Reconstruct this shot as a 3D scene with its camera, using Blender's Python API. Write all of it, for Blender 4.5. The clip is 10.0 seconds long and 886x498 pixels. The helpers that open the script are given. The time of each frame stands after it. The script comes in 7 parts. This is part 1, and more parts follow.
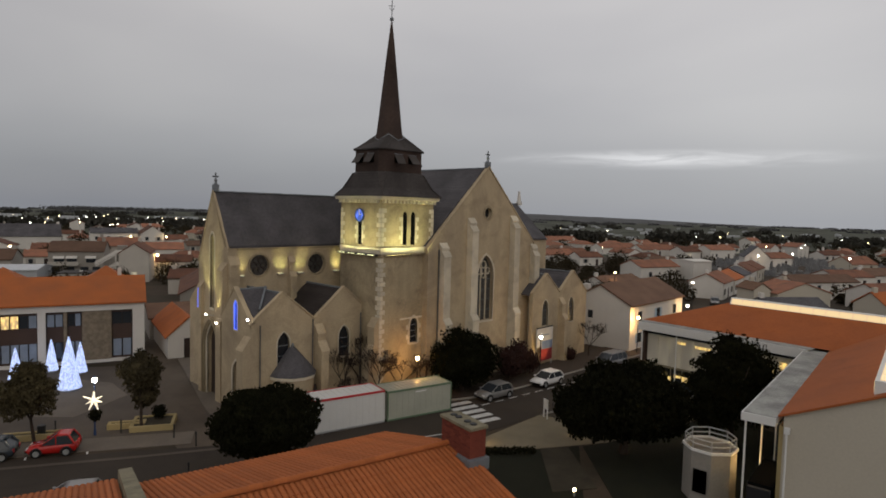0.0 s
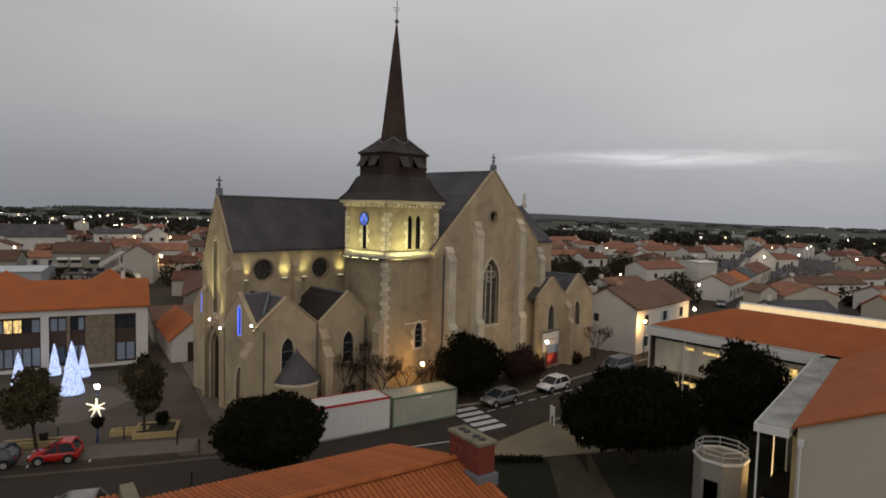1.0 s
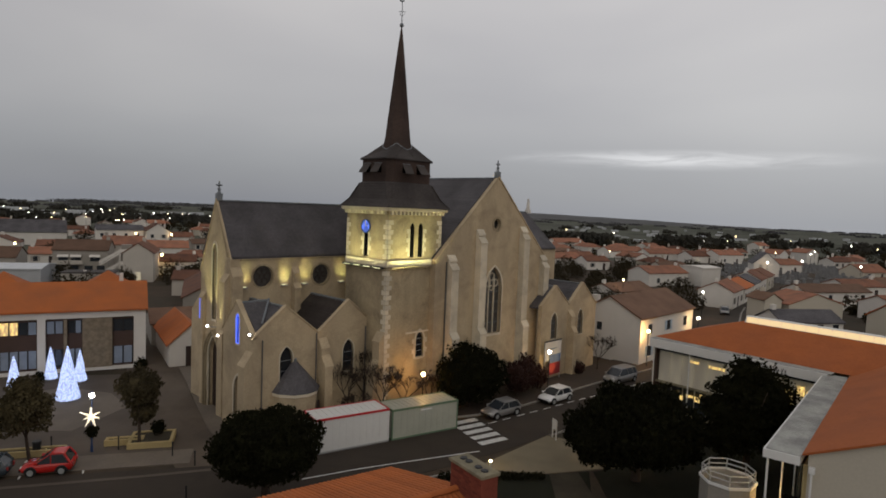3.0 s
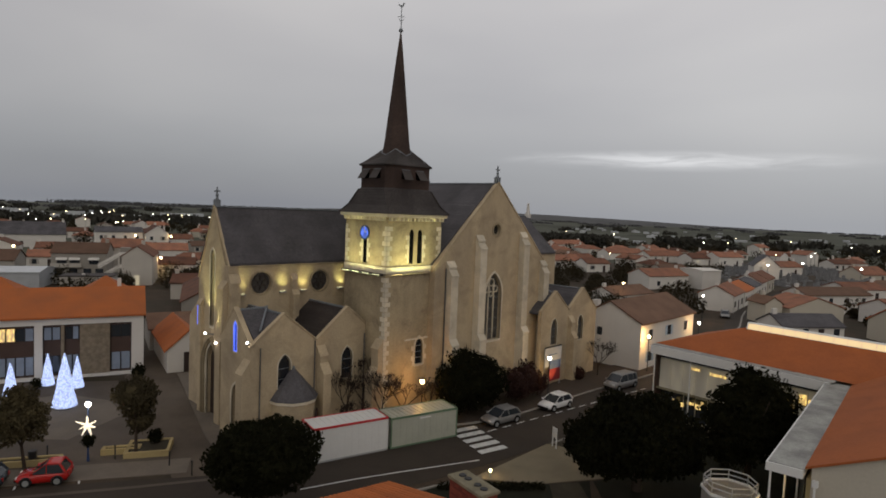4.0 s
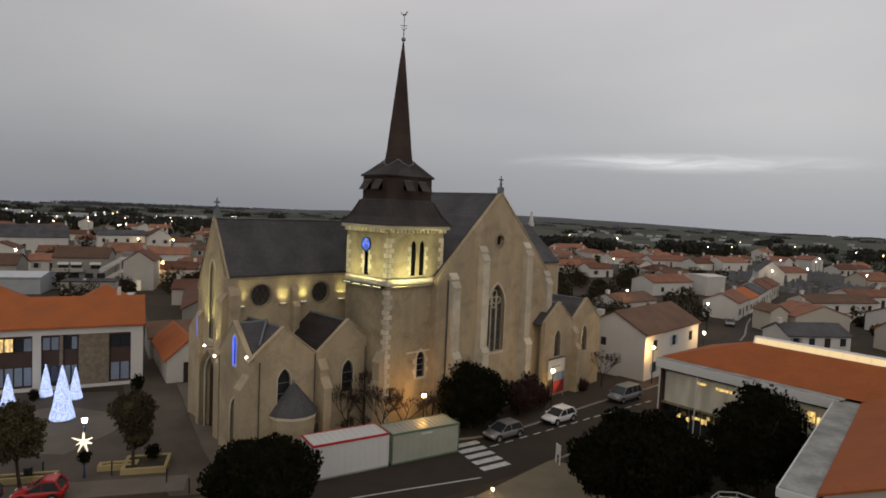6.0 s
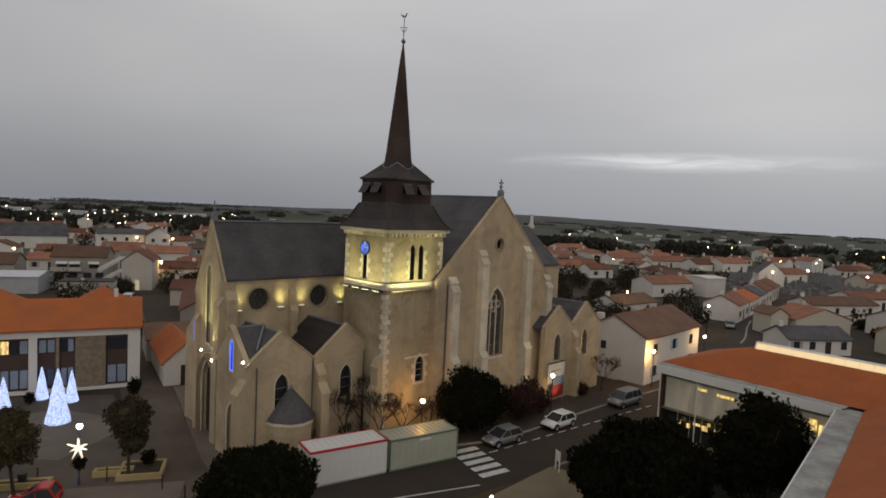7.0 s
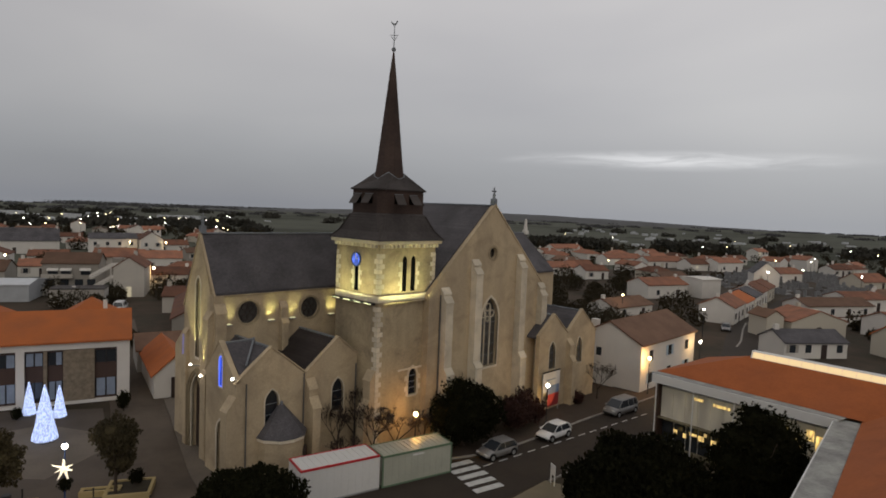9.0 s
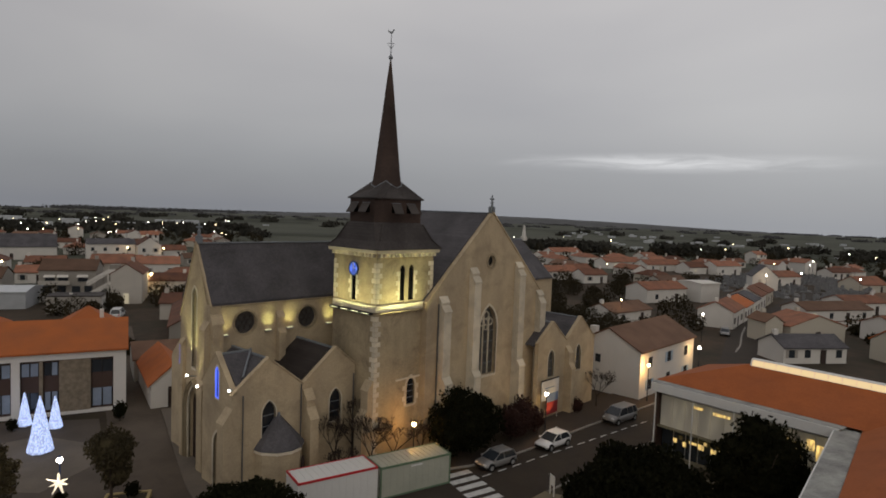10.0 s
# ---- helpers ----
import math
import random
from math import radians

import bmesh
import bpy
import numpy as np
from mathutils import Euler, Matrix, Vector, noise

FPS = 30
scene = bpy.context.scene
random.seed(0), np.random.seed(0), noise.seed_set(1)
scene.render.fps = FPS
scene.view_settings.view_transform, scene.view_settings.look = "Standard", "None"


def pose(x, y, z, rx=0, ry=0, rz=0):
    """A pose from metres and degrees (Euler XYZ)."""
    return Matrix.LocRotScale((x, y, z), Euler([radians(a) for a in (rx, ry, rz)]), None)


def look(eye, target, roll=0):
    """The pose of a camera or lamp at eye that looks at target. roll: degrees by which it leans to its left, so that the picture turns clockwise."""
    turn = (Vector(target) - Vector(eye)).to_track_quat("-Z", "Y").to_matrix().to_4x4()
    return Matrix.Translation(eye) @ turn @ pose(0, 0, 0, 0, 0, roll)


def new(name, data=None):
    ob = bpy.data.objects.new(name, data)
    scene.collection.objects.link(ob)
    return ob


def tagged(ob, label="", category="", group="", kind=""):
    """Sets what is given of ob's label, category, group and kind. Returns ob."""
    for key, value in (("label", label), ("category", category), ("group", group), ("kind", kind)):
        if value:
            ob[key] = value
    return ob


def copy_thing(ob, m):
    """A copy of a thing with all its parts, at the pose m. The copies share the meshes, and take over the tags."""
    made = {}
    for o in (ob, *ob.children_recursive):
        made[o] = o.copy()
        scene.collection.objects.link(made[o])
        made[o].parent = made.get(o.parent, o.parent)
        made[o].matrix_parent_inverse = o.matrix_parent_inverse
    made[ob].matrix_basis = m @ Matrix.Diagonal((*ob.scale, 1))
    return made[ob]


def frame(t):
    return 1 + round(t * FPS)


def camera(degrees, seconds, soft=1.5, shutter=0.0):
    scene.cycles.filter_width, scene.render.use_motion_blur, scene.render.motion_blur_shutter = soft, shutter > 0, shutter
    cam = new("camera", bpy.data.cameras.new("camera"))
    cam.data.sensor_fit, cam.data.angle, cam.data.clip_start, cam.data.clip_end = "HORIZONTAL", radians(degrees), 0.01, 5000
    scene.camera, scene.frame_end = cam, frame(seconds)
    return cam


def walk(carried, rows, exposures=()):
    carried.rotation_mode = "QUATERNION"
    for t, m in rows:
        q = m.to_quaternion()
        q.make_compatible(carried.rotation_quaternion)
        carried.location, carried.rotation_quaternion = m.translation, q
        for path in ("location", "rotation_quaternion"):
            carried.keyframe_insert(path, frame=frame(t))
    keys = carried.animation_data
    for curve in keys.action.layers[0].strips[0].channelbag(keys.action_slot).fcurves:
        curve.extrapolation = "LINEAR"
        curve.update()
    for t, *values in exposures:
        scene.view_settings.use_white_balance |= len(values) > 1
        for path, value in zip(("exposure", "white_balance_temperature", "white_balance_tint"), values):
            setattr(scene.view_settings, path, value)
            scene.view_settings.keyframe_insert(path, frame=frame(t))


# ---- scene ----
cam = camera(72.0, 10.0, soft=1.75)
PATH = [
    (0, (-32.564, -37.987, 16.969), (-31.117, -36.612, 16.844), 1.5),
    (0.5, (-32.464, -37.805, 17.138), (-31.021, -36.427, 17.014), 1.4),
    (1, (-32.279, -37.464, 17.365), (-30.84, -36.081, 17.238), 1.5),
    (1.5, (-32.153, -37.295, 17.616), (-30.716, -35.91, 17.489), 1.5),
    (2, (-32.009, -37.109, 17.813), (-30.574, -35.722, 17.681), 1.9),
    (2.5, (-31.848, -36.909, 17.996), (-30.413, -35.522, 17.861), 2.2),
    (4, (-31.419, -36.512, 18.682), (-29.983, -35.125, 18.552), 2.3),
    (4.5, (-31.269, -36.379, 18.88), (-29.834, -34.992, 18.749), 2.3),
    (5, (-31.141, -36.192, 19.103), (-29.708, -34.804, 18.973), 2.2),
    (5.5, (-31.014, -36.105, 19.309), (-29.583, -34.713, 19.183), 2.3),
    (7, (-30.525, -35.662, 19.961), (-29.095, -34.269, 19.832), 2.7),
    (7.5, (-30.326, -35.553, 20.197), (-28.895, -34.162, 20.062), 2.6),
    (8, (-30.183, -35.497, 20.451), (-28.75, -34.109, 20.322), 2.6),
    (8.5, (-30.014, -35.388, 20.645), (-28.578, -34.001, 20.515), 2.7),
    (9, (-29.811, -35.325, 20.882), (-28.372, -33.942, 20.752), 2.3),
    (9.5, (-29.697, -35.259, 21.121), (-28.256, -33.879, 20.993), 2.2),
    (10, (-29.58, -35.167, 21.362), (-28.138, -33.787, 21.242), 2.1),
]
walk(cam, [(t, look(eye, target, roll)) for t, eye, target, roll in PATH], [(0.0, 0.0), (9.5, 0.0), (10.0, -0.12)])

# ---- light ----
world = bpy.data.worlds.new("dusk_sky")
scene.world = world
world.use_nodes = True
wn, wl = world.node_tree.nodes, world.node_tree.links
wn.clear()


def wnode(kind, **kw):
    n = wn.new(kind)
    for k, v in kw.items():
        n.inputs[k].default_value = v
    return n


w_out, w_bg = wnode("ShaderNodeOutputWorld"), wnode("ShaderNodeBackground", Strength=1.0)
w_co = wnode("ShaderNodeTexCoord")
w_sky = wnode("ShaderNodeTexSky")
w_sky.sky_type, w_sky.sun_disc = "NISHITA", False
w_sky.sun_elevation, w_sky.sun_rotation = radians(20), radians(220)
w_map = wnode("ShaderNodeMapping")
w_map.inputs["Scale"].default_value = (1.6, 1.6, 5.0)
w_map.inputs["Rotation"].default_value = (0.05, 0.09, 0.0)
w_noise = wnode("ShaderNodeTexNoise", Scale=1.1, Detail=4.0, Roughness=0.42, Distortion=0.25)
w_ramp = wnode("ShaderNodeValToRGB")
w_ramp.color_ramp.elements[0].position, w_ramp.color_ramp.elements[0].color = 0.3, (0.88, 0.88, 0.90, 1)
w_ramp.color_ramp.elements[1].position, w_ramp.color_ramp.elements[1].color = 0.72, (1.08, 1.075, 1.065, 1)
w_sep = wnode("ShaderNodeSeparateXYZ")
# cloud deck: darker and bluer towards the horizon
w_grad = wnode("ShaderNodeValToRGB")
cr = w_grad.color_ramp
cr.elements[0].position, cr.elements[0].color = 0.0, (0.232, 0.243, 0.270, 1)
cr.elements[1].position, cr.elements[1].color = 0.34, (0.505, 0.488, 0.487, 1)
e = cr.elements.new(0.05)
e.color = (0.268, 0.274, 0.294, 1)
e = cr.elements.new(0.13)
e.color = (0.362, 0.359, 0.368, 1)
e = cr.elements.new(1.0)
e.color = (0.43, 0.415, 0.41, 1)
w_mul = wnode("ShaderNodeMix")
w_mul.data_type, w_mul.blend_type = "RGBA", "MULTIPLY"
w_mul.inputs[0].default_value = 1.0
# brighter break in the clouds low in the east
w_dot = wnode("ShaderNodeVectorMath")
w_dot.operation = "DISTANCE"
w_map2 = wnode("ShaderNodeMapping")
w_map2.inputs["Scale"].default_value = (1.0, 1.0, 17.0)
w_dot.inputs[1].default_value = (0.912, 0.405, 0.087 * 17.0)
w_glow = wnode("ShaderNodeMapRange")
for key, value in (("From Min", 0.0), ("From Max", 0.32), ("To Min", 0.50), ("To Max", 0.0)):
    w_glow.inputs[key].default_value = value
w_glow.interpolation_type = "SMOOTHSTEP"
w_noise2 = wnode("ShaderNodeTexNoise", Scale=5.0, Detail=5.0, Roughness=0.55, Distortion=0.7)
w_gm = wnode("ShaderNodeMath")
w_gm.operation = "MULTIPLY"
w_add = wnode("ShaderNodeMix")
w_add.data_type, w_add.blend_type = "RGBA", "ADD"
w_add.inputs[0].default_value = 1.0
w_skymix = wnode("ShaderNodeMix")
w_skymix.data_type = "RGBA"
w_skymix.inputs[0].default_value = 0.004
wl.new(w_co.outputs["Generated"], w_map.inputs[0])
wl.new(w_co.outputs["Generated"], w_map2.inputs[0])
wl.new(w_map.outputs[0], w_noise.inputs["Vector"])
w_map3 = wnode("ShaderNodeMapping")
w_map3.inputs["Scale"].default_value = (1.6, 1.6, 14.0)
wl.new(w_co.outputs["Generated"], w_map3.inputs[0])
wl.new(w_map3.outputs[0], w_noise2.inputs["Vector"])
wl.new(w_noise.outputs[0], w_ramp.inputs[0])
wl.new(w_co.outputs["Generated"], w_sep.inputs[0])
wl.new(w_sep.outputs[2], w_grad.inputs[0])
wl.new(w_grad.outputs[0], w_mul.inputs[6])
wl.new(w_ramp.outputs[0], w_mul.inputs[7])
wl.new(w_map2.outputs[0], w_dot.inputs[0])
wl.new(w_dot.outputs["Value"], w_glow.inputs[0])
w_wide = wnode("ShaderNodeMapRange")
for key, value in (("From Min", 0.0), ("From Max", 1.0), ("To Min", 0.13), ("To Max", 0.0)):
    w_wide.inputs[key].default_value = value
w_far = wnode("ShaderNodeVectorMath")
w_far.operation = "DISTANCE"
w_far.inputs[1].default_value = (0.96, 0.24, 0.15)
w_sum = wnode("ShaderNodeMath")
w_sum.operation = "ADD"
wl.new(w_co.outputs["Generated"], w_far.inputs[0])
wl.new(w_far.outputs["Value"], w_wide.inputs[0])
w_torn = wnode("ShaderNodeMapRange")
for key, value in (("From Min", 0.36), ("From Max", 0.62), ("To Min", 0.08), ("To Max", 0.62)):
    w_torn.inputs[key].default_value = value
wl.new(w_noise2.outputs[0], w_torn.inputs[0])
wl.new(w_glow.outputs[0], w_gm.inputs[0])
wl.new(w_torn.outputs[0], w_gm.inputs[1])
wl.new(w_gm.outputs[0], w_sum.inputs[0])
wl.new(w_wide.outputs[0], w_sum.inputs[1])
wl.new(w_mul.outputs[2], w_add.inputs[6])
wl.new(w_sum.outputs[0], w_add.inputs[7])
wl.new(w_add.outputs[2], w_skymix.inputs[6])
wl.new(w_sky.outputs[0], w_skymix.inputs[7])
wl.new(w_skymix.outputs[2], w_bg.inputs[0])
wl.new(w_bg.outputs[0], w_out.inputs[0])

sun = new("sun", bpy.data.lights.new("sun", "SUN"))
sun.data.energy, sun.data.angle, sun.data.color = 0.36, radians(50), (1.0, 0.90, 0.76)
sun.matrix_world = look((-60, -75, 55), (0, 0, 0))


def lamp(kind, place, energy, colour, size=0.3, target=None, spot=60, size_y=None, spread=180):
    """A lamp of the place itself."""
    d = bpy.data.lights.new("lamp_light", kind)
    d.energy, d.color = energy, colour
    if kind == "AREA":
        d.size, d.spread = size, radians(spread)
        if size_y:
            d.shape, d.size_y = "RECTANGLE", size_y
    else:
        d.shadow_soft_size = size
    if kind == "SPOT":
        d.spot_size, d.spot_blend = radians(spot), 0.6
    ob = new("lamp_light", d)
    ob.matrix_world = look(place, target) if target else Matrix.Translation(place)
    return ob


# ---- materials ----
def mat(name, base, rough=0.8, var=0.18, scale=0.6, fine=14.0, bump=0.15, metal=0.0, tint=None, island=0.0, spec=0.3, streak=0.0, mottle=0.0):
    """Principled surface with broad stains, fine grain and slight relief; island: change from piece to piece."""
    m = bpy.data.materials.new(name)
    m.use_nodes = True
    nt = m.node_tree
    n, l = nt.nodes, nt.links
    b = n["Principled BSDF"]
    b.inputs["Roughness"].default_value, b.inputs["Metallic"].default_value = rough, metal
    b.inputs["Specular IOR Level"].default_value = spec
    co = n.new("ShaderNodeTexCoord")
    a, f = n.new("ShaderNodeTexNoise"), n.new("ShaderNodeTexNoise")
    a.inputs["Scale"].default_value, a.inputs["Detail"].default_value = scale, 5
    f.inputs["Scale"].default_value, f.inputs["Detail"].default_value = fine, 3
    l.new(co.outputs["Object"], f.inputs["Vector"])
    if streak:
        mp = n.new("ShaderNodeMapping")
        mp.inputs["Scale"].default_value = (streak, streak, 0.12)
        l.new(co.outputs["Object"], mp.inputs[0])
        l.new(mp.outputs[0], a.inputs["Vector"])
    else:
        l.new(co.outputs["Object"], a.inputs["Vector"])
    mix = n.new("ShaderNodeMix")
    mix.data_type = "RGBA"
    t = tint or tuple(c * 0.55 for c in base)
    mix.inputs[6].default_value, mix.inputs[7].default_value = (*base, 1), (*t, 1)
    r = n.new("ShaderNodeMapRange")
    for key, value in (("From Min", 0.38), ("From Max", 0.72), ("To Min", 0.0), ("To Max", min(1.0, var * 3.2))):
        r.inputs[key].default_value = value
    l.new(a.outputs[0], r.inputs[0])
    l.new(r.outputs[0], mix.inputs[0])
    hsv = n.new("ShaderNodeHueSaturation")
    v = n.new("ShaderNodeMapRange")
    v.inputs["To Min"].default_value, v.inputs["To Max"].default_value = 1 - var, 1 + var
    l.new(f.outputs[0], v.inputs[0])
    if island:
        oi, mm, mr = n.new("ShaderNodeObjectInfo"), n.new("ShaderNodeMath"), n.new("ShaderNodeMapRange")
        mr.inputs["To Min"].default_value, mr.inputs["To Max"].default_value = 1 - island, 1 + island
        mm.operation = "MULTIPLY"
        l.new(oi.outputs["Random"], mr.inputs[0])
        l.new(v.outputs[0], mm.inputs[0])
        l.new(mr.outputs[0], mm.inputs[1])
        l.new(mm.outputs[0], hsv.inputs["Value"])
    else:
        l.new(v.outputs[0], hsv.inputs["Value"])
    if mottle:
        # blotches of grime and lichen, larger and sharper than the streaks
        g, gr, gm = n.new("ShaderNodeTexNoise"), n.new("ShaderNodeMapRange"), n.new("ShaderNodeMix")
        g.inputs["Scale"].default_value, g.inputs["Detail"].default_value, g.inputs["Roughness"].default_value = 0.42, 9, 0.68
        g.inputs["Distortion"].default_value = 0.6
        for key, value in (("From Min", 0.46), ("From Max", 0.70), ("To Min", 0.0), ("To Max", mottle)):
            gr.inputs[key].default_value = value
        gm.data_type = "RGBA"
        gm.inputs[7].default_value = (base[0] * 0.34, base[1] * 0.33, base[2] * 0.36, 1)
        l.new(co.outputs["Object"], g.inputs["Vector"])
        l.new(g.outputs[0], gr.inputs[0])
        l.new(gr.outputs[0], gm.inputs[0])
        l.new(mix.outputs[2], gm.inputs[6])
        l.new(gm.outputs[2], hsv.inputs["Color"])
    else:
        l.new(mix.outputs[2], hsv.inputs["Color"])
    l.new(hsv.outputs[0], b.inputs["Base Color"])
    if bump:
        bp = n.new("ShaderNodeBump")
        bp.inputs["Strength"].default_value, bp.inputs["Distance"].default_value = bump, 0.05
        l.new(f.outputs[0], bp.inputs["Height"])
        l.new(bp.outputs[0], b.inputs["Normal"])
    return m


def glow(name, colour, strength, speck=0.0, base=(0.3, 0.3, 0.35)):
    """A surface that gives off light; speck: density of the small bulbs on it."""
    m = bpy.data.materials.new(name)
    m.use_nodes = True
    n, l = m.node_tree.nodes, m.node_tree.links
    b = n["Principled BSDF"]
    b.inputs["Base Color"].default_value = (*base, 1)
    b.inputs["Emission Color"].default_value = (*colour, 1)
    b.inputs["Emission Strength"].default_value = strength
    if speck:
        co, vo, r = n.new("ShaderNodeTexCoord"), n.new("ShaderNodeTexVoronoi"), n.new("ShaderNodeMapRange")
        mp = n.new("ShaderNodeMapping")
        mp.inputs["Scale"].default_value = (1, 1, 0.35)
        vo.inputs["Scale"].default_value = speck
        l.new(co.outputs["Object"], mp.inputs[0])
        l.new(mp.outputs[0], vo.inputs["Vector"])
        for key, value in (("From Min", 0.1), ("From Max", 0.6), ("To Min", strength * 1.7), ("To Max", strength * 0.5)):
            r.inputs[key].default_value = value
        l.new(vo.outputs["Distance"], r.inputs[0])
        l.new(r.outputs[0], b.inputs["Emission Strength"])
    return m


def slate(name, base, course=0.28):
    """Slate covering: staggered courses with thin joints, weathered in patches."""
    m = mat(name, base, rough=0.7, var=0.3, scale=0.35, fine=5.0, bump=0.2, spec=0.15)
    n, l = m.node_tree.nodes, m.node_tree.links
    br, co, mp = n.new("ShaderNodeTexBrick"), n.new("ShaderNodeTexCoord"), n.new("ShaderNodeMapping")
    mp.inputs["Rotation"].default_value = (radians(90), 0, 0)
    br.inputs["Scale"].default_value = 1 / course
    br.inputs["Mortar Size"].default_value = 0.03
    hsv = [x for x in n if x.type == "HUE_SAT"][0]
    mx = n.new("ShaderNodeMix")
    mx.data_type, mx.blend_type = "RGBA", "MULTIPLY"
    mx.inputs[0].default_value = 0.5
    br.inputs["Color1"].default_value, br.inputs["Color2"].default_value = (1, 1, 1, 1), (0.6, 0.6, 0.62, 1)
    br.inputs["Mortar"].default_value = (0.3, 0.3, 0.3, 1)
    l.new(co.outputs["Object"], mp.inputs[0])
    l.new(mp.outputs[0], br.inputs["Vector"])
    l.new(hsv.outputs[0], mx.inputs[6])
    l.new(br.outputs[0], mx.inputs[7])
    l.new(mx.outputs[2], n["Principled BSDF"].inputs["Base Color"])
    return m


def clear(name, base, rough=0.08, through_light=0.0, spec=0.5):
    m = bpy.data.materials.new(name)
    m.use_nodes = True
    b = m.node_tree.nodes["Principled BSDF"]
    b.inputs["Base Color"].default_value, b.inputs["Roughness"].default_value = (*base, 1), rough
    b.inputs["Transmission Weight"].default_value, b.inputs["Specular IOR Level"].default_value = through_light, spec
    return m


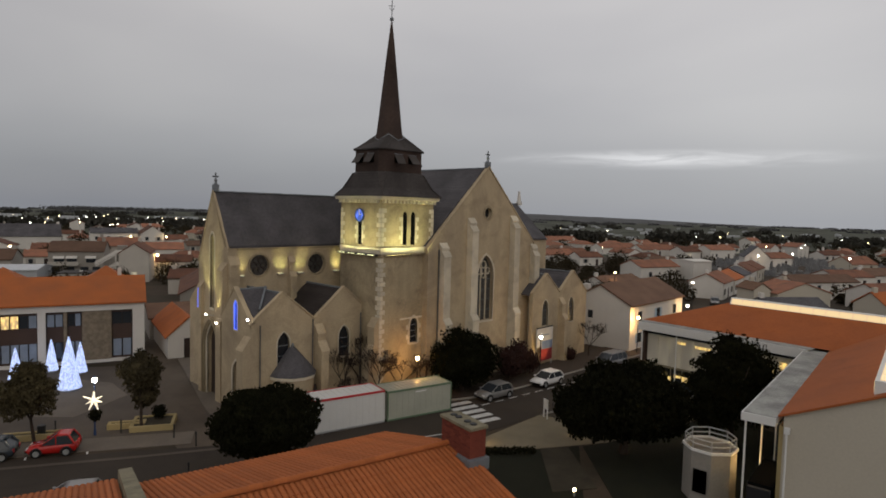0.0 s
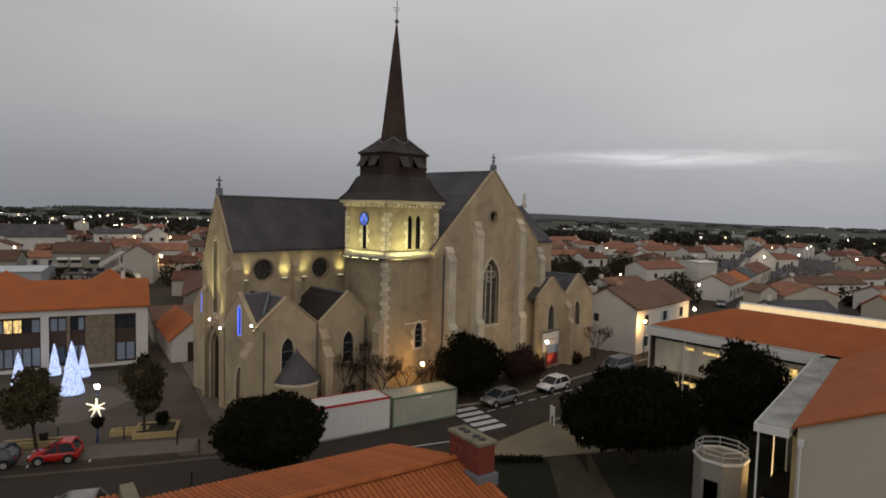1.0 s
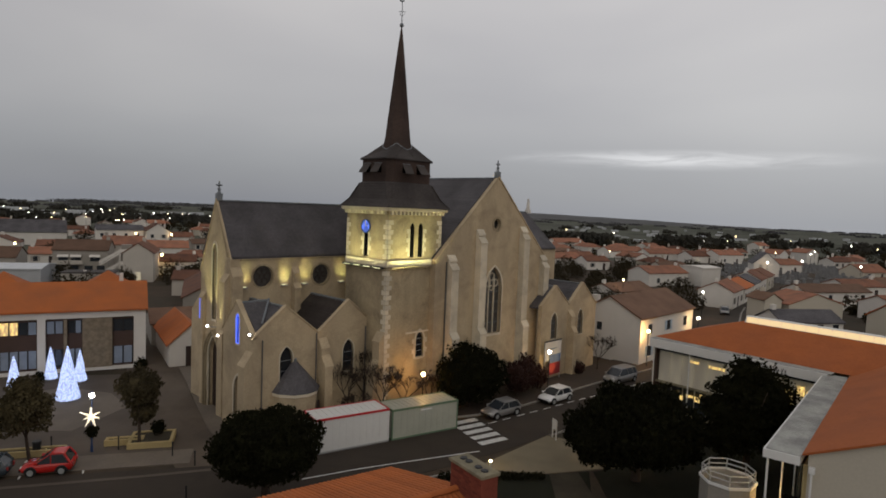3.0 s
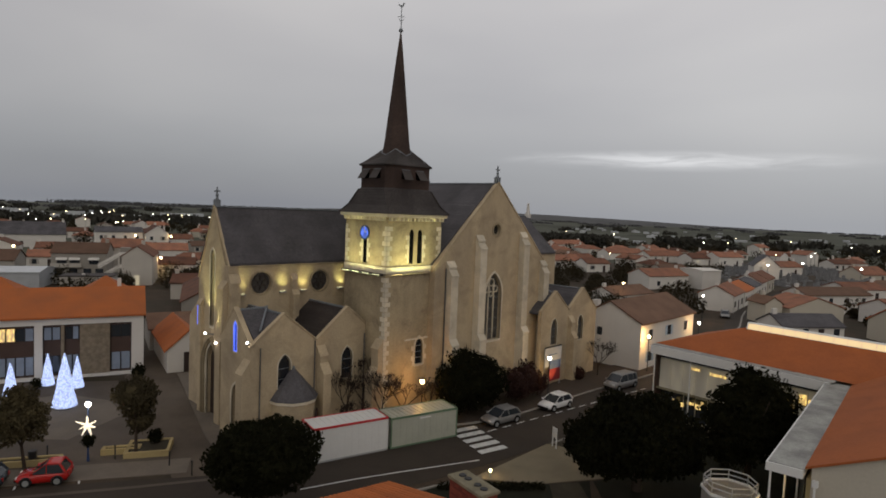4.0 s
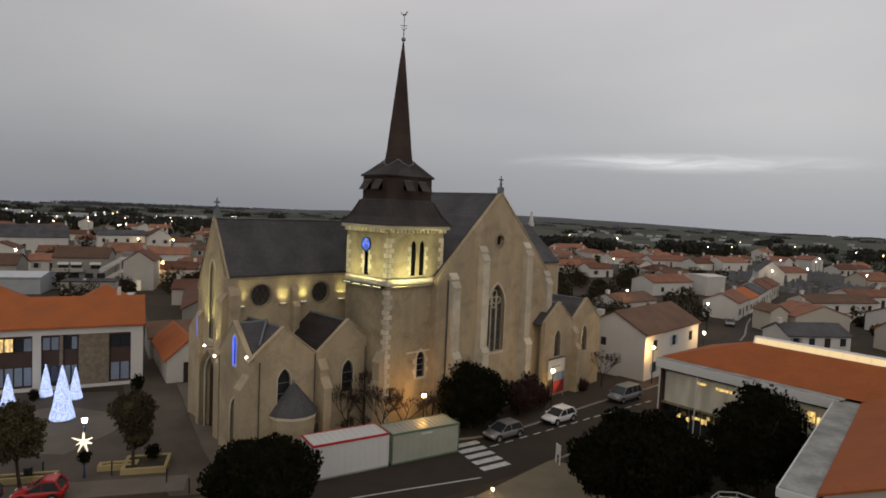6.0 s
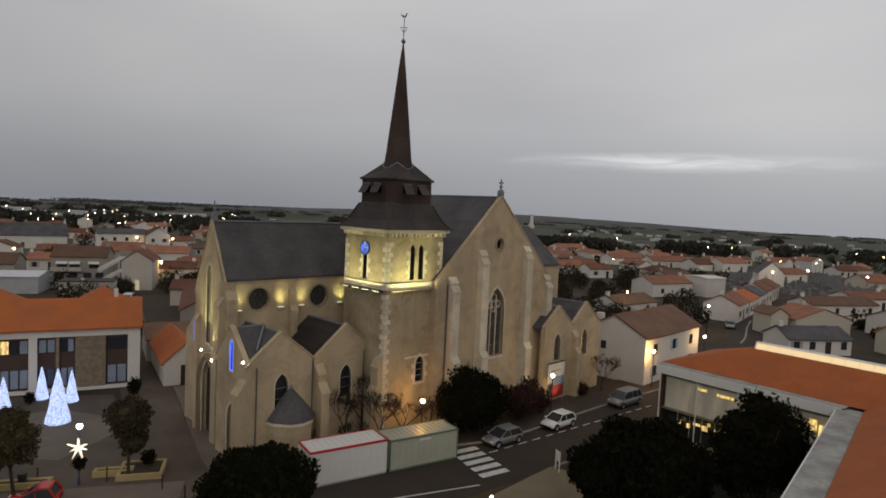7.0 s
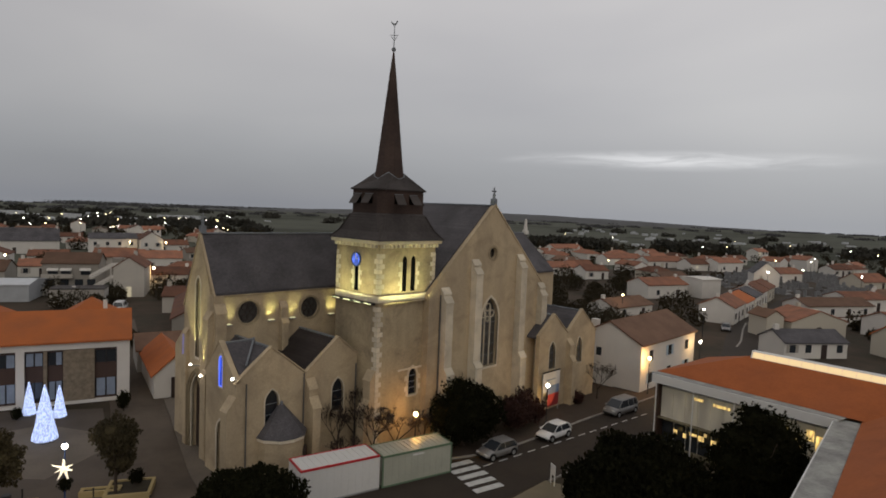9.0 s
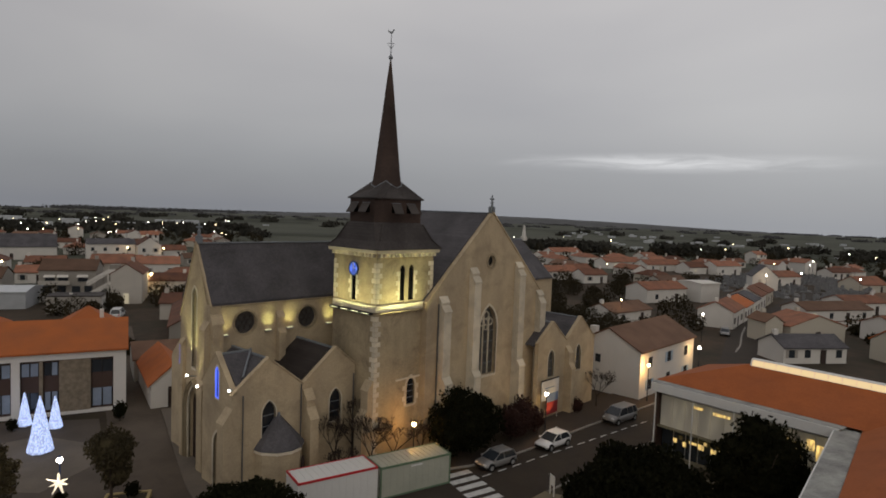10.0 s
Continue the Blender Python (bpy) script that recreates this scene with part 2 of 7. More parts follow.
M = {
    "render": mat("lime_render", (0.505, 0.405, 0.264), 0.9, 0.2, 0.9, 7, 0.25, tint=(0.31, 0.25, 0.175), streak=0.5, mottle=0.45),
    "render_old": mat("stained_lime_render", (0.425, 0.345, 0.222), 0.92, 0.24, 1.0, 7, 0.3, tint=(0.17, 0.14, 0.09), streak=0.55, mottle=0.7),
    "stained": mat("grey_stained_glass", (0.075, 0.072, 0.066), 0.3, 0.3, 2.0, 8, 0.1, spec=0.4),
    # near-black stand-in for the shade inside openings and the lobby
    "shade_black": mat("painted_shade_black", (0.006, 0.006, 0.006), 0.95, 0.1, spec=0.0),
    "garden_leaf": mat("dark_garden_leaf", (0.046, 0.038, 0.023), 1.0, 0.35, 0.1, 1.0, 0, spec=0.05),
    "stone": mat("pale_limestone", (0.64, 0.57, 0.44), 0.85, 0.16, 0.8, 12, 0.3, tint=(0.40, 0.36, 0.28), island=0.16, mottle=0.4),
    "slate": slate("blue_slate", (0.122, 0.115, 0.122)),
    "slate_dark": slate("brown_black_slate", (0.052, 0.043, 0.040)),
    "slate_old": slate("weathered_slate", (0.080, 0.070, 0.066)),
    "spire": slate("spire_shingle", (0.085, 0.058, 0.048), 0.2),
    "lead": mat("grey_lead", (0.22, 0.24, 0.26), 0.5, 0.2, 1.0, 8, 0.1, metal=0.3),
    "lead_dull": mat("weathered_lead", (0.12, 0.115, 0.11), 0.7, 0.25, 1.0, 8, 0.1),
    "zinc": mat("weathered_zinc", (0.39, 0.395, 0.37), 0.65, 0.24, 0.7, 6, 0.15, metal=0.15, mottle=0.75),
    "window": clear("leaded_glass", (0.015, 0.017, 0.022), 0.2),
    "glass": clear("window_glass", (0.03, 0.035, 0.042), 0.08),
    # base raised and blued: the light cones' glow on the curtains is painted in
    "curtain": mat("curtained_glass_cone_glow", (0.27, 0.32, 0.40), 0.25, 0.12, 1.2, 4, 0.0, spec=0.5),
    "dark": mat("dark_wood", (0.045, 0.03, 0.025), 0.6, 0.2),
    "louvre": mat("louvre_slate", (0.065, 0.055, 0.05), 0.7, 0.2),
    "tile": mat("orange_clay_tile", (0.42, 0.120, 0.032), 0.85, 0.16, 0.5, 8, 0.3, tint=(0.25, 0.09, 0.04), island=0.12),
    "tile_hall": mat("terracotta_roofing", (0.37, 0.105, 0.030), 0.85, 0.14, 0.25, 5, 0.2, tint=(0.25, 0.08, 0.035), mottle=0.25),
    "tile_brown": mat("brown_clay_tile", (0.16, 0.092, 0.06), 0.9, 0.2, 0.4, 6, 0.3, island=0.25),
    "tile_mix": mat("faded_clay_tile", (0.24, 0.105, 0.062), 0.9, 0.25, 0.4, 5, 0.3, island=0.5, tint=(0.11, 0.06, 0.045)),
    "white": mat("white_plaster", (0.66, 0.63, 0.58), 0.85, 0.08, 0.5, 8, 0.08, island=0.06, tint=(0.5, 0.48, 0.44)),
    "plaster": mat("grey_plaster", (0.40, 0.37, 0.325), 0.9, 0.15, 0.4, 6, 0.1, island=0.3, tint=(0.33, 0.31, 0.28)),
    "cream": mat("cream_plaster", (0.50, 0.46, 0.38), 0.9, 0.08, 0.3, 8, 0.08, tint=(0.42, 0.38, 0.31)),
    "brick": mat("red_brick", (0.165, 0.042, 0.026), 0.9, 0.2, 1.5, 10, 0.3, island=0.25),
    "concrete": mat("rough_concrete", (0.27, 0.24, 0.16), 0.9, 0.25, 1.2, 9, 0.3, mottle=0.6),
    "asphalt": mat("worn_asphalt", (0.041, 0.031, 0.0225), 0.85, 0.2, 0.3, 12, 0.15, tint=(0.033, 0.026, 0.020), mottle=0.35),
    "lane": mat("pale_worn_lane", (0.112, 0.087, 0.064), 0.85, 0.2, 0.22, 10, 0.15, tint=(0.060, 0.047, 0.036), mottle=0.4),
    "asphalt2": mat("brown_asphalt", (0.055, 0.040, 0.029), 0.85, 0.2, 0.25, 10, 0.15, tint=(0.043, 0.034, 0.027), mottle=0.3),
    "yard": mat("garden_and_yard_soil", (0.066, 0.046, 0.030), 0.95, 0.28, 0.12, 4, 0.2, tint=(0.026, 0.026, 0.015), mottle=0.5),
    "paving": mat("stone_paving", (0.098, 0.079, 0.063), 0.85, 0.16, 0.4, 6, 0.15),
    "paving_light": mat("light_paving", (0.158, 0.132, 0.106), 0.85, 0.16, 0.4, 6, 0.12),
    "gravel": mat("sandy_gravel", (0.20, 0.17, 0.115), 0.95, 0.14, 0.5, 20, 0.25),
    "kerb": mat("concrete_kerb", (0.30, 0.28, 0.25), 0.9, 0.14),
    "marking": mat("white_road_paint", (0.62, 0.62, 0.60), 0.7, 0.18, 2.5, 10, 0.05),
    "meadow": mat("wet_meadow", (0.046, 0.051, 0.030), 1.0, 0.3, 0.02, 0.3, 0),
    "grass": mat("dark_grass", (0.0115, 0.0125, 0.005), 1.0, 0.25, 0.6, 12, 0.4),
    "soil": mat("planted_soil", (0.05, 0.042, 0.028), 1.0, 0.3),
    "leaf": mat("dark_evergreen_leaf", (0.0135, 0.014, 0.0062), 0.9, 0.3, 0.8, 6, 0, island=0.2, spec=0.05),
    "leaf_olive": mat("olive_leaf", (0.062, 0.049, 0.022), 0.9, 0.3, 0.8, 6, 0, island=0.2),
    "leaf_red": mat("russet_leaf", (0.034, 0.012, 0.008), 0.9, 0.3, 0.9, 6, 0),
    "bark": mat("grey_bark", (0.05, 0.036, 0.027), 0.95, 0.25, 2.0, 16, 0.4),
    "wood_far": mat("distant_trees", (0.046, 0.044, 0.035), 1.0, 0.3, 0.05, 0.5, 0, island=0.25),
    "white_metal": mat("white_enamel", (0.70, 0.70, 0.68), 0.4, 0.05, 0.6, 5, 0.02, tint=(0.55, 0.54, 0.50)),
    "green_metal": mat("grey_green_enamel", (0.42, 0.43, 0.36), 0.36, 0.08, 0.6, 5, 0.02),
    "green_trim": mat("green_enamel", (0.13, 0.20, 0.13), 0.45, 0.1),
    "red_trim": mat("red_enamel", (0.50, 0.025, 0.035), 0.4, 0.08),
    "steel": mat("galvanised_steel", (0.45, 0.46, 0.46), 0.45, 0.12, metal=0.5),
    "black_metal": mat("black_ironwork", (0.02, 0.02, 0.022), 0.5, 0.1),
    "blue_metal": mat("blue_ironwork", (0.03, 0.06, 0.16), 0.5, 0.1),
    "brown_panel": mat("brown_cladding", (0.075, 0.045, 0.035), 0.6, 0.12),
    "stone_wall": mat("rubble_stone", (0.26, 0.21, 0.15), 0.95, 0.25, 3.0, 12, 0.5),
    "yellow_stone": mat("yellow_stone", (0.42, 0.33, 0.16), 0.9, 0.12),
    "rubber": mat("tyre_rubber", (0.015, 0.015, 0.015), 0.9, 0.1),
    "car_red": mat("red_car_paint", (0.42, 0.015, 0.012), 0.25, 0.03, bump=0, spec=0.5),
    "car_silver": mat("silver_car_paint", (0.27, 0.265, 0.26), 0.3, 0.03, bump=0, metal=0.4, spec=0.5),
    "car_white": mat("white_car_paint", (0.74, 0.74, 0.74), 0.25, 0.03, bump=0, spec=0.5),
    "car_blue": mat("blue_grey_car_paint", (0.03, 0.04, 0.05), 0.25, 0.03, bump=0, spec=0.5),
    "lamp_red": mat("red_lens", (0.35, 0.01, 0.01), 0.3, 0.02, bump=0),
    "glow_warm": glow("warm_bulb", (1.0, 0.72, 0.36), 14),
    "glow_white": glow("white_bulb", (1.0, 0.90, 0.78), 12),
    "glow_flood": glow("flood_lens", (1.0, 0.98, 0.55), 2.4),
    "glow_flood_soft": glow("shaded_flood_lens", (1.0, 0.95, 0.5), 0.7),
    "glow_blue_soft": glow("blue_lit_glass", (0.05, 0.12, 1.0), 0.55, speck=2.5, base=(0.02, 0.03, 0.1)),
    "glow_blue": glow("blue_neon", (0.05, 0.13, 1.0), 1.25),
    "glow_clock": glow("blue_clock_light", (0.13, 0.24, 1.0), 1.0, speck=3.4, base=(0.01, 0.015, 0.05)),
    "glow_cone": glow("fairy_light_cone", (0.50, 0.63, 1.0), 1.25, speck=13.0),
    "glow_star": glow("star_lights", (1.0, 0.86, 0.60), 1.8, speck=9.0),
    "glow_room": glow("lit_room", (1.0, 0.66, 0.18), 0.95, speck=5.0),
    "glow_room_soft": glow("lit_room_soft", (1.0, 0.85, 0.5), 0.35),
    "frosted": glow("frosted_panel_lit_behind", (1.0, 0.86, 0.55), 0.05, speck=1.2, base=(0.50, 0.47, 0.41)),
    "glow_skylight": glow("lit_skylight", (1.0, 0.70, 0.30), 0.85),
    "shutter_blue": mat("pale_blue_shutter", (0.36, 0.46, 0.55), 0.7, 0.1),
    "banner": mat("printed_banner", (0.62, 0.60, 0.58), 0.6, 0.1),
    "banner_blue": mat("banner_blue", (0.16, 0.22, 0.36), 0.6, 0.2, 1.5),
    "banner_red": mat("banner_red", (0.24, 0.025, 0.028), 0.6, 0.1),
    # pale grey base: the distance haze is put into the colour
    "haze_tinted_wood": mat("far_woods_haze_in_colour", (0.098, 0.099, 0.101), 1.0, 0.2, 0.02, 0.3, 0),
    "marsh": mat("marsh_grass", (0.076, 0.079, 0.056), 1.0, 0.3, 0.012, 0.2, 0, tint=(0.052, 0.056, 0.038)),
    "grave": mat("grey_headstone", (0.22, 0.22, 0.22), 0.8, 0.2, island=0.4),
    "canvas": mat("pale_sheet_cover", (0.5, 0.52, 0.54), 0.5, 0.1, island=0.2),
}


# ---- mesh helpers ----
class MB:
    """Collects the faces of one part."""

    def __init__(s):
        s.v, s.f = [], []

    def add(s, vs, fs):
        o = len(s.v)
        s.v += [tuple(v) for v in vs]
        s.f += [tuple(i + o for i in f) for f in fs]
        return s

    def box(s, x0, x1, y0, y1, z0, z1, m=None):
        vs = [Vector((x, y, z)) for z in (z0, z1) for y in (y0, y1) for x in (x0, x1)]
        if m is not None:
            vs = [m @ v for v in vs]
        return s.add(vs, [(0, 2, 3, 1), (4, 5, 7, 6), (0, 1, 5, 4), (2, 6, 7, 3), (0, 4, 6, 2), (1, 3, 7, 5)])

    def prism(s, poly, vec):
        n, vec = len(poly), Vector(vec)
        p = [Vector(q) for q in poly]
        return s.add(p + [q + vec for q in p], [tuple(range(n)), tuple(range(2 * n - 1, n - 1, -1))] + [(i, i + n, (i + 1) % n + n, (i + 1) % n) for i in range(n)])

    def rings(s, loops, cap=True):
        n = len(loops[0])
        vs = [q for lp in loops for q in lp]
        fs = [(k * n + i, k * n + (i + 1) % n, (k + 1) * n + (i + 1) % n, (k + 1) * n + i) for k in range(len(loops) - 1) for i in range(n)]
        if cap:
            fs += [tuple(range(n)), tuple(range(len(vs) - 1, len(vs) - n - 1, -1))]
        return s.add(vs, fs)

    def tube(s, p0, p1, r0, r1=None, n=8):
        p0, p1 = Vector(p0), Vector(p1)
        r1 = r0 if r1 is None else r1
        q = (p1 - p0).to_track_quat("Z", "Y")
        return s.rings([[p + q @ Vector((r * math.cos(a), r * math.sin(a), 0)) for a in [2 * math.pi * i / n for i in range(n)]] for p, r in ((p0, r0), (p1, r1))])

    def ball(s, c, rx, rz=None, n=10, k=6):
        rz, c = rz or rx, Vector(c)
        return s.rings([[c + Vector((rx * math.sin(b) * math.cos(a), rx * math.sin(b) * math.sin(a), rz * math.cos(b))) for a in [2 * math.pi * i / n for i in range(n)]] for b in [math.pi * (j + 0.15) / (k + 0.3) for j in range(k + 1)]])

    def moved(s, m):
        s.v = [tuple(m @ Vector(v)) for v in s.v]
        return s

    def obj(s, name, material, parent=None, label="", smooth=False, bevel=0.0):
        me = bpy.data.meshes.new(name)
        me.from_pydata(s.v, [], s.f)
        bm = bmesh.new()
        bm.from_mesh(me)
        bmesh.ops.recalc_face_normals(bm, faces=bm.faces)
        if bevel:
            bmesh.ops.bevel(bm, geom=[x for x in bm.edges if x.calc_face_angle(0) > 0.6], offset=bevel, segments=2, affect="EDGES")
        bm.to_mesh(me)
        bm.free()
        me.materials.append(M[material])
        if smooth:
            me.shade_smooth()
        ob = new(name, me)
        if parent:
            ob.parent = parent
        if label:
            tagged(ob, label)
        return ob


def thing(name, label, category, group="", kind="", place=None):
    ob = new(name)
    ob.empty_display_size = 0.3
    if place is not None:
        ob.matrix_world = place
    return tagged(ob, label, category, group, kind)


def arch(c, z0, w, h, n=7, point=1.0):
    """Outline of a pointed opening of width w and height h, standing on z0."""
    r = w * point
    rise = math.sqrt(max(r * r - (r - w / 2) ** 2, 0.01))
    zs = z0 + h - rise
    top = math.acos((r - w / 2) / r)
    right = [(c + w / 2 - r + r * math.cos(top * i / n), zs + r * math.sin(top * i / n)) for i in range(n + 1)]
    left = [(2 * c - x, z) for x, z in right[::-1][1:]]
    return [(c + w / 2, z0)] + right + left + [(c - w / 2, z0)]


def circle(c, z, r, n=20):
    return [(c + r * math.cos(2 * math.pi * i / n), z + r * math.sin(2 * math.pi * i / n)) for i in range(n)]


def plane(axis, at):
    """Turns (along, height) on a wall that faces -y or -x into a point; d metres further into the wall."""
    return (lambda a, z, d=0.0: (a, at + d, z)) if axis == "y" else (lambda a, z, d=0.0: (at + d, a, z))


def panel(outer, holes, put, thick):
    """A wall with openings that go through it."""
    bm = bmesh.new()
    edges = []
    for loop in (outer, *holes):
        vs = [bm.verts.new(put(a, z)) for a, z in loop]
        edges += [bm.edges.new((vs[i], vs[(i + 1) % len(vs)])) for i in range(len(vs))]
    bmesh.ops.triangle_fill(bm, use_beauty=True, use_dissolve=False, edges=edges)
    faces = list(bm.faces)
    vec = Vector(put(0, 0, thick)) - Vector(put(0, 0, 0))
    r = bmesh.ops.extrude_face_region(bm, geom=faces)
    bmesh.ops.translate(bm, verts=[v for v in r["geom"] if isinstance(v, bmesh.types.BMVert)], vec=vec)
    bm.verts.index_update()
    mb = MB()
    have = {tuple(sorted(v.index for v in f.verts)) for f in bm.faces}
    fs = [tuple(v.index for v in f.verts) for f in bm.faces]
    if not all(tuple(sorted(v.index for v in f.verts)) in have for f in faces if f.is_valid):
        fs += [tuple(v.index for v in f.verts) for f in faces if f.is_valid]
    mb.add([v.co.copy() for v in bm.verts], fs)
    bm.free()
    return mb


def ring(outline, put, width, d0, d1):
    """A moulded surround that follows an open outline on a wall."""
    cx = sum(a for a, z in outline) / len(outline)
    cz = sum(z for a, z in outline) / len(outline)
    mb = MB()
    n = len(outline)
    out = []
    for a, z in outline:
        v = Vector((a - cx, z - cz))
        v = v.normalized() * width if v.length else v
        out.append((a + v.x, z + v.y))
    loops = [[put(a, z, d0) for a, z in outline], [put(a, z, d0) for a, z in out], [put(a, z, d1) for a, z in out], [put(a, z, d1) for a, z in outline]]
    vs = [p for lp in loops for p in lp]
    fs = [(k * n + i, k * n + (i + 1) % n, ((k + 1) % 4) * n + (i + 1) % n, ((k + 1) % 4) * n + i) for k in range(4) for i in range(n)]
    return mb.add(vs, fs)


def fill(outline, put, d0, d1):
    p = [put(a, z, d0) for a, z in outline]
    vec = Vector(put(0, 0, d1)) - Vector(put(0, 0, d0))
    return MB().prism(p, vec)


# ---- ground and roads ----
def fall(x, y):
    """The plain sinks a little towards the far marsh."""
    d = math.hypot(x, y)
    return -0.02 - (max(d - 350.0, 0.0) / 3000.0) ** 2 * 24.0


g = MB()
radii = [0, 30, 60, 120, 220, 350, 550, 850, 1300, 1900, 2700, 3600, 4600]
for i, r in enumerate(radii):
    for k in range(72):
        a = 2 * math.pi * k / 72
        x, y = r * math.cos(a), r * math.sin(a)
        g.v.append((x, y, fall(x, y)))
for i in range(len(radii) - 1):
    for k in range(72):
        g.f.append((i * 72 + k, i * 72 + (k + 1) % 72, (i + 1) * 72 + (k + 1) % 72, (i + 1) * 72 + k))
tagged(g.obj("ground", "marsh"), "dull green marshland and gardens of a flat coastal plain", "ground", kind="structure")


def ribbon(name, line, w0, w1, z, material, label, category="road", skirt=0.0):
    """A strip along a line of points, from w0 to w1 metres to its left."""
    pts = [Vector((x, y)) for x, y in line]
    fine = []
    for i in range(len(pts) - 1):
        p0, p1, p2, p3 = pts[max(i - 1, 0)], pts[i], pts[i + 1], pts[min(i + 2, len(pts) - 1)]
        for k in range(6):
            t = k / 6
            fine.append(0.5 * (2 * p1 + (p2 - p0) * t + (2 * p0 - 5 * p1 + 4 * p2 - p3) * t * t + (3 * p1 - p0 - 3 * p2 + p3) * t ** 3))
    fine.append(pts[-1])
    mb, n = MB(), len(fine)
    for i, p in enumerate(fine):
        d = (fine[min(i + 1, n - 1)] - fine[max(i - 1, 0)]).normalized()
        nrm = Vector((-d.y, d.x))
        a, b = p + nrm * w0, p + nrm * w1
        mb.v += [(a.x, a.y, z), (b.x, b.y, z), (a.x, a.y, z - 0.3), (b.x, b.y, z - 0.3)]
    for i in range(n - 1):
        o, q = 4 * i, 4 * i + 4
        mb.f += [(o, q, q + 1, o + 1), (o, o + 2, q + 2, q), (o + 1, q + 1, q + 3, o + 3)]
    ob = mb.obj(name, material)
    return tagged(ob, label, category, kind="structure")


STREET = [(-70, 30), (-45, 17), (-24, 5.6), (-14, -0.4), (-5, -4.0), (4, -5.7), (14, -6.4), (26, -6.9), (38, -8.0), (52, -8.0), (70, -4.5), (98, 3.0), (144, 8.5), (200, 14)]
ribbon("road", STREET, -3.2, 3.0, 0.02, "asphalt", "dark worn asphalt village street")
ribbon("road", [(-15, -3), (-12.5, 3), (-11.8, 10), (-10.4, 18), (-7.4, 27), (-4.5, 38), (0, 55), (6, 75)], -2.6, 2.6, 0.012, "lane", "worn brown asphalt lane beside the church")

ribbon("kerb", [(76.6, -1.5), (82, -0.4), (86.3, 0.8), (91, 2.2), (95.5, 3.5), (104, 5.6)], -0.15, 0.15, 0.06, "kerb", "pale kerb along the far end of the street", "kerb")

town = MB().add([(-60, -60, 0.0), (60, -60, 0.0), (270, -70, 0.0), (270, 60, 0.0), (60, 120, 0.0), (-60, 120, 0.0)], [(0, 1, 2, 3, 4, 5)])
tagged(town.obj("ground_yard", "yard"), "dark yards, gardens and plots between the village buildings", "ground", kind="structure")

# pavement along the church side of the street
PAVE = [(5.4, -0.9), (9.5, -2.6), (14, -3.45), (26, -3.95), (38, -5.0), (52, -5.2)]
ribbon("pavement", PAVE, 0.0, 5.0, 0.13, "asphalt2", "raised brown pavement along the church wall", "pavement")
ribbon("kerb", PAVE, -0.16, 0.0, 0.14, "kerb", "pale concrete kerb stones", "kerb")
ribbon("pavement", [(-10.9, 1.6), (-10.7, 5.0), (-10.2, 8.6), (-8.95, 13.0), (-7.5, 18.0), (-6.0, 23), (-4.6, 28)], -2.9, 0.0, 0.12, "paving_light", "narrow pale stone pavement round the church front", "pavement")
ribbon("kerb", [(-10.9, 1.6), (-10.7, 5.0), (-10.2, 8.6), (-8.95, 13.0), (-7.5, 18.0), (-6.0, 23), (-4.6, 28)], 0.0, 0.14, 0.125, "paving_light", "grey kerb of the church pavement", "kerb")
# near side: forecourt of the hall
fore = MB().prism([(0.2, -9.6, 0.03), (9.8, -9.4, 0.03), (10.3, -11.2, 0.03), (8.4, -16.4, 0.03), (3.4, -13.4, 0.03)], (0, 0, -0.2))
tagged(fore.obj("pavement_court", "gravel"), "pale sandy forecourt opening onto the street", "pavement", kind="structure")
fp = MB().prism([(8.4, -16.4, 0.035), (9.6, -14.2, 0.035), (22, -17.5, 0.035), (22, -20, 0.035)], (0, 0, -0.2))
tagged(fp.obj("pavement_walk", "gravel"), "sandy garden path towards the hall", "pavement", kind="structure")
ribbon("kerb", [(-9.5, -6.9), (-2.5, -8.8), (0.2, -9.6)], -0.14, 0.0, 0.12, "kerb", "concrete kerb on the garden side", "kerb")
ribbon("kerb", [(9.8, -9.6), (14, -9.8), (26, -10.3), (38, -11.4), (52, -11.6)], -0.14, 0.0, 0.12, "kerb", "concrete kerb on the hall side", "kerb")
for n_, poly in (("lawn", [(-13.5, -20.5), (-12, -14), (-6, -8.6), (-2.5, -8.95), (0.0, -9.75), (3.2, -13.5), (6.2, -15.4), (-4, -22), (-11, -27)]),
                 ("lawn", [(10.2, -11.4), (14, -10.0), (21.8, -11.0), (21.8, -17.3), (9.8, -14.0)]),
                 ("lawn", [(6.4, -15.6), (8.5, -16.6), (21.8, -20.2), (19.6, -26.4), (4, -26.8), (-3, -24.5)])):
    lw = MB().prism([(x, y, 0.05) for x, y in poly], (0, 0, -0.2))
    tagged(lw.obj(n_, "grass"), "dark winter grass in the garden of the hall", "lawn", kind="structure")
dp = MB().prism([(-1.5, -18.2, 0.06), (3.6, -13.8, 0.06), (5.4, -15.0, 0.06), (1.0, -19.8, 0.06)], (0, 0, -0.2))
tagged(dp.obj("pavement_path", "soil"), "dark tarred garden path between lawns", "pavement", kind="structure")
# square on the west side
sq = MB().prism([(-27, 13.2, 0.03), (-14.4, 6.2, 0.03), (-14.2, 9.0, 0.03), (-13.0, 18, 0.03), (-10.2, 29, 0.03), (-20, 35, 0.03), (-40, 36, 0.03)], (0, 0, -0.2))
tagged(sq.obj("pavement_square", "paving"), "grey stone paved village square", "pavement", kind="structure")
hexa = MB().prism([(-18.3, 15.1, 0.045), (-13.2, 18.3, 0.045), (-12.9, 23.0, 0.045), (-15.5, 27.5, 0.045), (-20.5, 27.5, 0.045), (-23.5, 20, 0.045)], (0, 0, -0.2))
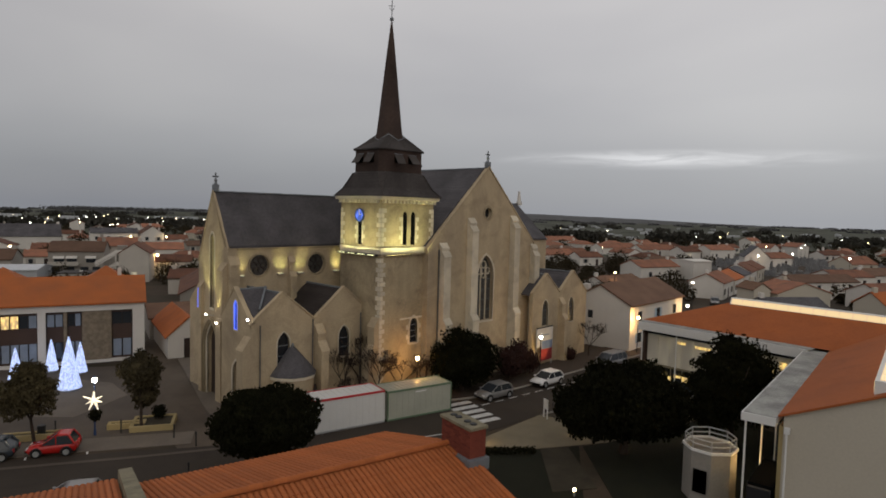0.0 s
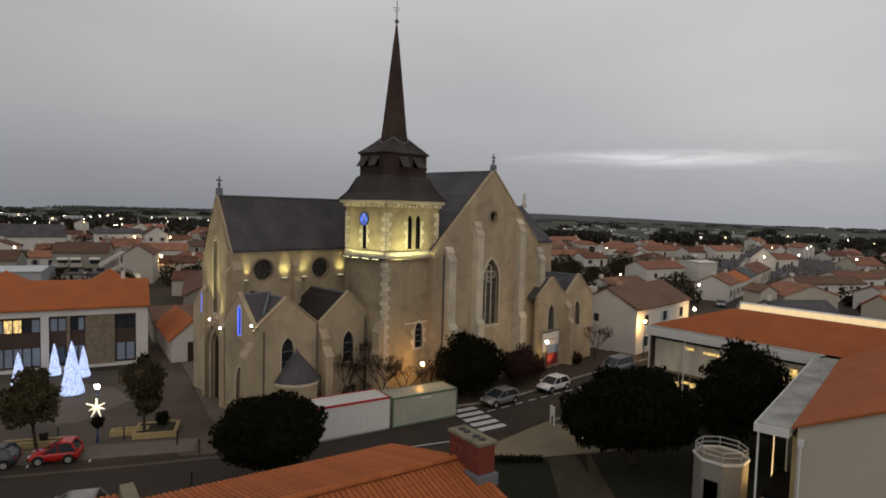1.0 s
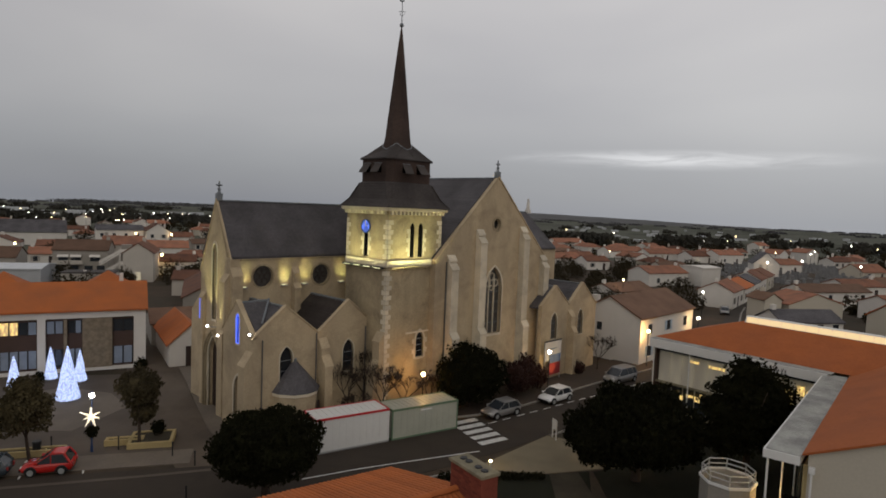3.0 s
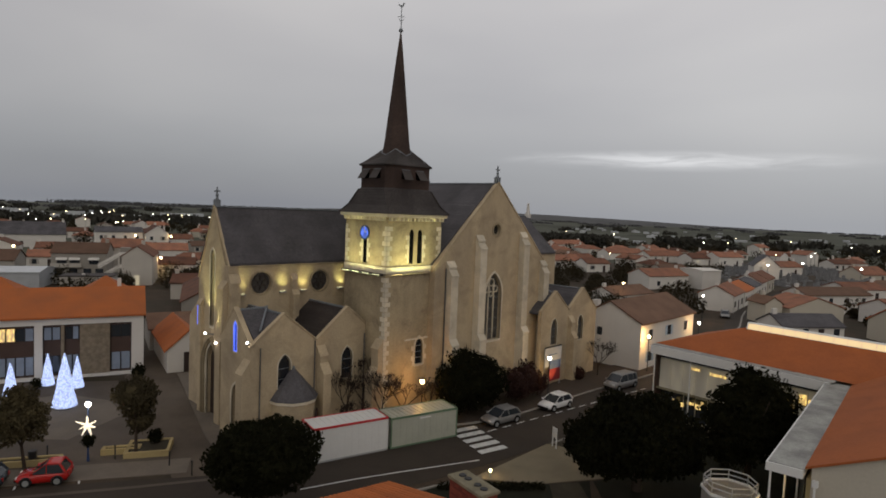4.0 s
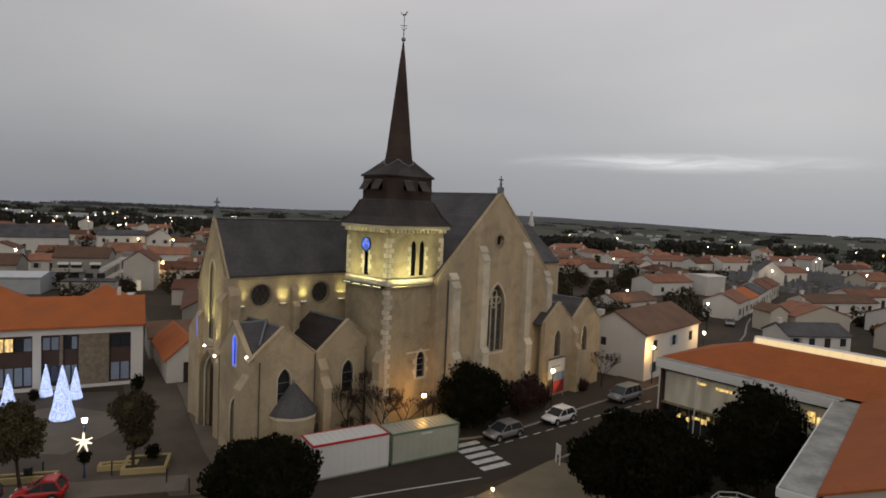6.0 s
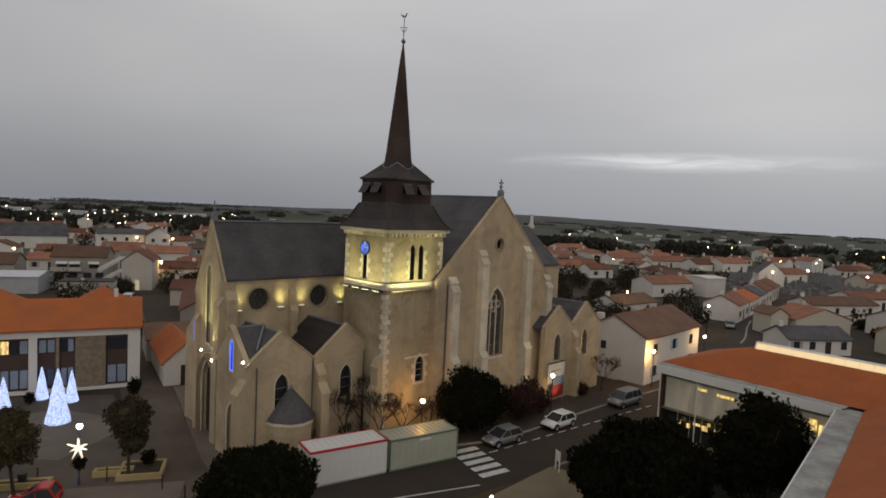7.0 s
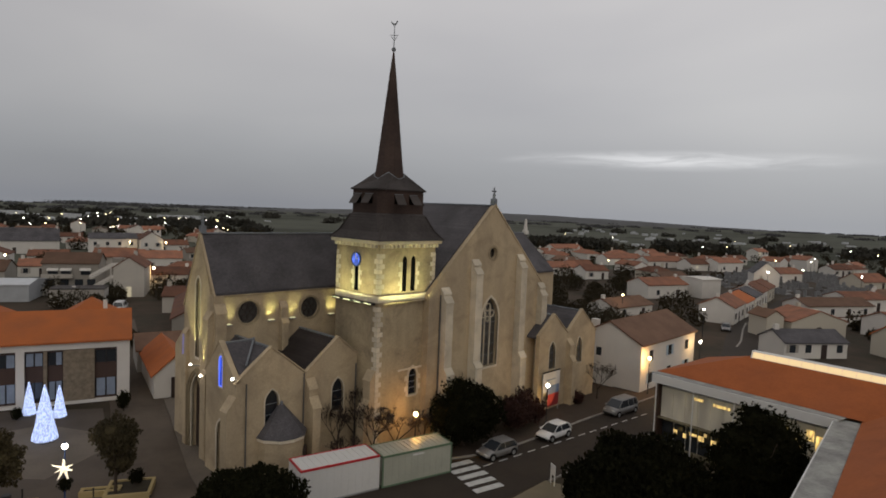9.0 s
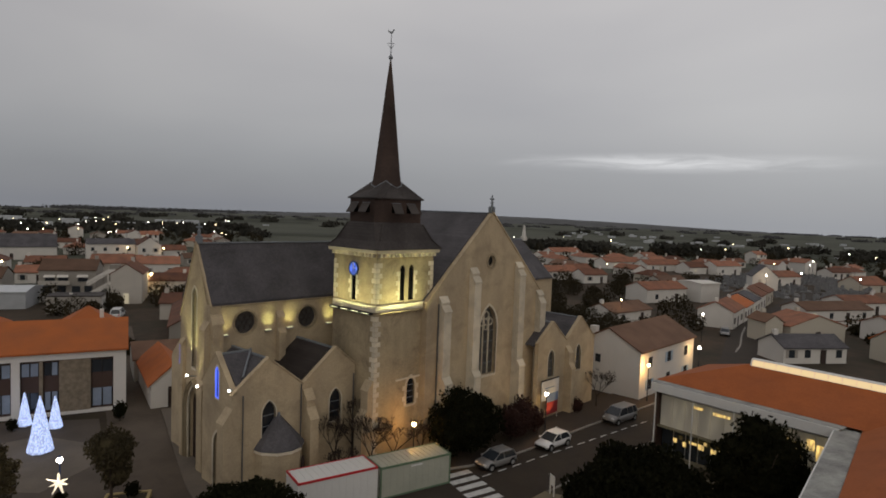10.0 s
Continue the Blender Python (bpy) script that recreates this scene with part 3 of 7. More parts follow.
tagged(hexa.obj("pavement_inlay", "paving_light"), "lighter hexagonal paving in the middle of the square", "pavement", kind="structure")
ribbon("pavement", [(-32, 15.6), (-22.6, 10.6), (-17, 7.4), (-13.2, 5.2)], -1.6, 0.9, 0.05, "paving_light", "pale pavement strip between square and parking bays", "pavement")

marks = thing("road_markings", "worn white painted lines and zebra crossing on asphalt", "road marking", kind="structure")
UX, UY = Vector((0.976, -0.217, 0)), Vector((0.217, 0.976, 0))
for i in range(5):
    c = Vector((5.4, -7.25, 0.03)) + Vector((0.24, 0.72, 0)) * (i * 1.53)
    a, b = c - UX * 1.35 * 0.97, c + UX * 1.35 * 0.97
    w = UY * 0.33
    MB().prism([a - w, b - w, b + w, a + w], (0, 0, -0.02)).obj("stripe", "marking", marks)
for i in range(14):
    p = Vector((8.6, -4.55, 0.03)) + Vector((0.992, -0.118, 0)) * (i * 1.75)
    d = Vector((0.992, -0.118, 0)) * 0.5
    w = Vector((0.1, 0.992, 0)) * 0.06
    MB().prism([p - d - w, p + d - w, p + d + w, p - d + w], (0, 0, -0.02)).obj("dash", "marking", marks)
ln = [(-9.6, -3.3), (-6, -4.4), (-2.8, -5.6), (0.2, -6.8), (3.0, -7.9)]
for (x0, y0), (x1, y1) in zip(ln, ln[1:]):
    d = Vector((x1 - x0, y1 - y0, 0)).normalized()
    w = Vector((-d.y, d.x, 0)) * 0.06
    a, b = Vector((x0, y0, 0.03)), Vector((x1, y1, 0.03))
    MB().prism([a - w, b - w, b + w, a + w], (0, 0, -0.02)).obj("edge_line", "marking", marks)
for x0, y0 in ((-19.5, 7.4), (-22.7, 9.0), (-26.0, 10.8)):
    for k in (0, 1):
        p = Vector((x0 - 0.35 * k, y0 - 0.75 * k, 0.033))
        MB().prism([p, p + Vector((0.12, 0, 0)), p + Vector((0.3, 0.5, 0)), p + Vector((0.18, 0.5, 0))], (0, 0, -0.02)).obj("bay_mark", "marking", marks)
gut = [(-26, 8.6), (-17.4, 3.9), (-12.6, 1.5)]
for (x0, y0), (x1, y1) in zip(gut, gut[1:]):
    a, b, w = Vector((x0, y0, 0.03)), Vector((x1, y1, 0.03)), Vector((0.08, 0.16, 0))
    MB().prism([a - w, b - w, b + w, a + w], (0, 0, -0.02)).obj("gutter_line", "paving", marks)

# ---- church ----
church = thing("church", "tall rendered stone village church with slate roofs and lit belfry", "church")


def window_in(put, outline, parent, d=0.3, mullions=0, name="window", glass="window", surround=0.18, bars=3):
    w = fill(outline, put, d, d + 0.05).obj(name, glass, parent)
    if surround:
        ring(outline, put, surround, -0.05, 0.12).obj("surround", "stone", w, "pale dressed stone surround")
    xs, zs = [a for a, z in outline], [z for a, z in outline]
    x0, x1, z0, z1 = min(xs), max(xs), min(zs), max(zs)
    for k in range(mullions):
        x = x0 + (x1 - x0) * (k + 1) / (mullions + 1)
        p, q = put(x - 0.06, z0, d - 0.12), put(x + 0.06, z1 - (x1 - x0) * 0.45, d)
        MB().box(min(p[0], q[0]), max(p[0], q[0]), min(p[1], q[1]), max(p[1], q[1]), p[2], q[2]).obj("mullion", "stone", w)
    for k in range(bars):
        z = z0 + (z1 - z0) * (k + 1) / (bars + 1.4)
        p, q = put(x0, z - 0.02, d - 0.05), put(x1, z + 0.02, d)
        MB().box(min(p[0], q[0]), max(p[0], q[0]), min(p[1], q[1]), max(p[1], q[1]), p[2], q[2]).obj("glazing_bar", "lead", w)
    return w


def coping(put, pts, parent, w=0.2, out=0.06, deep=0.4):
    """Raised stone coping that follows the two rakes of a gable."""
    mb = MB()
    for (a0, z0), (a1, z1) in zip(pts, pts[1:]):
        mb.prism([put(a0, z0, -out), put(a1, z1, -out), put(a1, z1 + w, -out), put(a0, z0 + w, -out)], Vector(put(0, 0, deep)) - Vector(put(0, 0, 0)))
    return mb.obj("coping", "render", parent, "weathered stone coping")


def buttress(put, a, w, steps, parent, skin="render"):
    """A stepped buttress: (height, depth) from the ground up, each step with a sloped cap."""
    prof = [(0.05, 0.0), (-steps[0][1], 0.0)]
    for i, (z1, d) in enumerate(steps):
        up = steps[i + 1][1] if i + 1 < len(steps) else 0.03
        prof += [(-d, z1), (-up, z1 + 1.4 * (d - up))]
    prof.append((0.05, prof[-1][1]))
    side = Vector(put(w, 0)) - Vector(put(0, 0))
    ob = MB().prism([put(a - w / 2, z, d) for d, z in prof], side).obj("buttress", skin, parent)
    for i, (z1, d) in enumerate(steps):
        up = steps[i + 1][1] if i + 1 < len(steps) else 0.03
        e, zt = w / 2 + 0.05, z1 + 1.4 * (d - up)
        MB().prism([put(a - e, z1 - 0.1, -d - 0.06), put(a - e, z1 + 0.03, -d - 0.06), put(a - e, zt + 0.1, -up - 0.01), put(a - e, zt - 0.03, -up - 0.01)], Vector(put(2 * e, 0)) - Vector(put(0, 0))).obj("buttress_cap", skin, ob)
    return ob


def finial(x, y, z, parent, s=1.0):
    mb = MB().box(x - 0.22 * s, x + 0.22 * s, y - 0.22 * s, y + 0.22 * s, z - 0.3, z + 0.3 * s)
    mb.tube((x, y, z + 0.3 * s), (x, y, z + 0.6 * s), 0.16 * s, 0.09 * s).tube((x, y, z + 0.6 * s), (x, y, z + 1.35 * s), 0.085 * s, 0.06 * s)
    mb.tube((x - 0.26 * s, y, z + 1.0 * s), (x + 0.26 * s, y, z + 1.0 * s), 0.07 * s)
    mb.ball((x, y, z + 0.66 * s), 0.15 * s, n=8, k=4)
    return mb.obj("finial_cross", "lead", parent, "dark stone cross finial")


def gable_roof(name, material, parent, axis, c, half, e0, e1, z_eave, z_ridge, over=0.25, thick=0.2, over_low=None):
    """Two roof slopes, ridge along x or y."""
    mb = MB()
    k = (z_ridge - z_eave) / half
    for s_ in (-1, 1):
        o_ = over if s_ > 0 or over_low is None else over_low
        prof = [(c, z_ridge), (c + s_ * (half + o_), z_eave - k * o_), (c + s_ * (half + o_), z_eave - k * o_ + thick), (c, z_ridge + thick)]
        if axis == "y":
            mb.prism([(a, e0, z) for a, z in prof], (0, e1 - e0, 0))
        else:
            mb.prism([(e0, a, z) for a, z in prof], (e1 - e0, 0, 0))
    ob = mb.obj(name, material, parent)
    rt = MB()
    if axis == "y":
        rt.box(c - 0.12, c + 0.12, e0, e1, z_ridge + thick - 0.06, z_ridge + thick + 0.06)
    else:
        rt.box(e0, e1, c - 0.12, c + 0.12, z_ridge + thick - 0.06, z_ridge + thick + 0.06)
    rt.obj("ridge_cap", "lead", ob, "grey zinc ridge cap")
    return ob


def quoins(parent, corner, z0, z1, dx, dy, step=0.42):
    """Alternating long and short corner stones, a little proud of the render."""
    x, y = corner
    meshes = []
    for long_ in (0, 1):
        lx, ly = (0.58, 0.32) if long_ else (0.32, 0.58)
        mb = MB().box(min(-0.03 * dx, lx * dx), max(-0.03 * dx, lx * dx), min(-0.03 * dy, ly * dy), max(-0.03 * dy, ly * dy), 0.015, step - 0.015)
        meshes.append(mb)
    n = int((z1 - z0) / step)
    first = [None, None]
    for i in range(n):
        k = i % 2
        if first[k] is None:
            first[k] = meshes[k].obj("quoin", "stone", parent)
            o = first[k]
        else:
            o = new("quoin", first[k].data)
            o.parent = parent
        o.location = (x, y, z0 + i * step)


def jamb_stones(put, a0, a1, z0, z1, parent, step=0.4):
    """Toothed stones on either side of an opening."""
    for i in range(int((z1 - z0) / step)):
        w = 0.42 if i % 2 else 0.22
        z = z0 + i * step
        for p, q in ((put(a0 - w, z + 0.01, -0.035), put(a0, z + step - 0.01, 0.05)), (put(a1, z + 0.01, -0.035), put(a1 + w, z + step - 0.01, 0.05))):
            MB().box(min(p[0], q[0]), max(p[0], q[0]), min(p[1], q[1]), max(p[1], q[1]), p[2], q[2]).obj("quoin", "stone", parent)


# tower
TX0, TX1, TY0, TY1 = 2.18, 8.62, 2.53, 8.25
tf, tl = plane("y", TY0), plane("x", TX0)
tower = panel([(TX0, 0), (TX1, 0), (TX1, 17.8), (TX0, 17.8)], [arch(5.0, 13.8, 0.56, 3.05), arch(6.0, 13.8, 0.56, 3.05), arch(6.35, 4.7, 0.95, 2.4)], tf, 0.5).obj("tower_wall", "render_old", church, "stained cream rendered belfry tower")
left = panel([(TY0 + 0.5, 0), (TY1, 0), (TY1, 17.8), (TY0 + 0.5, 17.8)], [arch(5.45, 13.75, 0.62, 2.3)], tl, 0.5).obj("tower_wall", "render_old", church)
MB().box(TX0 + 0.5, TX1, TY1 - 0.5, TY1, 0, 17.8).obj("tower_wall", "render_old", church)
MB().box(TX1 - 0.5, TX1, TY0 + 0.5, TY1 - 0.5, 0, 17.8).obj("tower_wall", "render_old", church)
# black sheets close behind the wall face paint the depth of shade
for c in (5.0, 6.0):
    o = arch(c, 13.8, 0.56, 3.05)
    fill(o, tf, 0.07, 0.12).obj("belfry_louvre", "shade_black", tower, "black sheet for the shade in a belfry opening")
o = arch(6.35, 4.7, 0.95, 2.4)
window_in(tf, o, tower, 0.16, 0, surround=0.2)
jamb_stones(tf, 5.85, 6.85, 4.6, 6.6, tower, 0.45)
jamb_stones(tf, 4.72, 6.28, 13.9, 16.6, tower)
# side opening: shade painted by a shallow black sheet as well
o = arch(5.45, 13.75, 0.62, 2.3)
fill(o, tl, 0.07, 0.12).obj("belfry_louvre", "shade_black", left, "black sheet for the shade in a belfry opening")
jamb_stones(tl, 5.16, 5.74, 13.9, 16.2, left)
clock = fill(circle(5.45, 16.4, 0.56, 24), tl, -0.10, -0.02).obj("clock_dial", "glow_clock", church, "round clock dial lit blue")
ring(circle(5.45, 16.4, 0.52, 24), tl, 0.1, -0.14, -0.02).obj("clock_rim", "blue_metal", clock)
MB().box(TX0 - 0.15, TX0 - 0.11, 5.42, 5.48, 16.45, 16.95).obj("clock_arm", "white", clock)
MB().box(TX0 - 0.15, TX0 - 0.11, 5.12, 5.45, 16.42, 16.48).obj("clock_arm", "white", clock)
quoins(church, (TX0, TY0), 0.5, 13.0, 1, 1)
quoins(church, (TX0, TY0), 13.7, 17.3, 1, 1)
quoins(church, (TX1, TY0), 13.7, 17.3, -1, 1)
quoins(church, (TX0, TY1), 13.7, 17.3, 1, -1)
MB().box(TX0 - 0.12, TX1 + 0.12, TY0 - 0.12, TY0, 13.02, 13.58).box(TX0 - 0.12, TX0, TY0, TY1, 13.02, 13.58).obj("string_course", "stone", church, "stone string course", bevel=0.03)
MB().box(4.6, TX1, TY0 - 0.07, TY0, 6.95, 7.1).obj("string_course", "stone", church)
cor = MB().box(TX0 - 0.42, TX1 + 0.42, TY0 - 0.42, TY1 + 0.42, 17.82, 18.15)
cor.obj("cornice", "stone", church, "pale moulded stone cornice", bevel=0.05)
for i in range(15):
    x = TX0 + 0.1 + i * 0.44
    MB().box(x, x + 0.2, TY0 - 0.32, TY0, 17.5, 17.82).obj("modillion", "stone", church)
for i in range(13):
    y = TY0 + 0.2 + i * 0.44
    MB().box(TX0 - 0.32, TX0, y, y + 0.2, 17.5, 17.82).obj("modillion", "stone", church)
buttress(tl, TY0 + 0.45, 0.9, [(4.2, 1.1), (6.6, 0.55)], church)
# roof of the tower: square skirt to octagonal lantern, cap and spire
CX, CY = 5.4, 5.35


def octa(r, z, turn=22.5):
    return [(CX + r * math.cos(radians(45 * i + turn)), CY + r * math.sin(radians(45 * i + turn)), z) for i in range(8)]


HX, HY = 2.65, 2.12


def plan8(hx, hy, c, z):
    """A rectangle with clipped corners and the middles of its sides: sixteen points from the east side round."""
    p = [(hx, hy - c), (hx - c, hy), (-(hx - c), hy), (-hx, hy - c), (-hx, -(hy - c)), (-(hx - c), -hy), (hx - c, -hy), (hx, -(hy - c))]
    out = []
    for i in range(8):
        q = p[i - 1]
        out += [(CX + (q[0] + p[i][0]) / 2, CY + (q[1] + p[i][1]) / 2, z), (CX + p[i][0], CY + p[i][1], z)]
    return out


def spire16(r, zs):
    """Corners and side middles of the spire's foot, lowest in the middle of the four main sides."""
    f = math.cos(radians(22.5))
    return [(CX + r * (1 if k % 2 else f) * math.cos(radians(22.5 * k)), CY + r * (1 if k % 2 else f) * math.sin(radians(22.5 * k)), zs[k % 4]) for k in range(16)]


MB().rings([plan8(3.72, 3.38, 0.05, 18.12), plan8(3.25, 2.85, 0.3, 18.85), plan8(HX + 0.14, HY + 0.14, 0.5, 20.2), plan8(HX, HY, 0.5, 20.35)]).obj("skirt_roof", "slate_old", church, "weathered slate skirt roof with lead hips")
lan = MB().rings([plan8(HX, HY, 0.5, 20.1), plan8(HX, HY, 0.5, 22.35)]).obj("lantern", "spire", church, "brown slated lantern with clipped corners")
lo_, md_, up_ = plan8(3.74, 3.4, 0.05, 18.15), plan8(3.27, 2.87, 0.3, 18.88), plan8(HX + 0.15, HY + 0.15, 0.5, 20.22)
for k in (1, 3, 5, 7, 9, 11, 13, 15):
    MB().tube(lo_[k], md_[k], 0.05, n=5).tube(md_[k], up_[k], 0.07, n=5).obj("hip_flashing", "slate_old", church)
FLAPS = ((0, -1, HX - 0.5, HY, (-0.72, 0.95)), (-1, 0, HY - 0.5, HX, (-0.95, 0.55)), (0, 1, HX - 0.5, HY, (-0.8, 0.8)), (1, 0, HY - 0.5, HX, (-0.75, 0.75)))
for k, (ux, uy, half, out, places) in enumerate(FLAPS):
    tx, ty = -uy, ux
    for j, s_ in enumerate(places):
        c = Vector((CX + ux * out + tx * s_, CY + uy * out + ty * s_, 0))
        w_, rise, o_ = 0.5, 0.03 * ((j + k) % 3), 0.5 + 0.08 * ((2 * j + k) % 3)
        face = [c + Vector((tx * e * 0.46 + ux * 0.02, ty * e * 0.46 + uy * 0.02, z_)) for e, z_ in ((-1, 21.15), (1, 21.15), (1, 21.9), (-1, 21.9))]
        # flat black plate paints the shade; the lantern has no hole here
        MB().prism(face, (ux * -0.05, uy * -0.05, 0)).obj("opening", "shade_black", lan, "black plate for the shade in a sound opening")
        pts = [c + Vector((tx * e * w_ + ux * o2, ty * e * w_ + uy * o2, z_)) for e, o2, z_ in ((-1, 0.0, 21.92), (1, 0.0, 21.92), (1, o_, 21.08 + rise), (-1, o_, 21.08 + rise))]
        MB().prism(pts, (0, 0, 0.05)).obj("louvre", "louvre", lan)
        MB().tube(pts[0] + Vector((0, 0, 0.05)), pts[1] + Vector((0, 0, 0.05)), 0.03, n=5).obj("louvre_flashing", "lead", lan)
FOOT = (23.3, 23.5, 23.85, 23.5)
cap_low = plan8(HX + 0.16, HY + 0.16, 0.5, 22.4)
MB().rings([plan8(HX + 0.16, HY + 0.16, 0.5, 22.3), cap_low, spire16(1.37, FOOT)]).obj("lantern_roof", "slate_old", church, "slated cap roof below the spire")
for k in (1, 3, 5, 7, 9, 11, 13, 15):
    MB().tube(cap_low[k], spire16(1.39, FOOT)[k], 0.02, n=5).obj("hip_flashing", "slate_old", church)
sp = [octa(1.38, 23.3)] + [octa(r, z) for r, z in ((1.18, 24.6), (0.98, 26.4), (0.62, 29.6), (0.3, 32.4), (0.07, 34.2))]
spire = MB().rings(sp).obj("spire", "spire", church, "slender brown shingled spire")
foot = spire16(1.4, FOOT)
for k in range(16):
    MB().tube(foot[k], foot[(k + 1) % 16], 0.05, n=5).obj("flashing", "lead", spire, "pale zinc flashing")
vane = MB().tube((CX, CY, 34.1), (CX, CY, 36.5), 0.05, 0.03, 6).ball((CX, CY, 34.45), 0.2, n=8, k=5)
vane.tube((CX - 0.24, CY + 0.22, 35.65), (CX + 0.24, CY - 0.22, 35.65), 0.03, n=5)
vane.tube((CX, CY, 35.2), (CX - 0.16, CY + 0.15, 35.5), 0.025, n=5).tube((CX, CY, 35.2), (CX + 0.16, CY - 0.15, 35.5), 0.025, n=5)
vane.prism([(CX - 0.2, CY + 0.18, 36.62), (CX - 0.05, CY + 0.05, 36.48), (CX + 0.1, CY - 0.09, 36.52), (CX + 0.16, CY - 0.15, 36.78), (CX + 0.24, CY - 0.22, 36.82), (CX + 0.13, CY - 0.12, 36.9), (CX + 0.04, CY - 0.04, 36.66), (CX - 0.13, CY + 0.12, 36.68), (CX - 0.22, CY + 0.2, 36.86)], (0.03, 0.03, 0))
vane.obj("weather_vane", "lead", spire, "iron cross with a weathercock")

# nave, its wall with round windows and west front
NY0, NYR, NY1, NX0, NE, NR = 10.7, 13.4, 16.1, -7.8, 13.4, 18.0
nf, wf = plane("y", NY0), plane("x", NX0)
nave = panel([(NX0, 0), (8, 0), (8, NE), (NX0, NE)], [circle(-4.8, 11.75, 0.94), circle(1.15, 11.65, 0.94)], nf, 0.5).obj("nave_wall", "render", church)
for c, z in ((-4.8, 11.75), (1.15, 11.65)):
    o = circle(c, z, 0.94)
    w = fill(o, nf, 0.25, 0.3).obj("rose_window", "stained", nave, "dark round leaded window")
    ring(o, nf, 0.16, -0.04, 0.1).obj("surround", "render_old", w)
    for k in range(6):
        a = math.pi * k / 3
        ring([(c + 0.48 * math.cos(a) + 0.27 * math.cos(b), z + 0.48 * math.sin(a) + 0.27 * math.sin(b)) for b in [2 * math.pi * i / 10 for i in range(10)]], nf, 0.05, 0.12, 0.24).obj("tracery", "louvre", w)
west = panel([(NY0 + 0.5, 0), (NY1, 0), (NY1, NE - 1.6), (NYR, NR), (NY0 + 0.5, NE - 0.1)], [arch(13.45, 7.9, 0.8, 6.6), arch(13.3, 0.1, 2.0, 6.3)], wf, 0.5).obj("west_wall", "render", church, "gabled west front")
window_in(wf, arch(13.45, 7.9, 0.8, 6.6), west, 0.3, 1, surround=0.2)
wd = fill(arch(13.3, 0.1, 2.0, 6.3), wf, 0.35, 0.42).obj("portal_door", "dark", west, "tall dark wooden church door")
ring(arch(13.3, 0.1, 2.0, 6.3), wf, 0.3, -0.12, 0.1).obj("surround", "stone", wd)
for k, grow in enumerate((0.45, 0.8)):
    ring(arch(13.3, 0.1, 2.0 + grow, 6.3 + grow * 0.6), wf, 0.16, -0.26 - 0.1 * k, 0.0).obj("portal_moulding", "render_old", wd)
coping(wf, [(NY0 - 0.1, NE - 0.2), (NYR, NR + 0.15), (NY1 + 0.1, NE - 1.6)], west, 0.14, 0.06, 0.2)
finial(NX0 + 0.25, NYR, NR + 0.45, church, 1.0)
MB().box(NX0 + 0.5, 40, NY1 - 0.5, NY1, 0, NE).obj("nave_wall", "render", church)
gable_roof("nave_roof", "slate", church, "x", NYR, 2.7, NX0 + 0.1, 9.0, NE, NR - 0.05, 0.05)
MB().box(NX0 + 0.9, 3.9, NY0 - 0.09, NY0, NE - 0.26, NE - 0.12).obj("eaves_moulding", "render_old", nave)
buttress(wf, NY0 + 0.45, 0.9, [(7.0, 0.62), (11.4, 0.45)], church)
buttress(wf, 15.3, 0.5, [(9.6, 0.3)], church)
buttress(nf, NX0 + 0.45, 0.9, [(9.0, 0.9), (11.9, 0.5)], church)
buttress(nf, -1.65, 0.62, [(10.6, 0.6), (11.9, 0.35)], church)
# low north aisle beyond the west front
na = panel([(NY1, 0), (18.8, 0), (18.8, 8.0), (NY1, 10.6)], [arch(16.85, 7.4, 0.7, 2.2)], plane("x", -7.42), 0.5).obj("aisle_wall", "render", church)
fill(arch(16.85, 7.4, 0.7, 2.2), plane("x", -7.42), 0.0, 0.08).obj("window", "glow_blue", na, "lancet outlined in blue light")
MB().prism([(-7.1, NY1, 10.6), (-7.1, 19.1, 7.9), (-7.1, 19.1, 8.1), (-7.1, NY1, 10.8)], (30, 0, 0)).obj("aisle_roof", "slate", church)
MB().box(-6.7, 22, 18.3, 18.8, 0, 8.0).obj("aisle_wall", "render", church)

# two gabled chapels on the south side
CHY = 5.0
cf = plane("y", CHY)
ch = panel([(-8.75, 0), (TX0, 0), (TX0, 8.35), (0.2, 10.0), (-2.85, 7.5), (-5.95, 10.0), (-8.75, 7.75)], [arch(-5.85, 4.0, 1.15, 2.8), arch(0.22, 3.9, 1.15, 2.75)], cf, 0.45).obj("chapel_wall", "render", church, "pair of rendered chapel gables")
window_in(cf, arch(-5.85, 4.0, 1.15, 2.8), ch, 0.2, 0, surround=0.1, bars=2)
window_in(cf, arch(0.22, 3.9, 1.15, 2.75), ch, 0.2, 0, surround=0.1, bars=2)
coping(cf, [(-8.9, 7.62), (-5.95, 10.02), (-2.85, 7.55), (0.2, 10.02), (TX0, 8.4)], ch, 0.13)
cl = plane("x", -8.75)
cw = panel([(CHY + 0.45, 0), (NY0 - 0.9, 0), (NY0 - 0.9, 8.0), (7.7, 10.3), (CHY + 0.45, 8.1)], [arch(7.4, 7.0, 0.62, 2.4), arch(7.2, 0.1, 1.3, 4.4)], cl, 0.45).obj("chapel_wall", "render", church)
bl_w = fill(arch(7.4, 7.0, 0.62, 2.4), cl, 0.05, 0.1).obj("window", "glow_blue_soft", cw, "lancet glowing blue")
ring(arch(7.4, 7.05, 0.44, 2.25), cl, 0.09, -0.03, 0.05).obj("neon_outline", "glow_blue", bl_w, "bright blue light outline")
ring(arch(7.4, 7.0, 0.62, 2.4), cl, 0.12, -0.04, 0.1).obj("surround", "stone", cw)
dd = fill(arch(7.2, 0.1, 1.3, 4.4), cl, 0.3, 0.36).obj("side_door", "dark", cw, "dark wooden side door")
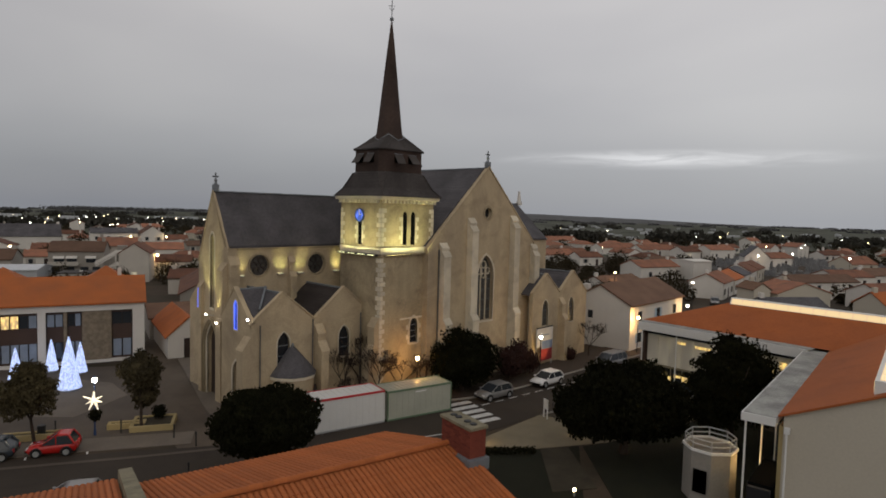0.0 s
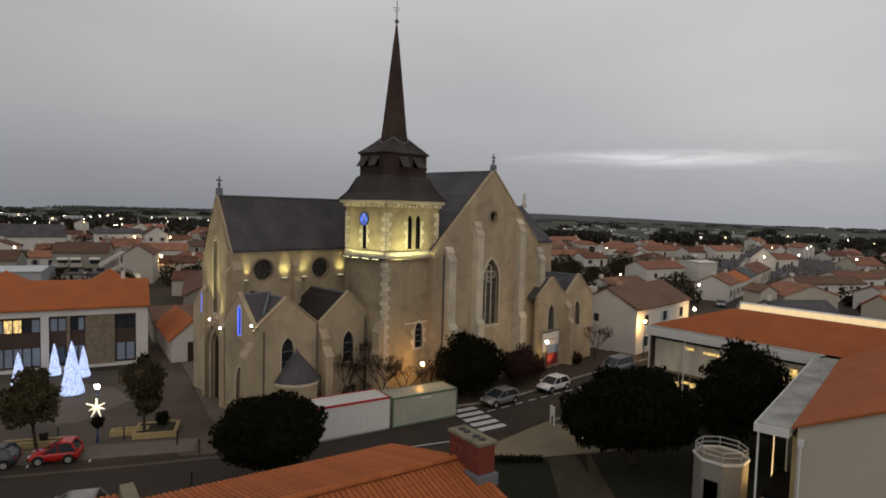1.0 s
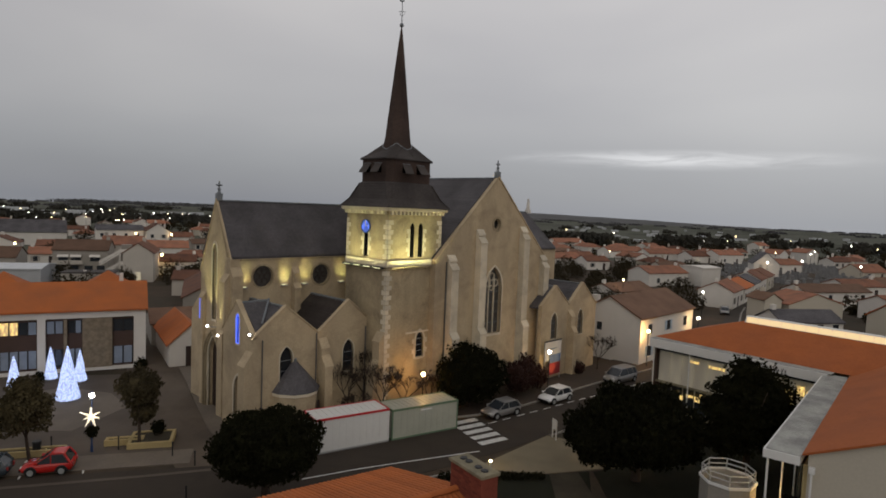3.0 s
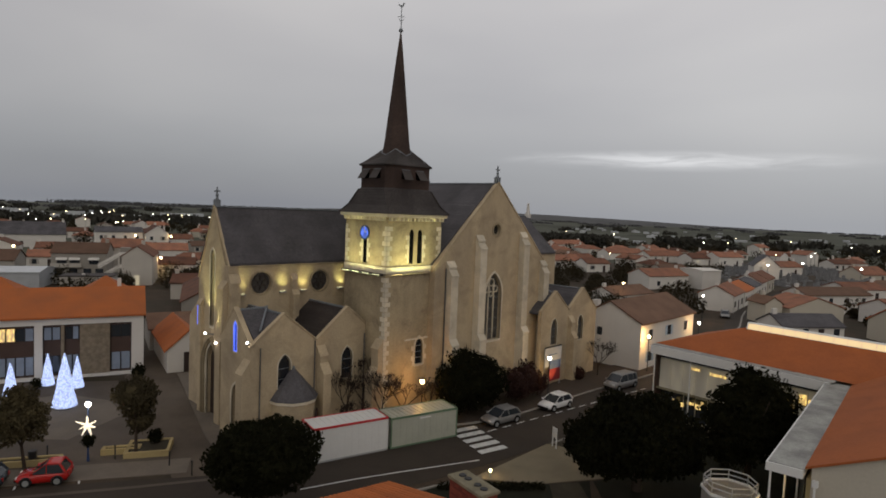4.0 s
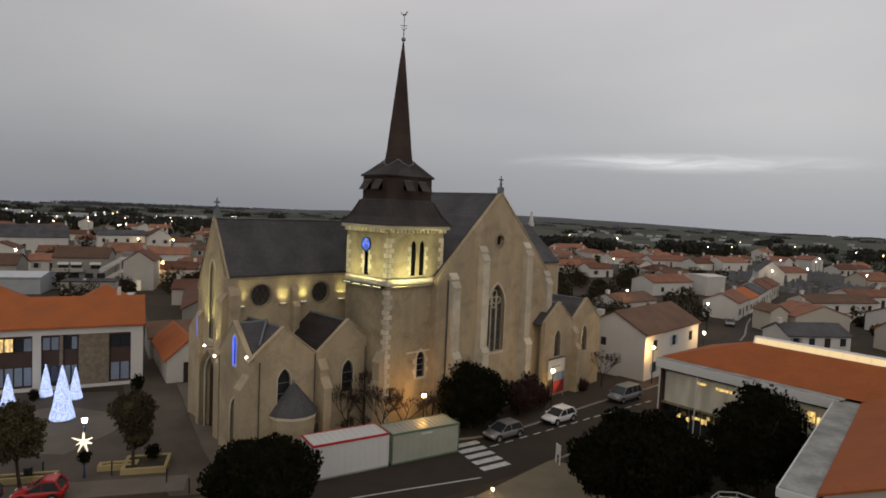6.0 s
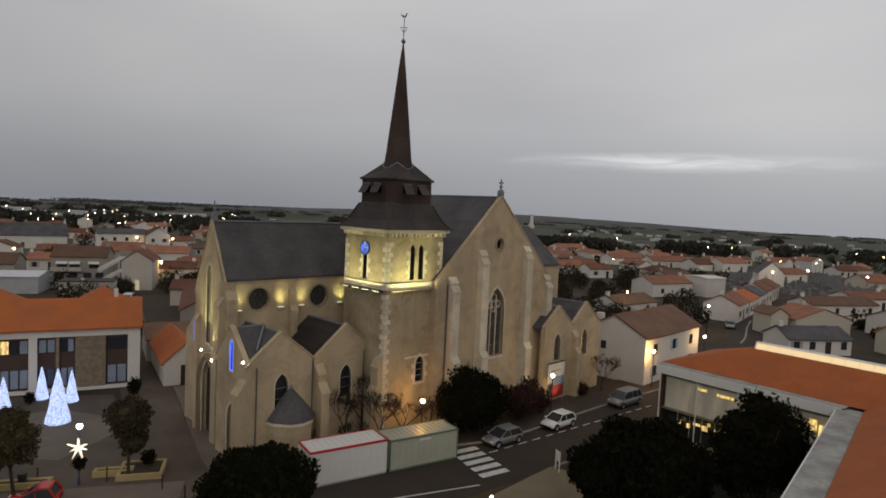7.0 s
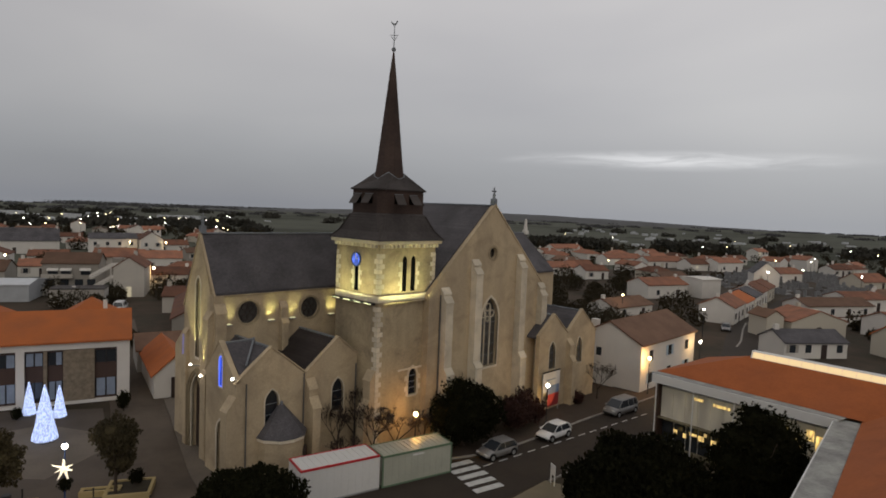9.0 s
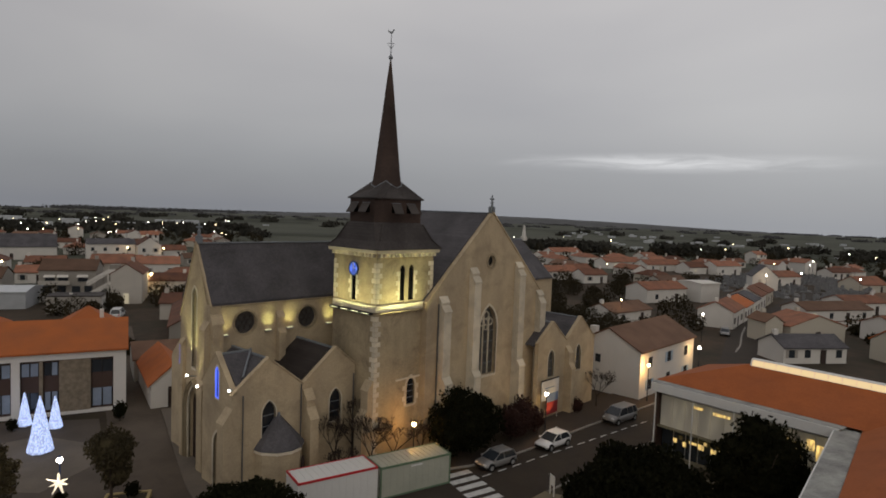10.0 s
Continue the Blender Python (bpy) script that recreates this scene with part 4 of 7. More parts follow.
ring(arch(7.2, 0.1, 1.3, 4.4), cl, 0.2, -0.06, 0.1).obj("surround", "stone", dd)
coping(cl, [(CHY, 7.75), (7.7, 10.32), (NY0 - 0.8, 7.85)], cw, 0.13)
gable_roof("chapel_roof", "slate", church, "y", -5.9, 2.85, CHY + 0.45, NY0, 7.45, 9.75, 0.1, over_low=-0.45)
gable_roof("chapel_roof", "slate_dark", church, "y", 0.15, 2.9, CHY + 0.45, NY0, 7.35, 9.75, 0.05)
gable_roof("chapel_roof", "slate", church, "x", 7.7, 2.5, -8.3, -5.9, 7.9, 10.0, 0.1)
MB().prism([(-7.75, 5.6, 8.75), (-7.6, 5.6, 8.75), (-5.8, 7.8, 10.22), (-5.95, 7.8, 10.22)], (0, 0, 0.1)).obj("valley_flashing", "lead", church, "pale lead valley flashing")
buttress(cf, -2.5, 0.75, [(4.9, 1.1), (6.3, 0.55)], church)
buttress(cl, CHY + 0.42, 0.95, [(5.7, 0.72)], church)
for x_ in (-8.0, -3.1, 2.0):
    MB().tube((x_, CHY - 0.1, 0.2), (x_, CHY - 0.1, 7.6), 0.06, n=6).obj("downpipe", "lead_dull", church)
# little polygonal sacristy against the chapel
AX, AY = -5.05, 5.0


def half_oct(r, z):
    return [(AX + r * math.cos(radians(a)), AY + min(0.0, r * math.sin(radians(a))), z) for a in (180, 202, 240, 270, 300, 338, 360)] + [(AX + r, AY + 0.1, z), (AX - r, AY + 0.1, z)]


aps = MB().rings([half_oct(1.85, 0), half_oct(1.85, 3.15)]).obj("sacristy_wall", "render", church)
MB().rings([half_oct(1.98, 3.1), half_oct(1.98, 3.35)]).obj("cornice", "stone", aps)
MB().rings([half_oct(2.05, 3.35), half_oct(0.12, 5.6)]).obj("sacristy_roof", "slate", church, "polygonal slate cap roof")
MB().ball((AX, AY - 0.1, 5.62), 0.12, 0.2, 8, 4).obj("finial", "lead", church)
fill(arch(-4.9, 0.1, 0.8, 2.3), plane("y", 3.35), 0.0, 0.12).moved(Matrix.Translation((-3.57, 3.7, 0)) @ Matrix.Rotation(radians(42), 4, "Z") @ Matrix.Translation((4.9, -3.35, 0))).obj("sacristy_door", "dark", church, "small dark arched door")

# transept
SY, SX, SH, SE, SR = 1.87, 15.9, 8.5, 13.4, 21.4
sf = plane("y", SY)
big = arch(15.85, 5.8, 2.5, 6.75, 9)
ocu = circle(15.95, 16.85, 0.55, 18)
tr = panel([(SX - SH, 0), (SX + SH, 0), (SX + SH, SE), (SX, SR), (SX - SH, SE)], [big, ocu], sf, 0.6).obj("transept_wall", "render", church, "tall rendered transept gable")
bw = window_in(sf, big, tr, 0.4, 2, glass="stained", surround=0.22, bars=5)
for c, z, r in ((15.23, 10.9, 0.30), (16.47, 10.9, 0.30), (15.85, 11.55, 0.34), (15.85, 10.4, 0.22)):
    ring(circle(c, z, r, 12), sf, 0.09, 0.26, 0.4).obj("tracery", "stone", bw)
fill(ocu, sf, 0.35, 0.4).obj("oculus", "window", tr, "small round dark window")
ring(ocu, sf, 0.22, -0.05, 0.1).obj("surround", "render_old", tr)
coping(sf, [(SX - SH - 0.1, SE - 0.1), (SX, SR + 0.05), (SX + SH + 0.1, SE - 0.1)], tr, 0.18)
finial(SX, SY + 0.2, SR + 0.35, church, 1.05)
for x_, top in ((9.35, 13.2), (13.3, 15.6), (20.2, 15.9), (24.0, 12.8)):
    buttress(sf, x_, 0.95, [(6.2, 1.05), (top - 0.6, 0.7), (top + 0.2, 0.35)], church, "stone")
gable_roof("transept_roof", "slate", church, "y", SX, SH, SY + 0.6, 14, SE, SR - 0.15)
MB().box(SX - SH, SX - SH + 0.6, SY + 0.6, 14, 0, SE).obj("transept_wall", "render", church)
MB().box(SX + SH - 0.6, SX + SH, SY + 0.6, 14, 0, SE).obj("transept_wall", "render", church)
MB().tube((8.75, SY - 0.1, 0.2), (8.75, SY - 0.1, 13.3), 0.07, n=6).obj("downpipe", "lead_dull", church)
# choir and eastern chapels
MB().box(SX + SH, 36.5, 8.5, 9.0, 0, 13.7).box(36.0, 36.5, 9.0, 18.3, 0, 13.7).prism([(36.0, 8.5, 13.7), (36.0, 18.3, 13.7), (36.0, 13.4, 18.0)], (0.5, 0, 0)).obj("choir_wall", "render", church)
gable_roof("choir_roof", "slate", church, "x", 13.4, 4.9, SX + SH - 3, 36.2, 13.7, 18.0)
st = MB().box(36.7 - 0.3, 36.7 + 0.3, 13.1, 13.7, 18.0, 18.5).tube((36.7, 13.4, 18.5), (36.7, 13.4, 19.7), 0.3, 0.16, 10).ball((36.7, 13.4, 19.85), 0.17, n=8, k=5)
st.obj("roof_statue", "white", church, "small white stone figure on the choir ridge")
EY = 0.3
ef = plane("y", EY)
ex = panel([(22.2, 0), (33.4, 0), (33.4, 7.6), (30.3, 10.2), (27.5, 7.9), (24.8, 10.15), (22.2, 8.2)], [arch(24.6, 4.4, 1.15, 2.9), arch(29.95, 4.35, 1.15, 2.85)], ef, 0.45).obj("chapel_wall", "render", church)
window_in(ef, arch(24.6, 4.4, 1.15, 2.9), ex, 0.2, 0, glass="stained", surround=0.1, bars=2)
window_in(ef, arch(29.95, 4.35, 1.15, 2.85), ex, 0.2, 0, glass="stained", surround=0.1, bars=2)
coping(ef, [(22.1, 8.15), (24.8, 10.2), (27.5, 7.95), (30.3, 10.25), (33.5, 7.55)], ex, 0.13)
gable_roof("chapel_roof", "slate", church, "y", 24.85, 2.7, EY + 0.45, 8.5, 7.9, 9.95, 0.05)
gable_roof("chapel_roof", "slate", church, "y", 30.35, 2.95, EY + 0.45, 8.5, 7.5, 9.95, 0.05)
MB().box(33.0, 33.4, EY + 0.45, 8.5, 0, 7.6).obj("chapel_wall", "render", church)
buttress(ef, 27.7, 0.75, [(4.9, 0.9), (6.6, 0.5)], church)

# flood lights of the church
FL = (0.97, 0.95, 0.42)
for x_, z_ in ((-6.65, 10.95), (-2.77, 10.95), (-0.7, 10.95), (3.4, 10.9)):
    fl = thing("flood_light", "small yellow-green flood light fixed to the nave wall", "flood light", "nave flood lights")
    MB().box(x_ - 0.3, x_ + 0.3, NY0 - 0.3, NY0, z_ - 0.14, z_ - 0.02).obj("housing", "plaster", fl)
    MB().box(x_ - 0.26, x_ + 0.26, NY0 - 0.26, NY0 - 0.03, z_ - 0.017, z_ + 0.01).obj("lens", "glow_flood_soft", fl)
    for dx in (-0.18, 0.18):
        lamp("SPOT", (x_ + dx, NY0 - 0.24, z_ + 0.04), 125, FL, 0.06, (x_ + dx * 1.4, NY0 + 0.05, z_ + 1.9), 52)
for i in range(4):
    y_ = TY0 + 0.2 + i * 1.4
    fl = thing("flood_light", "linear flood light on the tower string course", "flood light", "tower flood lights")
    MB().box(TX0 - 0.5, TX0 - 0.12, y_, y_ + 1.22, 12.86, 13.0).obj("housing", "black_metal", fl)
    MB().box(TX0 - 0.51, TX0 - 0.502, y_ + 0.1, y_ + 1.0, 12.9, 12.97).obj("lens", "glow_flood_soft", fl)
    x_ = TX0 + 0.3 + i * 1.5
    fl = thing("flood_light", "linear flood light on the tower string course", "flood light", "tower flood lights")
    MB().box(x_, x_ + 1.38, TY0 - 0.34, TY0 - 0.12, 12.9, 13.0).obj("housing", "render_old", fl)
lamp("AREA", (CX - 0.55, TY0 - 1.0, 12.5), 185, FL, 4.3, (CX - 0.5, TY0 - 0.55, 17.6), size_y=0.15, spread=112)
lamp("AREA", (TX0 - 1.0, CY, 12.5), 165, FL, 4.6, (TX0 - 0.55, CY, 17.6), size_y=0.15, spread=112)
for y_, z_ in ((13.1, 7.25), (11.2, 6.75)):
    fl = thing("flood_light", "bright flood light on the west front", "flood light", "west front flood lights")
    MB().tube((NX0, y_, z_), (NX0 - 0.7, y_, z_ + 0.15), 0.05, n=6).obj("arm", "steel", fl)
    MB().ball((NX0 - 0.75, y_, z_ + 0.2), 0.1, n=8, k=5).obj("lens", "glow_white", fl)
    lamp("SPOT", (NX0 - 1.05, y_ + 0.25, z_ + 0.5), 720 if y_ > 12 else 330, FL, 0.12, (NX0 - 0.1, y_ + 1.1, z_ + 7.0), 58)
fl = thing("flood_light", "small twin flood light on the chapel eaves", "flood light")
MB().box(-9.0, -8.75, 5.1, 5.35, 8.0, 8.2).obj("housing", "steel", fl)
MB().ball((-9.05, 5.0, 8.15), 0.1, n=8, k=4).obj("lens", "glow_white", fl)


# ---- site containers ----
def frame_m(x, y, deg, z=0.0):
    return Matrix.Translation((x, y, z)) @ Matrix.Rotation(radians(deg), 4, "Z")


def container(place, length, h, body, trim, roofm, label, ribs):
    t = thing("site_container", label, "container", "containers by the church", place=place)
    MB().box(0.05, length - 0.05, 0.05, 2.4, 0.1, h - 0.1).obj("body", body, t)
    MB().box(0.02, length - 0.02, 0.02, 2.42, h - 0.06, h - 0.02).obj("roof", roofm, t)
    for x0, x1, y0, y1 in ((0, length, 0, 0.09), (0, length, 2.36, 2.45), (0, 0.09, 0.09, 2.36), (length - 0.09, length, 0.09, 2.36)):
        MB().box(x0, x1, y0, y1, h - 0.13, h + 0.02).obj("top_rail", trim, t)
        MB().box(x0, x1, y0, y1, 0.02, 0.14).obj("bottom_rail", "green_trim" if trim == "green_trim" else "steel", t)
    for x in (0.0, length - 0.1):
        for y in (0.0, 2.35):
            MB().box(x, x + 0.1, y, y + 0.1, 0.14, h - 0.13).obj("corner_post", "green_trim" if trim == "green_trim" else "white_metal", t)
    for i in range(ribs):
        x = 0.3 + (length - 0.6) * i / (ribs - 1)
        MB().box(x - 0.05, x + 0.05, 0.1, 2.35, h - 0.02, h + 0.008).obj("roof_rib", roofm, t)
    for i in range(int(length / 0.55)):
        x = 0.3 + i * 0.55
        MB().box(x - 0.012, x + 0.012, 0.035, 0.05, 0.15, h - 0.14).obj("panel_joint", body, t)
    return t


container(frame_m(-6.85, -0.62, -13.4), 6.05, 2.6, "white_metal", "red_trim", "white_metal", "white site container with red roof edge beside the church", 12)
gc = container(frame_m(-0.72, -2.08, -13.4), 6.15, 2.42, "green_metal", "green_trim", "green_metal", "grey-green site container with ribbed roof and green frame", 14)
MB().box(2.6, 3.6, 0.03, 0.05, 2.02, 2.14).obj("sign_plate", "white_metal", gc, "pale plate with unreadable bar")


# ---- vehicles ----
def section(x, w, z0, z1, r=0.12):
    """A rounded cross section of a car body."""
    return [(x, w - r, z0), (x, w, z0 + r), (x, w, (z0 + z1) / 2), (x, w * 0.97, z1 - r), (x, w * 0.86, z1), (x, -w * 0.86, z1), (x, -w * 0.97, z1 - r), (x, -w, (z0 + z1) / 2), (x, -w, z0 + r), (x, -w + r, z0)]


def car(place, paint, label, L=3.75, W=0.82, H=1.36, van=False, lights=False):
    t = thing("car", label, "car", "parked cars", place=place)
    hb = 0.83 if not van else 0.95
    nose = 1.02 if not van else 0.78
    hood = L / 2 - nose
    MB().rings([section(-L / 2, W * 0.82, 0.42, hb - 0.12), section(-L / 2 + 0.12, W * 0.95, 0.28, hb), section(-L / 4, W, 0.22, hb + 0.02), section(0.2, W, 0.2, hb), section(hood, W, 0.22, hb - 0.02), section(L / 2 - 0.2, W * 0.92, 0.26, hb - 0.16), section(L / 2, W * 0.78, 0.38, hb - 0.3)]).obj("body", paint, t, smooth=True)
    r0, r1 = -L / 2 + (0.5 if not van else 0.4), hood - 0.72 if not van else hood - 0.7
    b0, b1 = -L / 2 + 0.12, hood + 0.12

    def loop(xa, xb, w, z):
        return [(xa, w, z), (xb, w, z), (xb, -w, z), (xa, -w, z)]
    lo_, hi_ = loop(b0, b1, W * 0.93, hb - 0.03), loop(r0, r1, W * 0.76, H - 0.05)
    MB().rings([[(x * 0.97, y * 0.96, z) for x, y, z in lo_], [(x * 0.97, y * 0.96, z) for x, y, z in hi_]]).obj("cabin", "black_metal", t)
    for nm, k in (("side_window", 0), ("windscreen", 1), ("side_window", 2), ("rear_window", 3)):
        j_ = (k + 1) % 4
        mid_ = [sum(p[c] for p in (lo_[k], lo_[j_], hi_[j_], hi_[k])) / 4 * (0.93 if c < 2 else 1.0) for c in range(3)]
        MB().add([lo_[k], lo_[j_], hi_[j_], hi_[k], mid_], [(0, 1, 2, 3), (1, 0, 4), (2, 1, 4), (3, 2, 4), (0, 3, 4)]).obj(nm, "glass", t, "dark tinted glass")
    MB().rings([loop(r0 - 0.04, r1 + 0.04, W * 0.78, H - 0.08), loop(r0 + 0.02, r1 - 0.03, W * 0.75, H - 0.02), loop(r0 + 0.14, r1 - 0.2, W * 0.6, H + 0.02)]).obj("roof", paint, t)
    for s_ in (1, -1):
        for xa, xb, pr in ((b0, r0, 0.075), (b1, r1, 0.03), (-0.3, -0.27, 0.03), *(((-1.25, -1.2, 0.035),) if van else ())):
            MB().tube((xa, s_ * W * 0.935, hb - 0.03), (xb, s_ * W * 0.77, H - 0.05), pr, n=6).obj("pillar", paint, t)
        MB().rings([[(r0 + (r1 - r0) * k / 4, s_ * (W * 0.75 + e), H - 0.05 + 0.03 * math.sin(math.pi * k / 4) + f) for e, f in ((-0.03, -0.02), (0.02, -0.03), (0.02, 0.02), (-0.03, 0.03))] for k in range(5)]).obj("roof_rail", paint, t)
        for x in (L / 2 - 0.68, -L / 2 + 0.62):
            MB().rings([[(x + r * math.cos(q), s_ * (W - 0.1 + k), 0.3 + r * math.sin(q)) for r in (0.31, 0.38) for q in ([math.pi * i / 8 for i in range(9)] if r < 0.35 else [math.pi * (8 - i) / 8 for i in range(9)])] for k in (0.0, 0.115)]).obj("wheel_arch", "black_metal", t)
        for x in (L / 2 - 0.68, -L / 2 + 0.62):
            wh = MB().tube((x, s_ * (W - 0.16), 0.3), (x, s_ * (W + 0.01), 0.3), 0.3, n=16).obj("wheel", "rubber", t)
            MB().tube((x, s_ * (W - 0.02), 0.3), (x, s_ * (W + 0.025), 0.3), 0.19, n=12).obj("rim", "steel", wh)
        MB().box(L / 2 - 0.2, L / 2 - 0.06, s_ * W * 0.6 - 0.14, s_ * W * 0.6 + 0.14, hb - 0.33, hb - 0.2).obj("headlight", "glow_white" if lights else "white_metal", t)
        MB().box(-L / 2 - 0.01, -L / 2 + 0.1, s_ * W * 0.66 - 0.11, s_ * W * 0.66 + 0.11, hb - 0.3, hb - 0.08).obj("tail_light", "lamp_red", t)
        MB().box(hood - 0.05, hood + 0.1, s_ * W * 1.02 - 0.07, s_ * W * 1.02 + 0.07, hb, hb + 0.12).obj("mirror", paint, t)
    MB().box(L / 2 - 0.06, L / 2 + 0.02, -W * 0.7, W * 0.7, 0.3, 0.46).obj("bumper", "black_metal", t)
    return t


car(frame_m(10.7, -3.75, 173), "car_silver", "silver grey hatchback parked by the kerb at the zebra crossing")
car(frame_m(18.1, -4.55, 176), "car_white", "small white hatchback parked at the kerb", 3.7)
car(frame_m(29.7, -5.25, 174), "car_silver", "silver people carrier parked at the kerb", 4.3, 0.88, 1.65, True)
car(frame_m(-21.3, 8.35, 151), "car_red", "bright red hatchback in a parking bay", 3.05, 0.77, 1.42)
car(frame_m(-24.6, 10.0, 151), "car_blue", "dark blue-grey hatchback in a parking bay", 3.2, 0.78, 1.38)
car(frame_m(-22.9, -0.7, 151), "car_silver", "grey hatchback parked on the garden side of the street", 3.7)
car(frame_m(91, 5.2, 200), "car_silver", "pale hatchback parked far down the street", 4.0)
car(frame_m(85, -7.5, 60), "car_silver", "silver hatchback beside the cream gabled house", 3.8)
car(frame_m(9.5, 84, 60), "car_white", "white van parked behind the orange roofed building", 4.4, 0.9, 1.8, True)


# ---- near building under the flight path ----
NB = frame_m(-14.75, -22.1, -12.0)
near = thing("tiled_house", "low house with an orange canal tile roof and brick chimney", "house", place=NB)
RZ, PITCH = 7.75, 0.25
MB().box(-10.9, -0.15, -7.2, 5.2, 0, RZ - 5.2 * PITCH - 0.25).prism([(-10.9, -7.2, RZ - 7.4 * PITCH), (-10.9, 5.2, RZ - 5.4 * PITCH), (-10.9, 0, RZ - 0.12)], (10.75, 0, 0)).obj("wall", "cream", near)
MB().prism([(-10.9, 0, RZ), (-10.9, 5.6, RZ - 5.6 * PITCH), (-10.9, 5.6, RZ - 5.6 * PITCH - 0.12), (-10.9, 0, RZ - 0.12)], (11.0, 0, 0)).obj("roof", "tile", near, "orange clay roof slope")
MB().prism([(-10.9, 0, RZ), (-10.9, -7.6, RZ - 7.6 * PITCH), (-10.9, -7.6, RZ - 7.6 * PITCH - 0.12), (-10.9, 0, RZ - 0.12)], (11.0, 0, 0)).obj("roof", "tile", near, "orange clay roof slope")


def tile_row(y0, y1, n=6):
    """One column of rounded clay tiles down the slope, each overlapping the next."""
    mb = MB()
    k = max(4, int(abs(y1 - y0) / 0.55))
    for j in range(k):
        a, b = y0 + (y1 - y0) * j / k, y0 + (y1 - y0) * (j + 1.08) / k
        za, zb = RZ - abs(a) * PITCH + 0.02, RZ - abs(b) * PITCH + 0.035
        lo, hi = [], []
        for i in range(n + 1):
            q = math.pi * i / n
            lo.append((0.08 * math.cos(q), a, za + 0.05 * math.sin(q)))
            hi.append((0.09 * math.cos(q), b, zb + 0.055 * math.sin(q)))
        m_ = len(mb.v)
        mb.v += lo + hi
        mb.f += [(m_ + i, m_ + i + 1, m_ + n + 2 + i, m_ + n + 1 + i) for i in range(n)]
        mb.f.append(tuple(m_ + n + 1 + i for i in range(n + 1)))
    return mb


row_f, row_n = None, None
for i in range(56):
    x = -0.1 - i * 0.2
    if row_f is None:
        row_f = tile_row(0.15, 5.62).obj("tile_strip", "tile", near)
        row_n = tile_row(-0.15, -7.62).obj("tile_strip", "tile", near)
        a, b = row_f, row_n
    else:
        a, b = new("tile_strip", row_f.data), new("tile_strip", row_n.data)
        a.parent = b.parent = near
    a.location = b.location = (x, 0, 0)
first = None
for i in range(26):
    if first is None:
        first = MB().rings([[(0.22 * s, 0.14 * math.cos(q), 0.13 * math.sin(q)) for q in [math.pi * k / 6 for k in range(7)]] for s in (-1, 1)], cap=True).obj("ridge_tile", "tile", near)
        o = first
    else:
        o = new("ridge_tile", first.data)
        o.parent = near
    o.location = (-0.2 - i * 0.415, 0, RZ + 0.06 + 0.012 * (i % 2))
chm = MB().box(-0.45, 0.3, -1.45, 0.42, RZ - 1.2, RZ + 0.98).obj("chimney", "brick", near, "wide red brick chimney stack")
brick_a = None
for r_ in range(11):
    for k in range(8):
        y = -1.45 + (k + 0.5 * (r_ % 2)) * 0.24
        if y + 0.2 > 0.42:
            continue
        if brick_a is None:
            brick_a = MB().box(-0.008, 0.0, 0.01, 0.23, 0.005, 0.085).obj("brick", "brick", chm)
            o = brick_a
        else:
            o = new("brick", brick_a.data)
            o.parent = chm
        o.location = (-0.45, y, RZ + 0.98 - 0.095 * (r_ + 1))
MB().box(-0.52, 0.37, -1.53, 0.5, RZ + 0.98, RZ + 1.1).obj("cap", "concrete", chm, "rough concrete chimney cap", bevel=0.02)
for y in (-1.15, -0.78, -0.2, 0.14):
    MB().tube((-0.08, y, RZ + 1.1), (-0.08, y, RZ + 1.14), 0.15, 0.13, 10).obj("flue", "black_metal", chm)
MB().box(-0.58, 0.40, -1.62, 0.1, RZ - 0.58, RZ - 0.1).obj("flashing", "lead", chm, "blue-grey lead flashing", bevel=0.03)
side = thing("tiled_house", "neighbouring low house with an orange canal tile roof", "house", place=frame_m(-24.5, -13.4, -16.0))
MB().prism([(-16, -0.3, 0), (-16, -0.3, 6.1), (-16, -7, 7.75), (-16, -13, 6.2), (-16, -13, 0)], (15.9, 0, 0)).obj("wall", "cream", side)
MB().prism([(-16, 0.1, 6.32), (-16, -7, 8.05), (-16, -13.3, 6.4), (-16, -13.3, 6.28), (-16, -7, 7.93), (-16, 0.1, 6.2)], (16, 0, 0)).obj("roof", "tile", side, "orange clay roof")
row_b = None
for i in range(79):
    if row_b is None:
        src = tile_row(0.1, 7.2)
        row_b = src.moved(Matrix.Translation((0, -7.1, 8.09 - RZ))).obj("tile_strip", "tile", side)
        a = row_b
    else:
        a = new("tile_strip", row_b.data)
        a.parent = side
    a.location = (-0.15 - i * 0.2, 0, 0)
pw = MB().prism([(0.05, 0.5, 6.55), (0.05, -7, 8.4), (0.05, -13, 6.8), (0.05, -13, 0), (0.05, 0.5, 0)], (0.48, 0, 0))
pw.obj("parapet_wall", "concrete", side, "mossy rendered party wall above the tiles")
MB().tube((-10.6, 5.75, RZ - 1.55), (0.1, 5.75, RZ - 1.55), 0.09, n=8).obj("gutter", "zinc", near)

# ---- hall with glazed front ----
A_, B_ = Vector((23.5, -11.9, 0)), Vector((22.2, -26.0, 0))
ha = math.degrees(math.atan2(B_.y - A_.y, B_.x - A_.x))
HL = (B_ - A_).length
hall = thing("village_hall", "modern hall with terracotta roof, zinc gutter and glazed front", "hall", place=frame_m(A_.x, A_.y, ha))
MB().box(0.3, HL + 6, 1.0, 9.6, 0, 6.3).obj("wall", "white", hall)
MB().box(-0.2, HL + 0.4, -0.75, 0.1, 6.1, 6.85).obj("fascia", "white_metal", hall, "white metal fascia")
